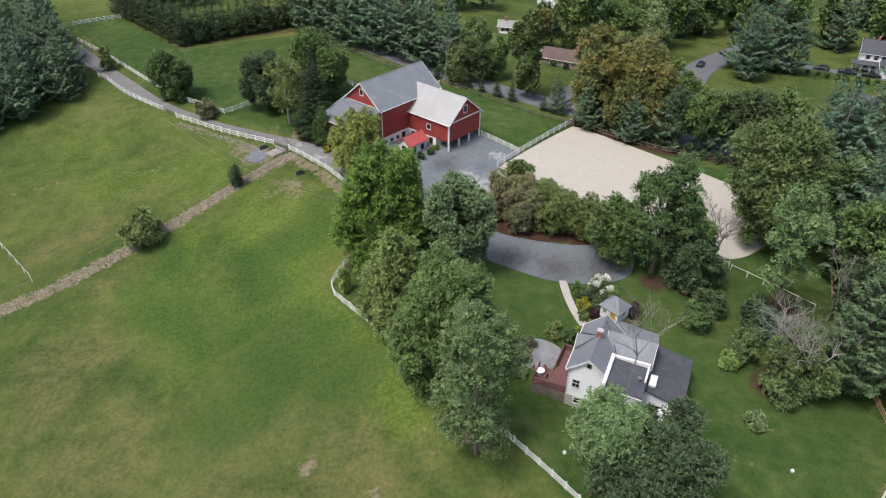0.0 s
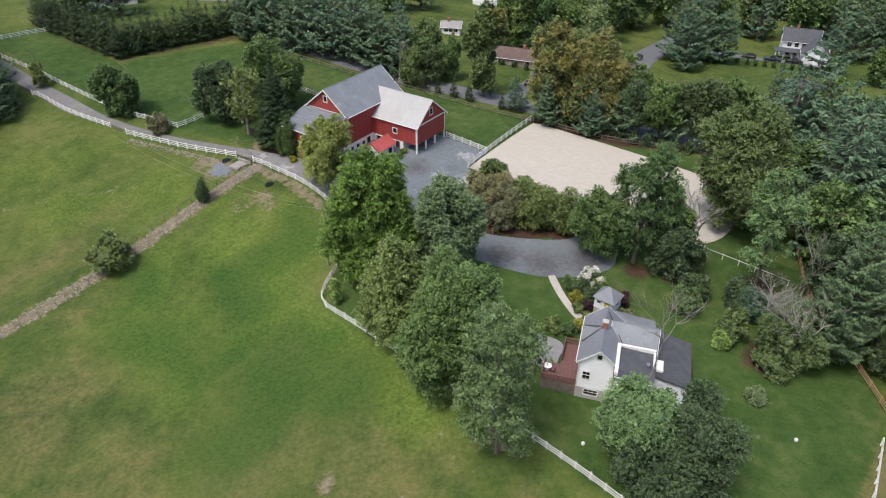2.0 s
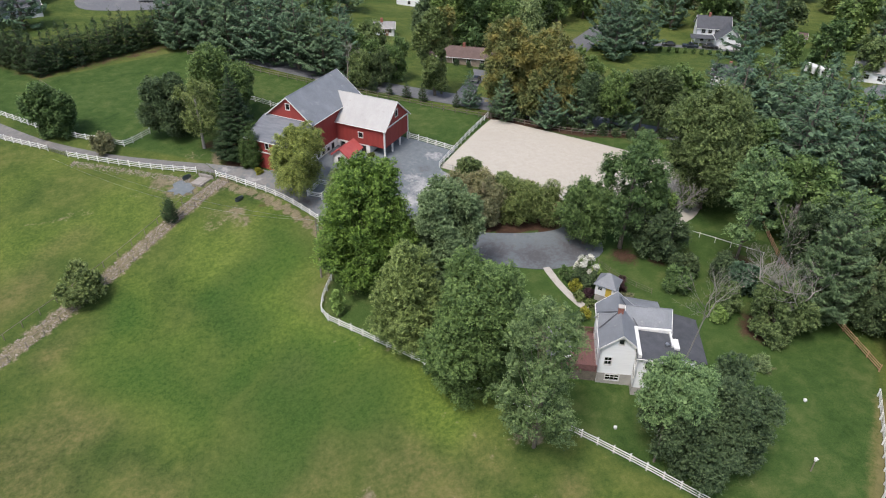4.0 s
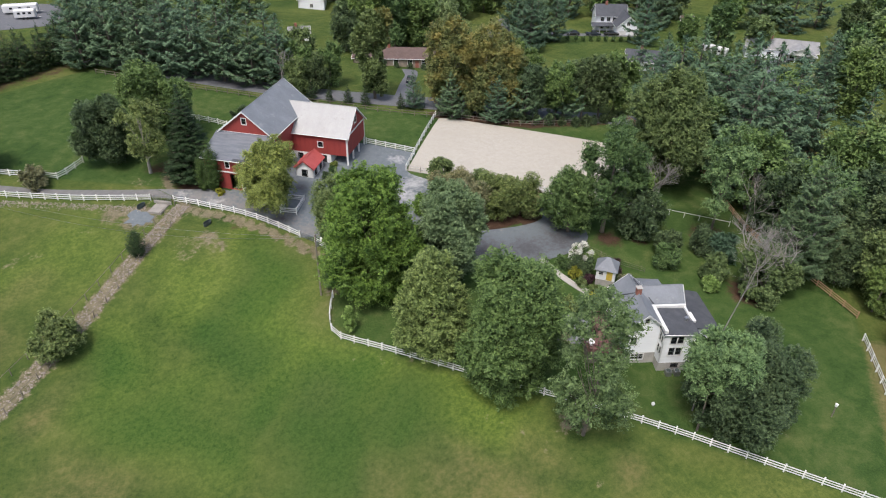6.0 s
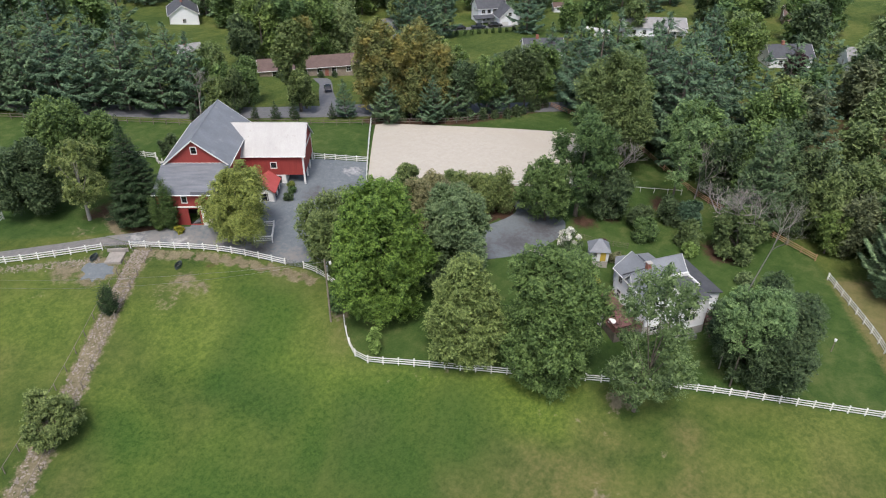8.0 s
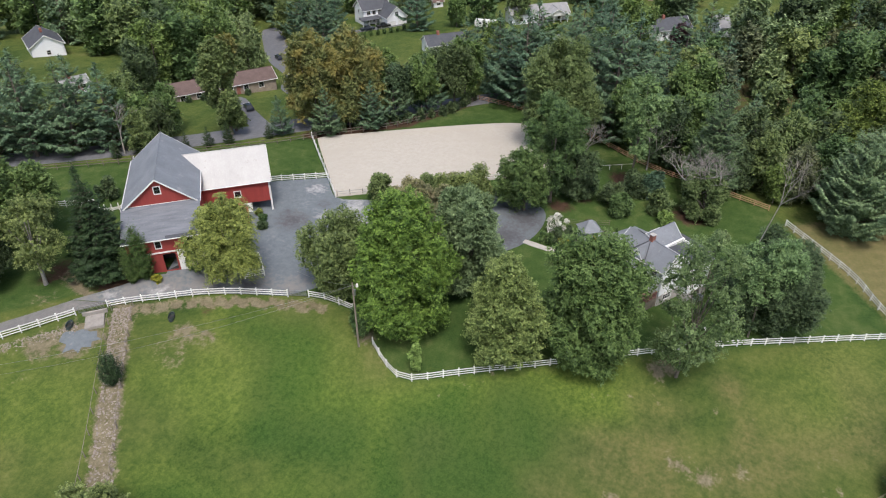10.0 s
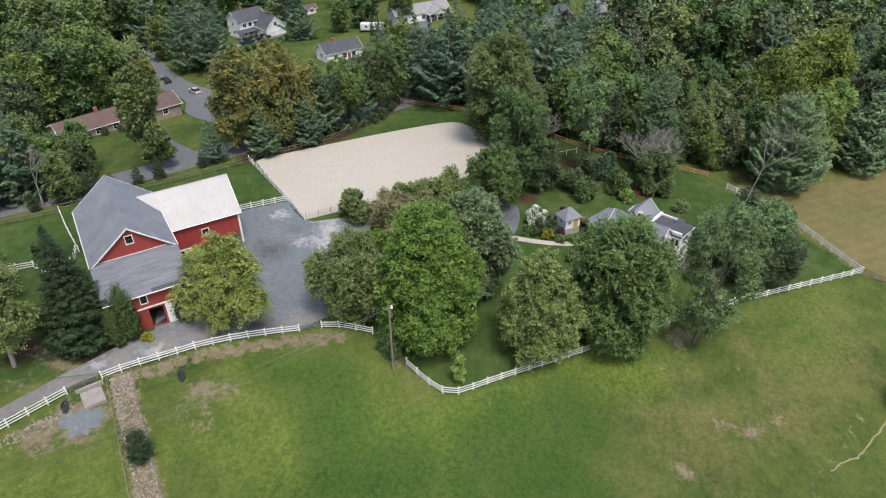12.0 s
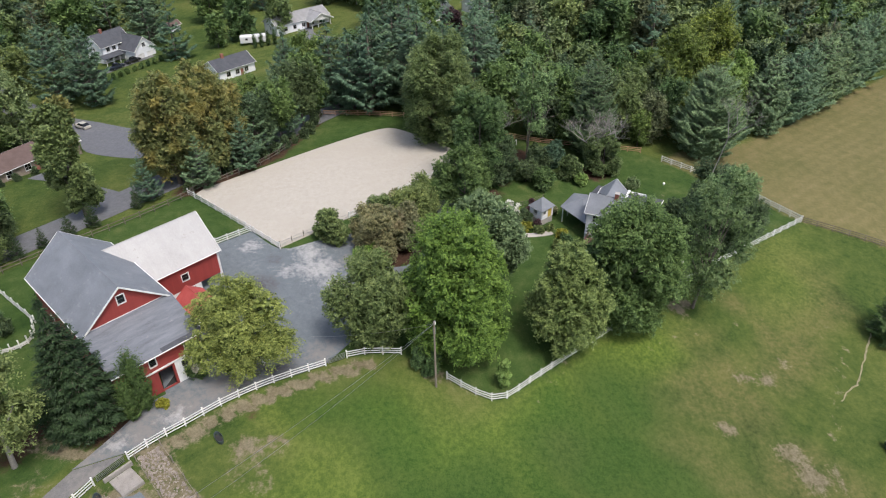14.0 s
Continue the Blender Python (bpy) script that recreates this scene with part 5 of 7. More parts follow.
def fence(line, label, post, rail, heights, spacing=2.35, curve=True, name="fence", group=""):
    pts = smooth_line(line, 0.5) if curve else [tuple(a) for seg in zip(line, line[1:]) for a in [(seg[0][0] + (seg[1][0] - seg[0][0]) * i / 40, seg[0][1] + (seg[1][1] - seg[0][1]) * i / 40) for i in range(40)]] + [line[-1]]
    d = np.cumsum([0] + [math.dist(a, b) for a, b in zip(pts, pts[1:])])
    n = max(1, round(d[-1] / spacing))
    s = np.linspace(0, d[-1], n + 1)
    xs, ys = np.interp(s, d, [p[0] for p in pts]), np.interp(s, d, [p[1] for p in pts])
    x0, y0 = xs[0], ys[0]
    base = Vector((x0, y0, ground(x0, y0)))
    f = thing(name, Matrix.Translation(base), label, "fence", group)
    feet = [Vector((x, y, ground(x, y))) - base for x, y in zip(xs, ys)]
    rng = random.Random(int(abs(x0 * 13 + y0 * 7)))
    for i, p in enumerate(feet):
        q = feet[min(i + 1, n)] - feet[max(i - 1, 0)]
        lean = pose(0, 0, 0, rng.uniform(-1.2, 1.2), rng.uniform(-1.2, 1.2), math.degrees(math.atan2(q.y, q.x)))
        put("post", post, f, Matrix.Translation(p + Vector((0, 0, rng.uniform(-0.03, 0.02)))) @ lean)
    for a, b in zip(feet, feet[1:]):
        v = b - a
        turn = Matrix.Rotation(math.atan2(v.y, v.x), 4, "Z") @ Matrix.Rotation(-math.atan2(v.z, math.hypot(v.x, v.y)), 4, "Y")
        side_step = turn @ Vector((0, -0.09, 0))
        for h in heights:
            put("rail", rail, f, Matrix.Translation(a + side_step + Vector((0, 0, h + rng.uniform(-0.015, 0.015)))) @ turn @ Matrix.Diagonal((v.length, 1, 1, 1)))
    return f


THREE, TWO = (0.42, 0.82, 1.22), (0.6, 1.2)
LANE_FENCES = "white fences along the lane"
fence([(-88.4, 172.2), (-85.9, 170.6), (-76.6, 161.3), (-65.6, 153.0)], "white three-rail fence above the sloping pasture", WHITE_POST, WHITE_RAIL, THREE, group=LANE_FENCES)
fence([(-61.4, 149.4), (-48.0, 141.4), (-36.3, 135.9)], "white three-rail fence with a stony foot beside the lane", WHITE_POST, WHITE_RAIL, THREE, group=LANE_FENCES)
fence(FENCE_B, "white three-rail fence curving along the barn yard", WHITE_POST, WHITE_RAIL, THREE, group=LANE_FENCES)
fence(FENCE_C, "short white three-rail fence beside the gravel yard", WHITE_POST, WHITE_RAIL, THREE, group=LANE_FENCES)
fence(FENCE_D, "long white three-rail fence round the house lawn", WHITE_POST, WHITE_RAIL, THREE, 2.2)
fence(FENCE_E, "white three-rail fence between lawn and dry meadow", WHITE_POST, WHITE_RAIL, THREE, 2.2)
fence([(-103.8, 196.5), (-92.9, 186.8), (-83, 177), (-74.6, 168.8)], "white three-rail fence north of the lane", WHITE_POST, WHITE_RAIL, THREE)
fence([(-74.6, 168.8), (-68.5, 163.0), (-61.0, 157.0), (-54.1, 152.7), (-50.2, 150.2), (-45.6, 154.8)], "white three-rail paddock fence with a corner at the lane", WHITE_POST, WHITE_RAIL, THREE, curve=False)
fence([(-111, 210), (-103.8, 215.1), (-98, 219)], "white three-rail fence at the far paddock end", WHITE_POST, WHITE_RAIL, THREE)
fence([(-74.6, 168.8), (-66, 176), (-72, 188)], "grey wire paddock divider fence", WIRE_POST, WIRE_RAIL, (1.15,), 3.5)
fence([(29.4, 148.2), (21.2, 138.5), (11.1, 126.3)], "white three-rail fence along the arena's end", WHITE_POST, WHITE_RAIL, THREE)
fence([(8.4, 140.3), (16.1, 132.5)], "white three-rail fence between gravel yard and paddock", WHITE_POST, WHITE_RAIL, THREE)
fence([(-0.9, 168.4), (-5.6, 162.5), (-10.3, 156.1)], "white three-rail fence running up to the barn's corner", WHITE_POST, WHITE_RAIL, THREE)
fence([(-31.5, 174.5), (-24.4, 168.2), (-18.2, 161.8), (-16.3, 159.4)], "white three-rail fence across the paddock behind the barn", WHITE_POST, WHITE_RAIL, THREE)
fence([(-16.3, 159.3), (-16.9, 157.3), (-16.0, 155.6), (-14.4, 154.6), (-12.6, 155.0), (-10.6, 156.3)], "low white board fence curving round a bed", WHITE_POST, WHITE_RAIL, (0.3, 0.5, 0.7), 1.2)
fence([(-38, 203.5), (-20, 185.6), (-13.0, 179.3), (-7.2, 174.0), (-1.2, 168.3)], "weathered brown two-rail fence below the pines", WOOD_POST, WOOD_RAIL, TWO, 2.8)
fence([(-0.6, 169.6), (3.7, 166.4), (10.9, 160.8), (17.6, 155.4), (25.6, 149.8), (29.9, 147.4)], "weathered brown two-rail fence behind the barn", WOOD_POST, WOOD_RAIL, TWO, 2.8)
fence([(29.9, 147.9), (47.5, 136.0), (72.6, 130.3)], "weathered brown rail fence along the hedge", WOOD_POST, WOOD_RAIL, TWO, 2.8)
fence([(72.6, 130.3), (71.6, 114.1), (69.3, 103.1), (64, 92), (59.5, 80), (58.3, 66.1), (57.2, 57.0)], "reddish-brown rail fence at the wood's edge", FRESH_POST, FRESH_RAIL, THREE, 2.8)
fence([(11.7, 126.4), (15.8, 122.7), (22.2, 116.4)], "low grey pipe fence along the arena", WIRE_POST, GATE_RAIL, (0.5, 1.0), 2.4)
fence([(22.2, 116.4), (38.9, 103.0), (47.8, 94.6)], "white two-rail fence along the arena's long side", WHITE_POST, WHITE_RAIL, (0.55, 1.1), 2.6)
fence([(48.1, 94.1), (51.4, 91.0), (57.9, 84.5)], "white single-rail fence below the arena corner", SLIM_POST, SLIM_RAIL, (1.1,), 2.6)
fence([(30.4, 32.0), (27.8, 26.3), (24.7, 18.2), (18, 4), (10, -14)], "weathered brown rail fence across the meadow", WOOD_POST, WOOD_RAIL, THREE, 2.8)
fence([(-30.4, 130.7), (-34.6, 126.5), (-39.5, 121.6), (-52.4, 108.7), (-65.6, 96.5), (-75.6, 88.7), (-93.1, 75.9), (-111, 63.4)], "weathered post and wire fence along the stone ditch", WIRE_POST, WIRE_RAIL, (1.15,), 3.0)
fence([(-32.7, 132.7), (-36.4, 129.0), (-41.8, 123.6), (-52.8, 113.1), (-63.2, 104.1), (-76.0, 93.9), (-93.0, 81.6)], "weathered post and wire fence on the ditch's far bank", WIRE_POST, WIRE_RAIL, (1.15,), 3.0)
fence([(-72.5, 98.2), (-82.8, 107.7), (-96, 119)], "white single-rail fence dividing the lower pasture", SLIM_POST, SLIM_RAIL, (1.1,), 3.0)
fence([(28.5, 89.5), (30.5, 84.5), (33.5, 80.5)], "thin dark wire fence beside the shed", THIN_POST, THIN_RAIL, (0.3, 0.7, 1.1), 2.4)


def field_gate(a, b, label):
    ax, ay = a
    v = Vector((b[0] - ax, b[1] - ay, ground(*b) - ground(*a)))
    g = thing("field_gate", Matrix.Translation((ax, ay, ground(*a))), label, "gate", "field gates")
    turn = Matrix.Rotation(math.atan2(v.y, v.x), 4, "Z") @ Matrix.Rotation(-math.atan2(v.z, math.hypot(v.x, v.y)), 4, "Y")
    for h in (0.3, 0.52, 0.74, 0.96, 1.2):
        put("bar", GATE_RAIL, g, Matrix.Translation((0, 0, h)) @ turn @ Matrix.Diagonal((v.length, 1, 1, 1)))
    for s in (0.03, 0.5, 0.97):
        Shape().tube([v * s + Vector((0, 0, 0.25)), v * s + Vector((0, 0, 1.25))], [0.03, 0.03], 6).part("upright", STEEL, g)


field_gate((-15.2, 113.7), (-13.8, 111.6), "grey steel bar gate between two white fences")
field_gate((-65.3, 152.7), (-61.7, 149.6), "grey steel bar gate in the white lane fence")
field_gate((-36.0, 135.7), (-33.0, 133.8), "grey steel bar gate at the ditch crossing")


def small_pen(x, y, turn):
    """A knee-high white railed pen round a gravel pit."""
    pen = thing("railed_pen", pose(x, y, ground(x, y), 0, 0, turn), "white railed square pen in the gravel yard", "pen")
    w, d = 1.5, 2.4
    for sx, sy in ((-1, -1), (1, -1), (1, 1), (-1, 1)):
        put("post", WHITE_POST, pen, pose(sx * w, sy * d, -0.15))
    put("top_board", Shape().box(-w - 0.1, -d - 0.1, 1.08, w + 0.1, -d + 0.1, 1.13).box(-w - 0.1, d - 0.1, 1.08, w + 0.1, d + 0.1, 1.13).box(-w - 0.1, -d + 0.1, 1.08, -w + 0.1, d - 0.1, 1.13).box(w - 0.1, -d + 0.1, 1.08, w + 0.1, d - 0.1, 1.13).mesh("top_board", WHITE), pen)
    for h in (0.3, 0.65, 0.98):
        for sy in (-1, 1):
            put("rail", WHITE_RAIL, pen, pose(-w, sy * d, h) @ Matrix.Diagonal((2 * w, 1, 1, 1)))
        for sx in (-1, 1):
            put("rail", WHITE_RAIL, pen, pose(sx * w, -d, h, 0, 0, 90) @ Matrix.Diagonal((2 * d, 1, 1, 1)))


small_pen(-13.6, 123.2, -36)


# ---- plants ----
def leaves(name, P, N, size, mat, slim=0.55, seed=0, way=None):
    """Many small three-cornered leaf sprays, each its own island."""
    rng = np.random.default_rng(seed)
    n = len(P)
    N = N / np.linalg.norm(N, axis=1, keepdims=True)
    T = np.cross(N, rng.normal(size=(n, 3))) if way is None else way - N * (way * N).sum(1, keepdims=True)
    T /= np.linalg.norm(T, axis=1, keepdims=True)
    B = np.cross(N, T)
    s = np.asarray(size).reshape(-1, 1) * np.ones((n, 1))
    co = np.stack([P + T * s, P - T * s * 0.55 + B * s * slim, P - T * s * 0.55 - B * s * slim], 1).reshape(-1, 3)
    me = bpy.data.meshes.new(name)
    me.vertices.add(3 * n)
    me.vertices.foreach_set("co", co.astype(np.float32).ravel())
    me.loops.add(3 * n)
    me.loops.foreach_set("vertex_index", np.arange(3 * n, dtype=np.int32))
    me.polygons.add(n)
    me.polygons.foreach_set("loop_start", np.arange(0, 3 * n, 3, dtype=np.int32))
    me.update(calc_edges=True)
    me.materials.append(mat)
    return me


def unit(rng, n):
    d = rng.normal(size=(n, 3))
    return d / np.linalg.norm(d, axis=1, keepdims=True)


def broadleaf(height, radius, base, count, size, seed, lobes=11, lobe=0.42, clump=0.5, gap=0.0, trunk=0.35, mat=None, bark=BARK, pointed=0.0, limbs=True, droop=0.0):
    """Trunk, limbs and a lobed crown; the lobes carry clumps of leaf sprays with dark gaps between them."""
    rng = np.random.default_rng(seed)
    half = (height - base) / 2
    small = min(radius, half)
    clump = min(clump, 0.10 + 0.2 * small)
    lobe = lobe * 0.92
    C, R = [], []
    for k in range(lobes):
        z = -0.88 + 1.66 * (k + rng.random()) / lobes
        w = (1 - abs(z) ** 2.3) ** 0.5 * (1 - pointed * max(0.0, z + 0.4) * 0.62)
        deep = 0.45 if k % 5 == 4 else rng.uniform(0.74, 1.0)
        a, r = k * 2.39996 + rng.normal() * 0.35, w * deep * 0.84
        swell = 1 + 0.34 * noise.noise(Vector((math.cos(a) * 1.3 + seed * 7.7, math.sin(a) * 1.3, z * 1.6)))
        C.append((radius * r * swell * math.cos(a), radius * r * swell * math.sin(a), base + half * (1 + z) * rng.uniform(0.94, 1.05)))
        R.append(small * lobe * rng.choice([0.6, 0.8, 1.0, 1.3]) * rng.uniform(0.9, 1.12) * (0.6 + 0.45 * w))
    C.append((rng.normal() * 0.1 * radius, rng.normal() * 0.1 * radius, height - small * lobe * 0.75))
    R.append(small * lobe * 0.8)
    C, R = np.array(C), np.array(R)
    m = int(90 * (radius * half) / clump**2) + 400
    weight = R**2 / (R**2).sum()
    which = rng.choice(len(R), m, p=weight)
    d = unit(rng, m)
    d[:, 2] = d[:, 2] * 0.95 + 0.14
    q = C[which] + d * (R[which] * rng.uniform(0.78, 1.1, m))[:, None] * np.array([1, 1, 1.15])
    hidden = np.zeros(m, bool)
    for c, r in zip(C, R):
        hidden |= np.linalg.norm(q - c, axis=1) < r * 0.74
    q, d = q[~hidden], d[~hidden]
    f = 1.4 / max(1.0, small * lobe)
    rough = np.array([noise.noise(Vector(v) * f + Vector((seed * 3.1, 0, 0))) for v in q])
    ok = (rough > -0.34 + gap) & (q[:, 2] > base * 0.8) & ((d[:, 2] > -0.35) | (rng.random(len(q)) < 0.45))
    q, d = q[ok], d[ok]
    cell = np.floor(q / (clump * 1.15)).astype(np.int64)
    _, first = np.unique(cell[:, 0] * 1000003 + cell[:, 1] * 1009 + cell[:, 2], return_index=True)
    q, d = q[first], d[first]
    fit = np.array([1, 1, 0]) * radius * 0.97 / np.quantile(np.hypot(q[:, 0], q[:, 1]), 0.96) + np.array([0, 0, 1])
    q, C = q * fit, C * fit
    # every clump is a spray: a short twig that reaches out, bends down and narrows to its tip
    n = len(q)
    per = max(6, int(count * 1.3 / n))
    size = size * 0.78
    axis = d * np.array([1.0, 1.0, 0.75]) + np.array([0, 0, 0.38 - 0.9 * droop]) + rng.normal(size=(n, 3)) * 0.38
    axis /= np.linalg.norm(axis, axis=1, keepdims=True)
    flank = np.cross(axis, np.array([0, 0, 1.0]) + rng.normal(size=(n, 3)) * 0.25)
    flank /= np.linalg.norm(flank, axis=1, keepdims=True)
    lift = np.cross(flank, axis)
    reach = np.repeat(clump * rng.uniform(0.7, 2.0, n) * 1.3, per)
    along = rng.beta(1.5, 1.25, n * per)
    across = rng.normal(size=n * per) * 0.27 * (1.15 - 0.85 * along)
    above = rng.normal(size=n * per) * 0.10
    bend = (0.30 + 0.9 * droop) * along**2 + 0.35 * np.abs(across)
    axis2, flank2, lift2 = (np.repeat(v, per, 0) for v in (axis, flank, lift))
    P = np.repeat(q, per, 0) + (axis2 * (along - 0.42)[:, None] + flank2 * across[:, None] + lift2 * above[:, None]) * reach[:, None]
    P[:, 2] -= bend * reach
    N = lift2 * 0.9 + axis2 * (0.25 + 0.35 * along)[:, None] + flank2 * np.sign(across)[:, None] * 0.3 + rng.normal(size=(n * per, 3)) * 0.32 + np.array([0, 0, 0.2])
    s = size * rng.uniform(0.6, 1.4, n * per) * (1.15 - 0.35 * along)
    inner = rng.choice(len(R), int(count * 0.26 * (1 - gap)), p=weight)
    PI = C[inner] + unit(rng, len(inner)) * (R[inner] * rng.uniform(0.3, 0.78, len(inner)))[:, None]
    P, N, s = np.concatenate([P, PI]), np.concatenate([N, rng.normal(size=(len(PI), 3)) + np.array([0, 0, 0.6])]), np.concatenate([s, size * rng.uniform(2.0, 3.6, len(PI))])
    crown = leaves("crown", P, N, s, mat, 0.6, seed)
    T = Shape()
    curve = rng.normal(size=2) * 0.02 * height
    stem = [(curve[0] * t * t, curve[1] * t * t, -0.5 + t * (height * 0.72 + 0.5)) for t in (0, 0.06, 0.25, 0.5, 0.75, 1)]
    T.tube(stem, [trunk * k for k in (1.35, 1.0, 0.85, 0.65, 0.4, 0.12)], 7)
    if limbs:
        for c, r in list(zip(C, R))[::2]:
            z0 = base * 0.7 + (c[2] - base * 0.7) * 0.35
            t = np.clip((z0 + 0.5) / (height * 0.72 + 0.5), 0, 1)
            a = Vector((curve[0] * t * t, curve[1] * t * t, z0))
            b = Vector(c)
            mid = a.lerp(b, 0.5) + Vector((0, 0, -0.05 * (b - a).length))
            T.tube([a, mid, b], [trunk * 0.36, trunk * 0.22, trunk * 0.06], 4, False)
    return T.mesh("trunk", bark, True), crown


def conifer(height, radius, base, seed, mat, droop=0.0, whorl=0.75, arms=6, spray=13, size=0.34, power=0.9, tuft=0.55, trunk=0.3, ragged=0.3, slim=0.3):
    """A straight stem with whorls of branches, each a row of needle tufts."""
    rng = np.random.default_rng(seed)
    T, P, N, S, W = Shape(), [], [], [], []
    T.tube([(0, 0, -0.5), (0, 0, 0.4), (0, 0, height * 0.5), (0, 0, height * 0.98)], [trunk * 1.3, trunk, trunk * 0.65, 0.04], 8)
    z = base
    while z < height - 0.4:
        f = (z - base) / (height - base)
        reach = radius * (1 - f) ** power * (0.55 + 0.45 * min(1, f * 6 + 0.35))
        k = max(3, round(arms * (1 - 0.4 * f)))
        a0 = rng.uniform(0, 6.28)
        for i in range(k):
            a = a0 + 6.283 * i / k + rng.normal() * 0.2
            L = max(0.35, reach * (1 + rng.normal() * ragged * 0.5))
            rise = ((0.30 - droop) * rng.uniform(0.3, 1.7) + 0.12 * f) * L
            d = np.array([math.cos(a), math.sin(a), 0])
            zz = z + rng.normal() * 0.32 * whorl
            tip = np.array([d[0] * L, d[1] * L, zz + rise])
            if L > 1.2:
                T.tube([(0, 0, zz), tuple(tip * 0.5 + np.array([0, 0, zz * 0.5 - 0.08 * L])), tuple(tip)], [trunk * 0.18 * (1 - f) + 0.02, trunk * 0.1 + 0.01, 0.01], 3, False)
            n = max(8, int(spray * L * L * 0.42))
            m = max(3, int(2.0 * L))
            tk = rng.uniform(0.05, 1.0, m) ** 0.6 * 0.88 + 0.12
            lk = rng.normal(size=m) * 0.22 * L * (1.25 - tk)
            which = rng.integers(0, m, n)
            t = tk[which] + rng.normal(size=n) * 0.26 / max(L, 1.0)
            lat = lk[which] + rng.normal(size=n) * (0.12 + 0.035 * L)
            tuft_lift = (rng.normal(size=m) * 0.14 * tuft)[which] + rng.normal(size=n) * 0.06 * tuft
            side_way = np.array([-d[1], d[0], 0])
            p = np.outer(t * L, d) + np.outer(lat, side_way)
            p[:, 2] += zz + rise * t * t - 0.08 * L * np.sin(3.14 * t) + tuft_lift - 0.12 * np.abs(lat)
            P.append(p)
            N.append(np.array([0, 0, 1.0]) + d * 0.3 + np.outer(lat - lk[which], side_way) * 1.2 + rng.normal(size=(n, 3)) * 0.25)
            W.append(d + np.array([0, 0, 0.25]) + np.outer(np.sign(lat) * 0.5, side_way) + rng.normal(size=(n, 3)) * 0.35)
            S.append(size * rng.uniform(0.6, 1.3, n))
        z += whorl * rng.uniform(0.8, 1.2) * (1 - 0.35 * f)
    c = rng.normal(size=(40, 3)) * np.array([0.2, 0.2, 0.5]) + np.array([0, 0, height - 0.3])
    P.append(c), N.append(rng.normal(size=(40, 3))), S.append(np.full(40, size * 0.8)), W.append(rng.normal(size=(40, 3)) * 0.3 + np.array([0, 0, 1.0]))
    return T.mesh("trunk", BARK, True), leaves("crown", np.concatenate(P), np.concatenate(N), np.concatenate(S), mat, slim, seed, np.concatenate(W))


def dead_tree(height, seed, spread=0.5, trunk=0.28, depth=5, mat=DEAD_WOOD, bole=0.36):
    rng = random.Random(seed)
    T = Shape()

    def grow(p, d, length, r, level):
        mid = p + d * length * 0.5 + Vector((rng.uniform(-1, 1), rng.uniform(-1, 1), 0)) * length * 0.06
        end = p + d * length
        T.tube([p, mid, end], [r, r * 0.8, r * 0.62], 5 if level > 2 else 3, False)
        if level == 0:
            return
        for _ in range((4 if level == depth and bole < 0.3 else 3) if level > 1 else 3):
            nd = (d + Vector((rng.uniform(-1, 1), rng.uniform(-1, 1), rng.uniform(-0.25, 0.75))) * spread * 1.5).normalized()
            grow(end if rng.random() < 0.6 else p.lerp(end, rng.uniform(0.5, 0.95)), nd, length * rng.uniform(0.55, 0.8) * (0.2 if level == depth and bole > 0.5 else 1.0), r * 0.58, level - 1)

    grow(Vector((0, 0, -0.4)), Vector((rng.uniform(-0.1, 0.1), rng.uniform(-0.1, 0.1), 1)).normalized(), height * bole, trunk, depth)
    return T.mesh("trunk", mat, True), None


def plant(kind, x, y, meshes, label, category="tree", scale=1.0, turn=None, group="", high=1.0, sink=0.0, deep=1.0, lean=0.0):
    rng = random.Random(int(x * 131 + y * 17))
    turn = rng.uniform(0, 360) if turn is None else turn
    t = thing(kind, pose(x, y, ground(x, y) - sink, rng.uniform(-2, 2), rng.uniform(-2, 2), 0) @ Matrix.Rotation(math.radians(lean), 4, "X") @ Matrix.Rotation(math.radians(turn), 4, "Z") @ Matrix.Diagonal((scale, scale * deep, scale * high, 1)), label, category, group)
    trunk, crown = meshes
    if trunk:
        put("trunk", trunk, t)
    if crown:
        put("crown", crown, t)
    return t


L_BRIGHT = leaf_material("bright_maple_leaves", (0.038, 0.092, 0.018), (0.172, 0.285, 0.058))
L_GREEN = leaf_material("green_leaves", (0.036, 0.076, 0.025), (0.138, 0.220, 0.074))
L_DARK = leaf_material("dark_green_leaves", (0.032, 0.060, 0.026), (0.116, 0.168, 0.072))
L_OLIVE = leaf_material("olive_leaves", (0.058, 0.096, 0.030), (0.205, 0.268, 0.092))
L_SILVER = leaf_material("silvery_green_leaves", (0.076, 0.124, 0.048), (0.238, 0.320, 0.136))
L_LOCUST = leaf_material("blue_green_feathery_leaves", (0.054, 0.098, 0.036), (0.172, 0.252, 0.098))
L_WILLOW = leaf_material("yellow_green_willow_leaves", (0.074, 0.112, 0.024), (0.275, 0.330, 0.088))
L_WILLOW_GREY = leaf_material("grey_yellow_ash_leaves", (0.066, 0.104, 0.034), (0.195, 0.258, 0.096))
L_SUNNY = leaf_material("sunny_yellow_green_leaves", (0.058, 0.094, 0.020), (0.205, 0.270, 0.060))
L_SAGE = leaf_material("sage_green_leaves", (0.066, 0.108, 0.030), (0.240, 0.318, 0.100))
L_MOSS = leaf_material("moss_green_leaves", (0.046, 0.092, 0.025), (0.174, 0.260, 0.077))
L_WOOD = leaf_material("dull_woodland_leaves", (0.058, 0.078, 0.036), (0.190, 0.222, 0.105))
L_CATALPA = leaf_material("fresh_catalpa_leaves", (0.054, 0.110, 0.045), (0.172, 0.276, 0.115))
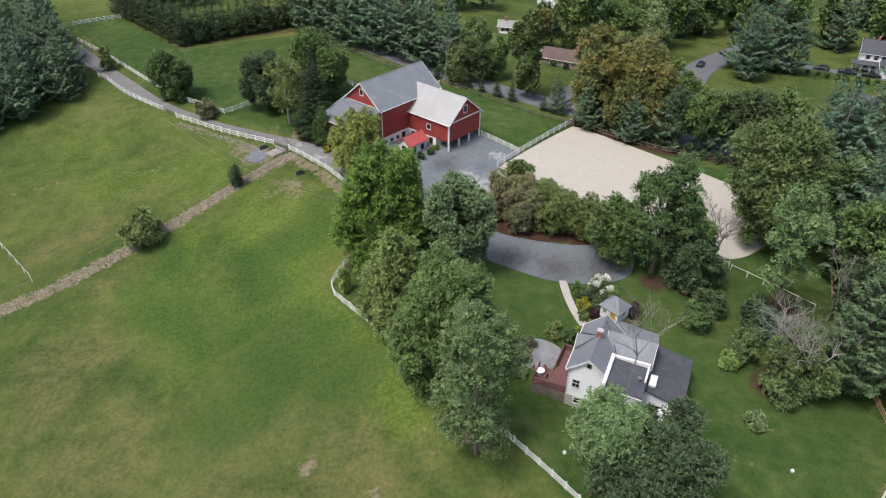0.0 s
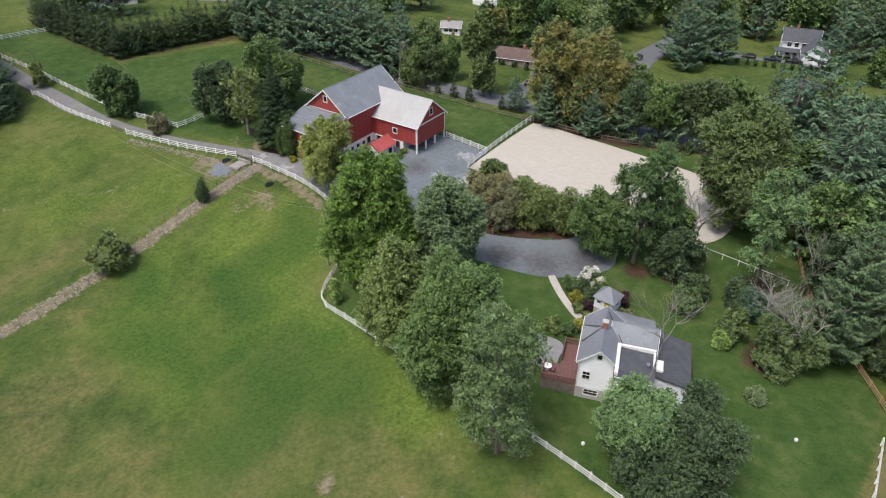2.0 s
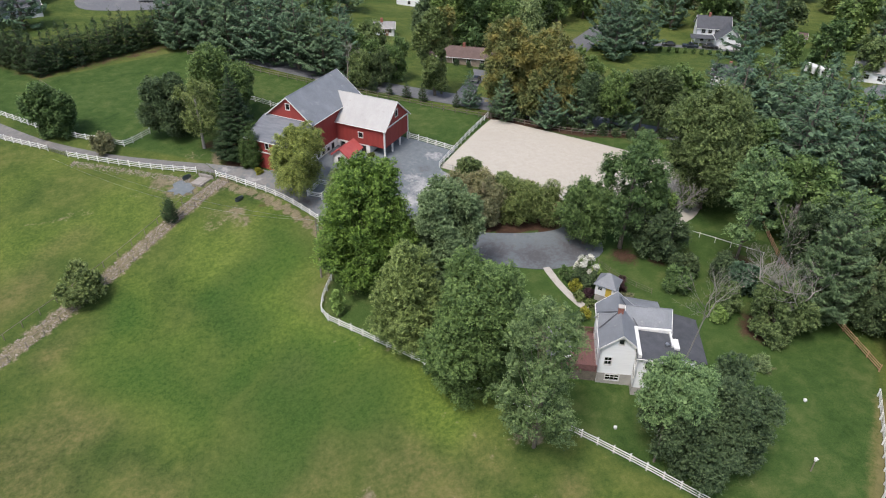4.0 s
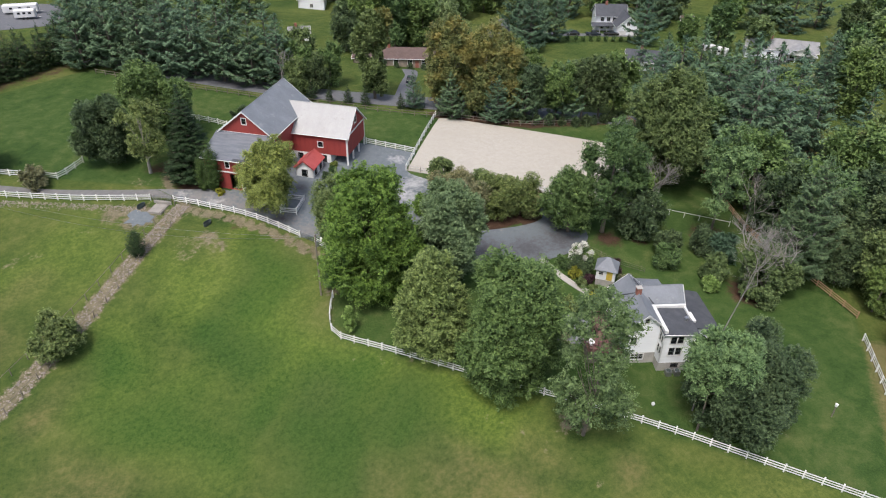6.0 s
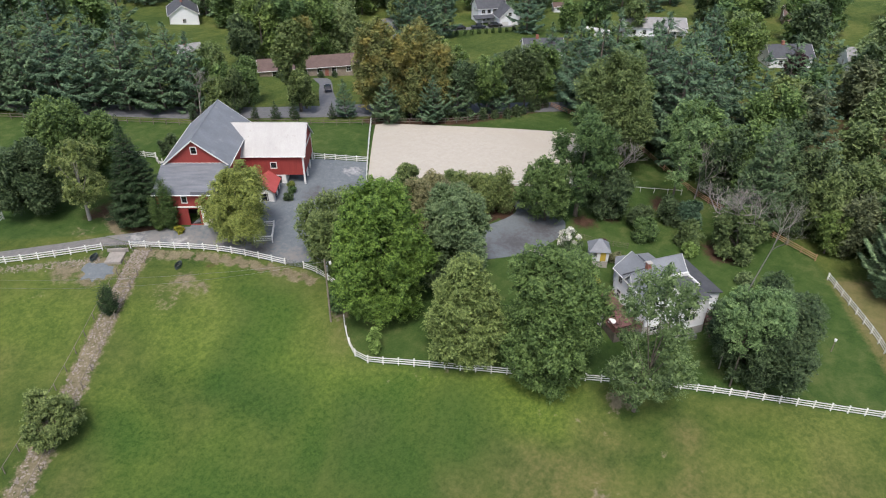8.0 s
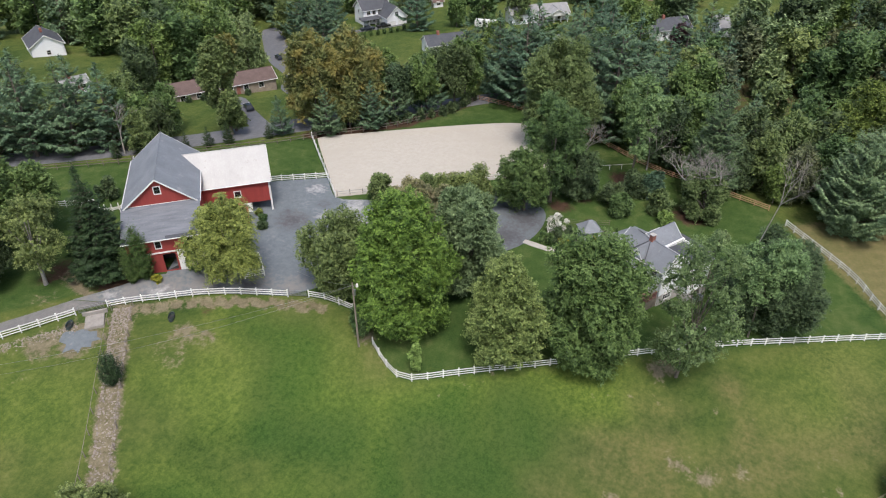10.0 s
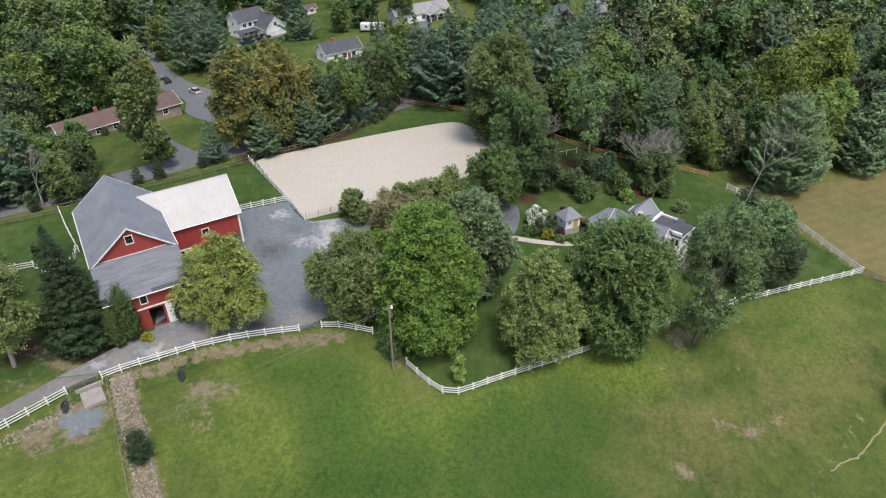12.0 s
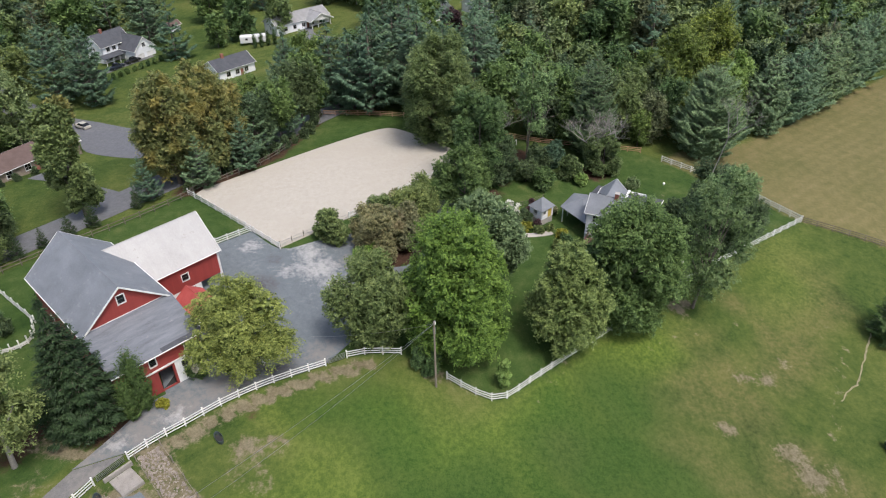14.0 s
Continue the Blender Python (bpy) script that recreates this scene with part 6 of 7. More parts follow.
L_PALE = leaf_material("fresh_pale_green_leaves", (0.056, 0.116, 0.050), (0.178, 0.290, 0.124))
L_YELLOW = leaf_material("turning_yellow_leaves", (0.072, 0.096, 0.029), (0.238, 0.264, 0.092), (0.325, 0.266, 0.076), turned=0.47)
L_LIME = leaf_material("pale_lime_leaves", (0.100, 0.172, 0.034), (0.285, 0.405, 0.108))
L_RUSSET = leaf_material("russet_shrub_leaves", (0.090, 0.104, 0.048), (0.255, 0.262, 0.135), (0.235, 0.200, 0.122), turned=0.52)
L_PURPLE = leaf_material("purple_leaves", (0.035, 0.020, 0.022), (0.095, 0.052, 0.055))
N_PINE = leaf_material("blue_green_pine_needles", (0.034, 0.072, 0.040), (0.150, 0.242, 0.130), grain=0.2)
N_PALE = leaf_material("pale_pine_needles", (0.060, 0.112, 0.056), (0.220, 0.330, 0.168), grain=0.2)
N_SPRUCE = leaf_material("dark_spruce_needles", (0.014, 0.032, 0.012), (0.056, 0.094, 0.034), grain=0.2)
N_MID = leaf_material("grey_green_pine_needles", (0.036, 0.074, 0.036), (0.144, 0.224, 0.108), grain=0.2)
N_CEDAR = leaf_material("green_cedar_sprays", (0.028, 0.060, 0.018), (0.085, 0.140, 0.040), grain=0.2)
FLOWER = leaf_material("white_hydrangea_heads", (0.50, 0.50, 0.40), (0.80, 0.80, 0.70))
GOLD = leaf_material("golden_shrub_leaves", (0.14, 0.15, 0.018), (0.36, 0.36, 0.050))

# single trees round the house, the barn and the lane
plant("maple_tree", -9.5, 96.3, broadleaf(21.8, 7.8, 0.2, 60000, 0.22, 11, 84, 0.27, mat=L_BRIGHT, trunk=0.45, clump=0.8, pointed=0.42), "tall bright green maple behind the lawn fence")
plant("maple_tree", 2.0, 92.6, broadleaf(18.0, 5.8, 0.4, 38000, 0.24, 12, 44, 0.30, mat=L_SILVER, trunk=0.35), "silvery green maple beside the drive")
plant("maple_tree", -6.8, 81.1, broadleaf(18.2, 5.6, 0.2, 34000, 0.22, 13, 60, 0.29, mat=L_SAGE, trunk=0.35, pointed=0.65, clump=0.7), "green rounded tree close to the lawn fence")
plant("maple_tree", 0.2, 71.2, broadleaf(20.2, 7.8, 0.2, 52000, 0.22, 14, 80, 0.27, mat=L_MOSS, trunk=0.4, pointed=0.4, clump=0.75), "full green tree overhanging the lawn fence")
plant("locust_tree", 4.2, 59.0, broadleaf(25.0, 5.8, 2.6, 15000, 0.18, 15, 30, 0.30, mat=L_LOCUST, trunk=0.26, gap=0.52, clump=0.8), "feathery blue-green locust leaning over the fence", lean=4)
plant("maple_tree", 22.6, 51.2, broadleaf(14.0, 7.8, 0.2, 44000, 0.20, 16, 50, 0.28, mat=L_DARK, trunk=0.35), "dense dark green round tree on the lawn")
plant("locust_tree", 17.6, 52.2, broadleaf(16.4, 4.8, 7.4, 14000, 0.18, 17, 16, 0.38, mat=L_PALE, trunk=0.16, clump=0.75), "pale green locust above a dark round tree")
plant("willow_tree", -17.4, 124.0, broadleaf(13.4, 5.6, 2.4, 38000, 0.15, 18, 20, 0.40, pointed=0.2, gap=0.34, droop=0.42, mat=L_WILLOW, trunk=0.35, clump=0.85), "yellow-green willow in front of the barn", turn=10, deep=1.22)
plant("maple_tree", -9.2, 107.6, broadleaf(12.9, 6.2, 0.3, 22000, 0.21, 19, 30, 0.46, mat=L_OLIVE, trunk=0.25, gap=0.20), "olive green tree at the gravel's edge")
plant("young_tree", -15.8, 89.9, broadleaf(5.0, 0.9, 0.3, 3000, 0.18, 20, 12, 0.45, mat=L_LIME, trunk=0.09, pointed=0.4), "slender young lime-green tree inside the fence")
plant("spruce_tree", -27.3, 140.2, conifer(19.0, 5.1, 0.3, 21, N_SPRUCE, 0.36, 0.42, 11, 30, 0.24, 0.92, 0.8, ragged=0.28), "dark drooping spruce beside the barn")
arb = conifer(9.0, 1.4, 0.1, 22, N_CEDAR, -0.7, 0.24, 10, 60, 0.19, 0.42, 0.8, 0.12, 0.25)
plant("arborvitae", -24.9, 134.6, arb, "columnar green arborvitae at the barn corner", "evergreen", 1.05)
plant("arborvitae", -26.6, 135.3, arb, "short columnar arborvitae at the barn corner", "evergreen", 0.72)
plant("maple_tree", -29.5, 160.5, broadleaf(14.5, 8.0, 0.5, 32000, 0.28, 23, 42, 0.32, mat=L_GREEN, trunk=0.4), "broad green tree behind the barn")
plant("maple_tree", -40.5, 153.2, broadleaf(12.5, 5.6, 0.3, 22000, 0.26, 24, 32, 0.34, mat=L_DARK, trunk=0.3), "dark green tree in the paddock corner")
plant("ash_tree", -34.6, 145.6, broadleaf(16.0, 4.6, 3.6, 7000, 0.2, 25, 16, 0.36, mat=L_WILLOW_GREY, trunk=0.34, gap=0.28, bark=DEAD_WOOD, clump=0.9), "thin-leaved ash with a pale leaning trunk", lean=5)
plant("maple_tree", -63.9, 159.2, broadleaf(10.8, 5.0, 0.4, 22000, 0.27, 26, 30, 0.36, mat=L_GREEN, trunk=0.3), "rounded green tree beside the lane")
plant("shrub", -54.6, 149.2, broadleaf(3.8, 2.5, 0.1, 4200, 0.22, 27, 14, 0.4, mat=L_RUSSET, trunk=0.12), "rounded olive-brown shrub beside the lane", "shrub")
plant("shrub", -41.0, 121.6, conifer(4.9, 1.4, 0.05, 28, N_SPRUCE, -0.5, 0.22, 9, 50, 0.2, 0.5, 0.7, 0.08, 0.2), "small dark evergreen bush on the ditch bank", "shrub")
plant("shrub", -54.4, 107.0, broadleaf(5.4, 4.0, 0.1, 9000, 0.2, 29, 18, 0.36, mat=L_OLIVE, trunk=0.12, gap=0.12), "large loose olive bush on the stone ditch", "shrub")
plant("shrub", 15.2, 118.4, broadleaf(5.6, 3.4, 0.2, 6500, 0.26, 30, 12, 0.48, mat=L_OLIVE, trunk=0.12), "rounded bush beside the arena", "shrub")
plant("oak_tree", 28.6, 95.6, broadleaf(13.0, 5.4, 1.0, 17000, 0.22, 31, 20, 0.32, mat=L_GREEN, trunk=0.3, gap=0.18, clump=0.8), "dark green oak with broken crown beside the drive")
plant("oak_tree", 34.4, 93.0, broadleaf(19.8, 5.7, 4.0, 19000, 0.22, 131, 14, 0.36, mat=L_GREEN, trunk=0.42, gap=0.22, clump=0.8), "tall dark green oak with gaps between its limbs")
plant("oak_tree", 39.8, 90.2, broadleaf(10.0, 5.2, 0.3, 16000, 0.22, 32, 18, 0.34, mat=L_DARK, trunk=0.3, gap=0.16, clump=0.75), "low dark green oak beside the arena")
plant("maple_tree", 40.0, 91.8, broadleaf(13.5, 2.6, 6.0, 2800, 0.28, 33, 6, 0.5, mat=L_LIME, trunk=0.2, gap=0.1), "sparse lime-green tree with bare limbs")
plant("maple_tree", 56.0, 101.2, broadleaf(24.4, 8.6, 1.0, 46000, 0.25, 134, 40, 0.30, mat=L_OLIVE, trunk=0.5, clump=0.8, pointed=0.2), "very tall green maple at the arena corner")
plant("dead_tree", 43.5, 91.5, dead_tree(16.5, 34, 0.45, 0.3), "bare dead tree near the arena corner")
plant("catalpa_tree", 50.6, 82.7, broadleaf(23.2, 4.1, 6.5, 6600, 0.24, 35, 16, 0.34, mat=L_CATALPA, trunk=0.26, gap=0.42, clump=0.95), "pale green large-leaved tree with open tufts")
plant("pine_tree", 55.2, 68.9, conifer(23.0, 4.9, 1.2, 36, N_MID, -0.10, 0.62, 11, 27, 0.26, 0.7, 1.1, ragged=0.5, slim=0.34), "tall pale blue-green pine at the lawn's edge")
plant("woodland_tree", 78.4, 45.6, broadleaf(22.0, 7.4, 1.0, 20000, 0.28, 137, 40, 0.3, mat=L_SUNNY, trunk=0.35, clump=0.9), "bright yellow-green round tree at the wood's clearing")
plant("woodland_tree", 73.6, 34.4, broadleaf(19.0, 5.4, 0.5, 15000, 0.26, 138, 30, 0.32, mat=L_LIME, trunk=0.3, clump=0.9, pointed=0.3), "tall pale lime tree between pines beside the meadow")
plant("woodland_tree", 94.0, 36.0, broadleaf(23.0, 9.0, 1.0, 16000, 0.34, 139, 40, 0.3, mat=L_SUNNY, trunk=0.35, clump=1.0), "large olive-yellow tree above the wood")
plant("pine_tree", 58.6, 42.6, conifer(20.0, 7.0, 0.4, 136, N_PALE, -0.10, 0.62, 13, 24, 0.27, 0.5, 1.2, ragged=0.45, slim=0.34), "broad pale blue-green pine beside the meadow")
plant("dead_tree", 48.0, 68.8, dead_tree(29.0, 37, 0.85, 0.30, 6, bole=0.21), "silver-grey bare tree above dark shrubs")
plant("maple_tree", 46.6, 67.0, broadleaf(8.8, 4.8, 0.2, 16000, 0.24, 38, 26, 0.36, mat=L_OLIVE, trunk=0.25, gap=0.1), "olive shrubby tree below a grey bare one")
plant("dead_tree", 19.4, 54.9, dead_tree(32.8, 40, 0.5, 0.12, 5, bole=0.66), "thin pale dead tree rising beside the house")
plant("dark_conifer", 2.5, 28.0, conifer(9.0, 3.6, 0.3, 142, N_CEDAR, 0.2, 0.5, 9, 26, 0.26, 0.6, 0.9, ragged=0.5), "ragged dark green conifer on the meadow's edge", "evergreen")
plant("shrub", -19.6, 37.4, broadleaf(1.8, 1.4, 0.0, 2500, 0.16, 143, 9, 0.45, mat=L_DARK, trunk=0.05), "small dark bush in the pasture", "shrub")
plant("shrub", 40.6, 62.2, broadleaf(2.2, 1.5, 0.0, 1600, 0.2, 41, 7, 0.5, mat=L_SILVER, trunk=0.05), "low silvery shrub in the lawn", "shrub")
for k, (x, y, h, r, mt, lb) in enumerate(((38.2, 80.2, 4.4, 2.2, L_GREEN, "pointed green shrub on the lawn"), (40.5, 83.5, 4.0, 2.6, L_DARK, "dark green shrub on the lawn"), (42.5, 74.0, 4.6, 2.7, L_OLIVE, "olive shrub on the lawn"), (40.6, 72.4, 2.2, 1.3, L_LIME, "small lime-green shrub on the lawn"), (48.5, 77, 5.5, 2.6, N_PINE, "blue-green young conifer beside the wood"), (47.0, 80.5, 5.0, 2.8, L_DARK, "dark shrub below the wood"))):
    plant("shrub", x, y, broadleaf(h, r, 0.1, 4200, 0.26, 50 + k, 10, 0.48, mat=mt, trunk=0.1), lb, "shrub")
# the shrub island inside the drive loop
for k, (x, y, h, r) in enumerate(((10.8, 109.6, 6.6, 3.7), (15.0, 107.4, 6.0, 3.8), (19.2, 105.2, 6.8, 4.0), (23.6, 103.8, 6.0, 3.6), (14.6, 111.6, 5.4, 3.0), (19.6, 109.0, 5.4, 3.2), (13.4, 104.6, 4.6, 2.6), (22.0, 107.4, 4.6, 2.6), (25.4, 102.6, 4.2, 2.2))):
    plant("shrub", x, y, broadleaf(h * 1.2, r, 0.3, 11000, 0.18, 60 + k, 18, 0.40, mat=(L_RUSSET, L_RUSSET, L_OLIVE, L_OLIVE, L_RUSSET, L_OLIVE, L_RUSSET, L_RUSSET, L_RUSSET)[k], trunk=0.14, gap=0.06), "russet-green shrub in a mulched island", "shrub", group="shrubs in the drive island")
# garden bed round the shed and patio
for k, (x, y, h, r, mt, lb) in enumerate(((23.2, 86.4, 2.6, 1.6, L_DARK, "dark evergreen garden shrub"), (22.0, 84.6, 1.6, 1.1, GOLD, "golden yellow low garden shrub"), (21.6, 82.4, 1.3, 1.0, L_OLIVE, "low olive garden shrub"), (23.4, 82.6, 1.5, 1.0, L_PURPLE, "purple-leaved shrub in the garden bed"), (22.6, 80.4, 1.2, 0.9, L_OLIVE, "olive low shrub beside the path"), (21.6, 87.8, 1.8, 1.4, L_GREEN, "green shrub beside the path"), (26.4, 86.8, 2.4, 1.3, L_LIME, "lime-green upright garden shrub beside hydrangea"), (24.4, 84.4, 2.4, 1.4, L_DARK, "dark clipped shrub by the shed"), (28.6, 82.6, 2.0, 1.5, L_PURPLE, "dark brown-leaved shrub by the shed"), (28.4, 79.4, 1.8, 1.4, L_RUSSET, "loose russet shrub behind the house"), (20.6, 78.4, 1.6, 1.0, GOLD, "golden shrub at the deck"), (19.0, 77.6, 1.7, 1.3, L_GREEN, "green shrub at the patio"), (16.4, 79.0, 2.0, 1.6, L_OLIVE, "olive shrub on the patio's edge"), (12.2, 76.2, 1.6, 1.5, L_RUSSET, "brown-leaved shrub on the patio"), (10.9, 71.2, 1.5, 1.2, L_SILVER, "silvery grass clump beside the patio"), (11.4, 73.8, 1.6, 1.2, L_RUSSET, "russet shrub beside the patio"))):
    plant("garden_shrub", x, y, broadleaf(h, r, 0.0, 3000, 0.13, 70 + k, 8, 0.5, mat=mt, trunk=0.05, clump=0.3), lb, "shrub")
hyd = plant("hydrangea", 25.0, 87.2, broadleaf(3.2, 1.7, 0.1, 3000, 0.20, 90, 10, 0.5, mat=L_GREEN, trunk=0.07, clump=0.3), "hydrangea bush covered in white flower heads", "shrub")
put("flower_head", broadleaf(3.5, 1.9, 1.0, 3800, 0.17, 91, 10, 0.5, mat=FLOWER, clump=0.3)[1], hyd, None, "white flower heads")
bh = plant("hydrangea", -18.8, 130.4, broadleaf(2.2, 1.6, 0.1, 2600, 0.20, 92, 9, 0.5, mat=L_GREEN, trunk=0.07, clump=0.3), "hydrangea with pale flowers against the barn", "shrub")
put("flower_head", broadleaf(2.3, 1.6, 0.6, 700, 0.14, 93, 9, 0.5, mat=FLOWER, clump=0.15)[1], bh)
for x, y, r, mt, lb in ((-4.6, 129.6, 0.9, L_DARK, "clipped dark bush at the barn entry"), (-2.6, 131.6, 0.8, L_GREEN, "green bush at the barn entry"), (-1.6, 133.4, 0.7, L_WILLOW, "yellow-green plants at the barn entry"), (-24.4, 132.6, 0.75, GOLD, "low golden shrub at the barn corner"), (-13.6, 159.8, 2.4, L_DARK, "dark grey-green bush in a fenced bed"), (-14.5, 100.6, 2.3, L_GREEN, "loose green bush round a pole's foot")):
    plant("garden_shrub", x, y, broadleaf(r * 1.5, r, 0.0, 1800, 0.16, int(90 + x), 8, 0.5, mat=mt, trunk=0.05, clump=0.3), lb, "shrub")

# stock of repeat trees
PINES = [conifer(18, 4.9, 0.8, 200 + k, N_PINE, 0.02, 1.15, 8, 13.5, 0.46, 0.66, 0.9, ragged=0.6, slim=0.30) for k in range(4)]
SPRUCES = [conifer(9, 2.6, 0.2, 210 + k, N_SPRUCE, 0.1, 0.55, 8, 22, 0.30, 0.7, 0.7, 0.15) for k in range(2)]
ROW_STOCK = [broadleaf(15, 4.8, 3.4, 6500, 0.30, 230 + k, 20, 0.34, mat=(L_DARK, L_MOSS, L_YELLOW)[k], trunk=0.26, clump=0.8, gap=0.12) for k in range(3)]
WOODS_STOCK = [broadleaf(16, 5.2, 0.6, 4600, 0.36, 220 + k, 28, 0.34, mat=(L_GREEN, L_MOSS, L_OLIVE, L_DARK, L_SILVER, L_WOOD)[k], trunk=0.3, clump=0.9, limbs=False) for k in range(6)]
PINES_FAR = [conifer(18, 4.9, 0.8, 200 + k, N_PINE, 0.06, 1.5, 6, 10, 0.66, 0.66, 0.7, ragged=0.7, slim=0.28) for k in range(4)]
WOODS_FAR = [broadleaf(16, 5.4, 0.6, 1700, 0.62, 220 + k, 28, 0.34, mat=(L_GREEN, L_MOSS, L_OLIVE, L_DARK, L_SILVER, L_WOOD)[k], trunk=0.3, clump=1.25, limbs=False) for k in range(6)]
PINES_PALE = [conifer(18, 5.3, 0.5, 206 + k, N_PALE, -0.08, 0.85, 10, 14, 0.40, 0.58, 1.1, ragged=0.45, slim=0.34) for k in range(2)]
CLIPPED = [broadleaf(2.2, 1.1, 0.0, 900, 0.16, 300 + k, 12, 0.42, mat=(L_DARK, L_GREEN)[k], trunk=0.04, clump=0.25, limbs=False) for k in range(2)]
STREET = "trees along the street"
for k, (x, y, h, mt) in enumerate(((20.8, 163.8, 21.0, L_YELLOW),)):
    plant("tall_tree", x, y, broadleaf(h, 4.4, 1.5, 15000, 0.40, 240 + k, 18, 0.46, mat=L_OLIVE, trunk=0.4), "tall narrow olive tree beside the street", group=STREET)
    plant("maple_tree", x + 2, y + 0.8, broadleaf(h, 3.6, 12.0, 5000, 0.40, 245 + k, 9, 0.5, mat=mt, trunk=0.3), "yellowing top of a tall street tree", group=STREET)
plant("maple_tree", 34.4, 151.6, broadleaf(22.4, 6.6, 1.0, 22000, 0.28, 250, 46, 0.30, mat=L_YELLOW, trunk=0.45, gap=0.14, clump=0.8), "tall maple turning yellow beside the street", group=STREET)
plant("maple_tree", 45.0, 147.6, broadleaf(21.6, 6.4, 1.0, 22000, 0.28, 251, 46, 0.30, mat=L_YELLOW, trunk=0.45, gap=0.14, clump=0.8), "large yellowing maple beside the side road", group=STREET)
plant("maple_tree", 39.5, 154.5, broadleaf(19.5, 6.0, 1.0, 15000, 0.28, 253, 36, 0.31, mat=L_OLIVE, trunk=0.4, gap=0.12, clump=0.8), "olive and yellow maple beside the street", group=STREET)
plant("maple_tree", 51.0, 146.5, broadleaf(16.5, 5.6, 1.0, 13000, 0.28, 254, 34, 0.31, mat=L_MOSS, trunk=0.35), "moss green maple beside the side road", group=STREET)
plant("maple_tree", 38.8, 145.0, broadleaf(11.5, 3.4, 1.0, 7000, 0.38, 252, 11, 0.46, mat=L_YELLOW, trunk=0.2), "small yellowing tree at the arena hedge", group=STREET)
for k, (x, y, h, s) in enumerate(((32.5, 145.8, 10.5, 0.62), (41.5, 140.3, 11, 0.62), (27.0, 154.5, 8.5, 0.5), (49.0, 140.0, 14.0, 0.75), (58.0, 137.0, 15, 0.8))):
    plant("pine_tree", x, y, PINES[k % 4], "young blue-green pine beside the street", group=STREET, scale=s)
for k, (x, y, s) in enumerate(((52, 139.5, 0.85), (55.5, 136.5, 0.95), (62.5, 135.5, 0.95), (66.5, 134.0, 1.02), (70, 133.0, 1.05), (46, 143, 0.7), (60, 139.5, 0.8))):
    plant("maple_tree", x, y, ROW_STOCK[(0, 1, 0, 0, 1, 2, 0)[k]], "dark green tree in the row behind the arena", group="tree row behind the arena", scale=s)
for k in range(16):
    x, y = 31 + k * 2.7, 148.6 - 0.62 * k * 2.7 * (1 if k < 7 else 0.92) + (0 if k < 7 else -1.2)
    y = max(y, 131.5)
    plant("hedge_shrub", x, y, CLIPPED[0], "dark clipped hedge shrub behind the arena", "shrub", 0.95 + 0.15 * (k % 3), group="hedge behind the arena")
for k, (x, y) in enumerate(((-1.5, 172.2), (2.2, 169.2), (6.0, 166.8), (9.6, 164.4), (13.2, 161.8), (16.8, 159.4), (24.0, 154.6))):
    plant("small_spruce", x, y + 1.0, SPRUCES[k % 2], "small dark evergreen behind the barn fence", "evergreen", 0.42 + 0.06 * (k % 3), group="evergreens behind the fence")
N_ROW = "tall pines north of the barn"
for k, (x, y, s) in enumerate(((-40, 209, 1.05), (-33, 206, 1.1), (-27, 200, 1.1), (-21, 196, 1.15), (-16, 191, 1.1), (-10, 187, 1.12), (-4, 182, 1.05), (1.5, 177.5, 1.0), (-36, 216, 1.1), (-28, 212, 1.12), (-20, 206, 1.1), (-12, 200, 1.15), (-5, 194, 1.1), (2, 188, 1.0), (-41, 219, 1.1), (-35, 226, 1.1))):
    plant("pine_tree", x, y, PINES[k % 4], "tall blue-green white pine in a row", group=N_ROW, scale=s)
for x, y, k, s in ((5.5, 176, 1, 0.75), (9, 172.5, 3, 0.62), (8.5, 182.5, 2, 0.85), (14, 176, 1, 0.7), (3.5, 170.5, 2, 0.6)):
    plant("maple_tree", x, y, WOODS_STOCK[k], "green tree beside the street behind the barn", scale=s)
plant("dead_tree", 0.5, 173.5, dead_tree(13, 260, 0.55, 0.2, 5), "bare grey tree among pines")
HEDGE = "dark evergreen hedge of the far paddock"
for k in range(17):
    t = k / 9
    if k < 10:
        x, y = -104 + t * 31, 224 - t * 31
    else:
        t = (k - 9) / 8
        x, y = -73 + t * 31, 193.5 + t * 22
    for j in range(2):
        plant("hedge_conifer", x + j * 1.5, y + 1.5 + j * 3.2, SPRUCES[(k + j) % 2], "dark green conifer in a dense hedge", "evergreen", 1.02 + 0.1 * ((k * 7 + j) % 3), group=HEDGE)
W_GROUP = "dark trees west of the lane"
for k, (x, y) in enumerate(((-103.5, 180.5), (-107, 186.5), (-112, 194), (-118, 202), (-124, 192), (-126, 210), (-130, 200))):
    plant("pine_tree", x, y, PINES[k % 4], "dark pine above the sloping pasture", group=W_GROUP, scale=1.05)
for k, (x, y, j, s) in enumerate(((-93, 166.5, 0, 0.8), (-97, 172, 1, 0.95), (-92, 160, 2, 0.8), (-99, 160, 3, 1.0), (-98, 152, 0, 1.0), (-104, 166, 1, 1.05), (-106, 156, 2, 1.05), (-104, 146, 3, 1.0), (-103, 178, 0, 1.0), (-110, 172, 1, 1.1), (-112, 150, 2, 1.1), (-112, 162, 3, 1.1), (-110, 140, 0, 1.05), (-118, 140, 1, 1.1), (-120, 155, 2, 1.1), (-118, 180, 3, 1.1), (-112, 190, 0, 1.0), (-120, 168, 1, 1.1))):
    plant("pine_tree", x, y, PINES[j], "dark pine above the sloping pasture", group=W_GROUP, scale=s)
plant("shrub", -87.5, 176.5, WOODS_STOCK[2], "small roadside tree at the lane's end", "shrub", 0.4)

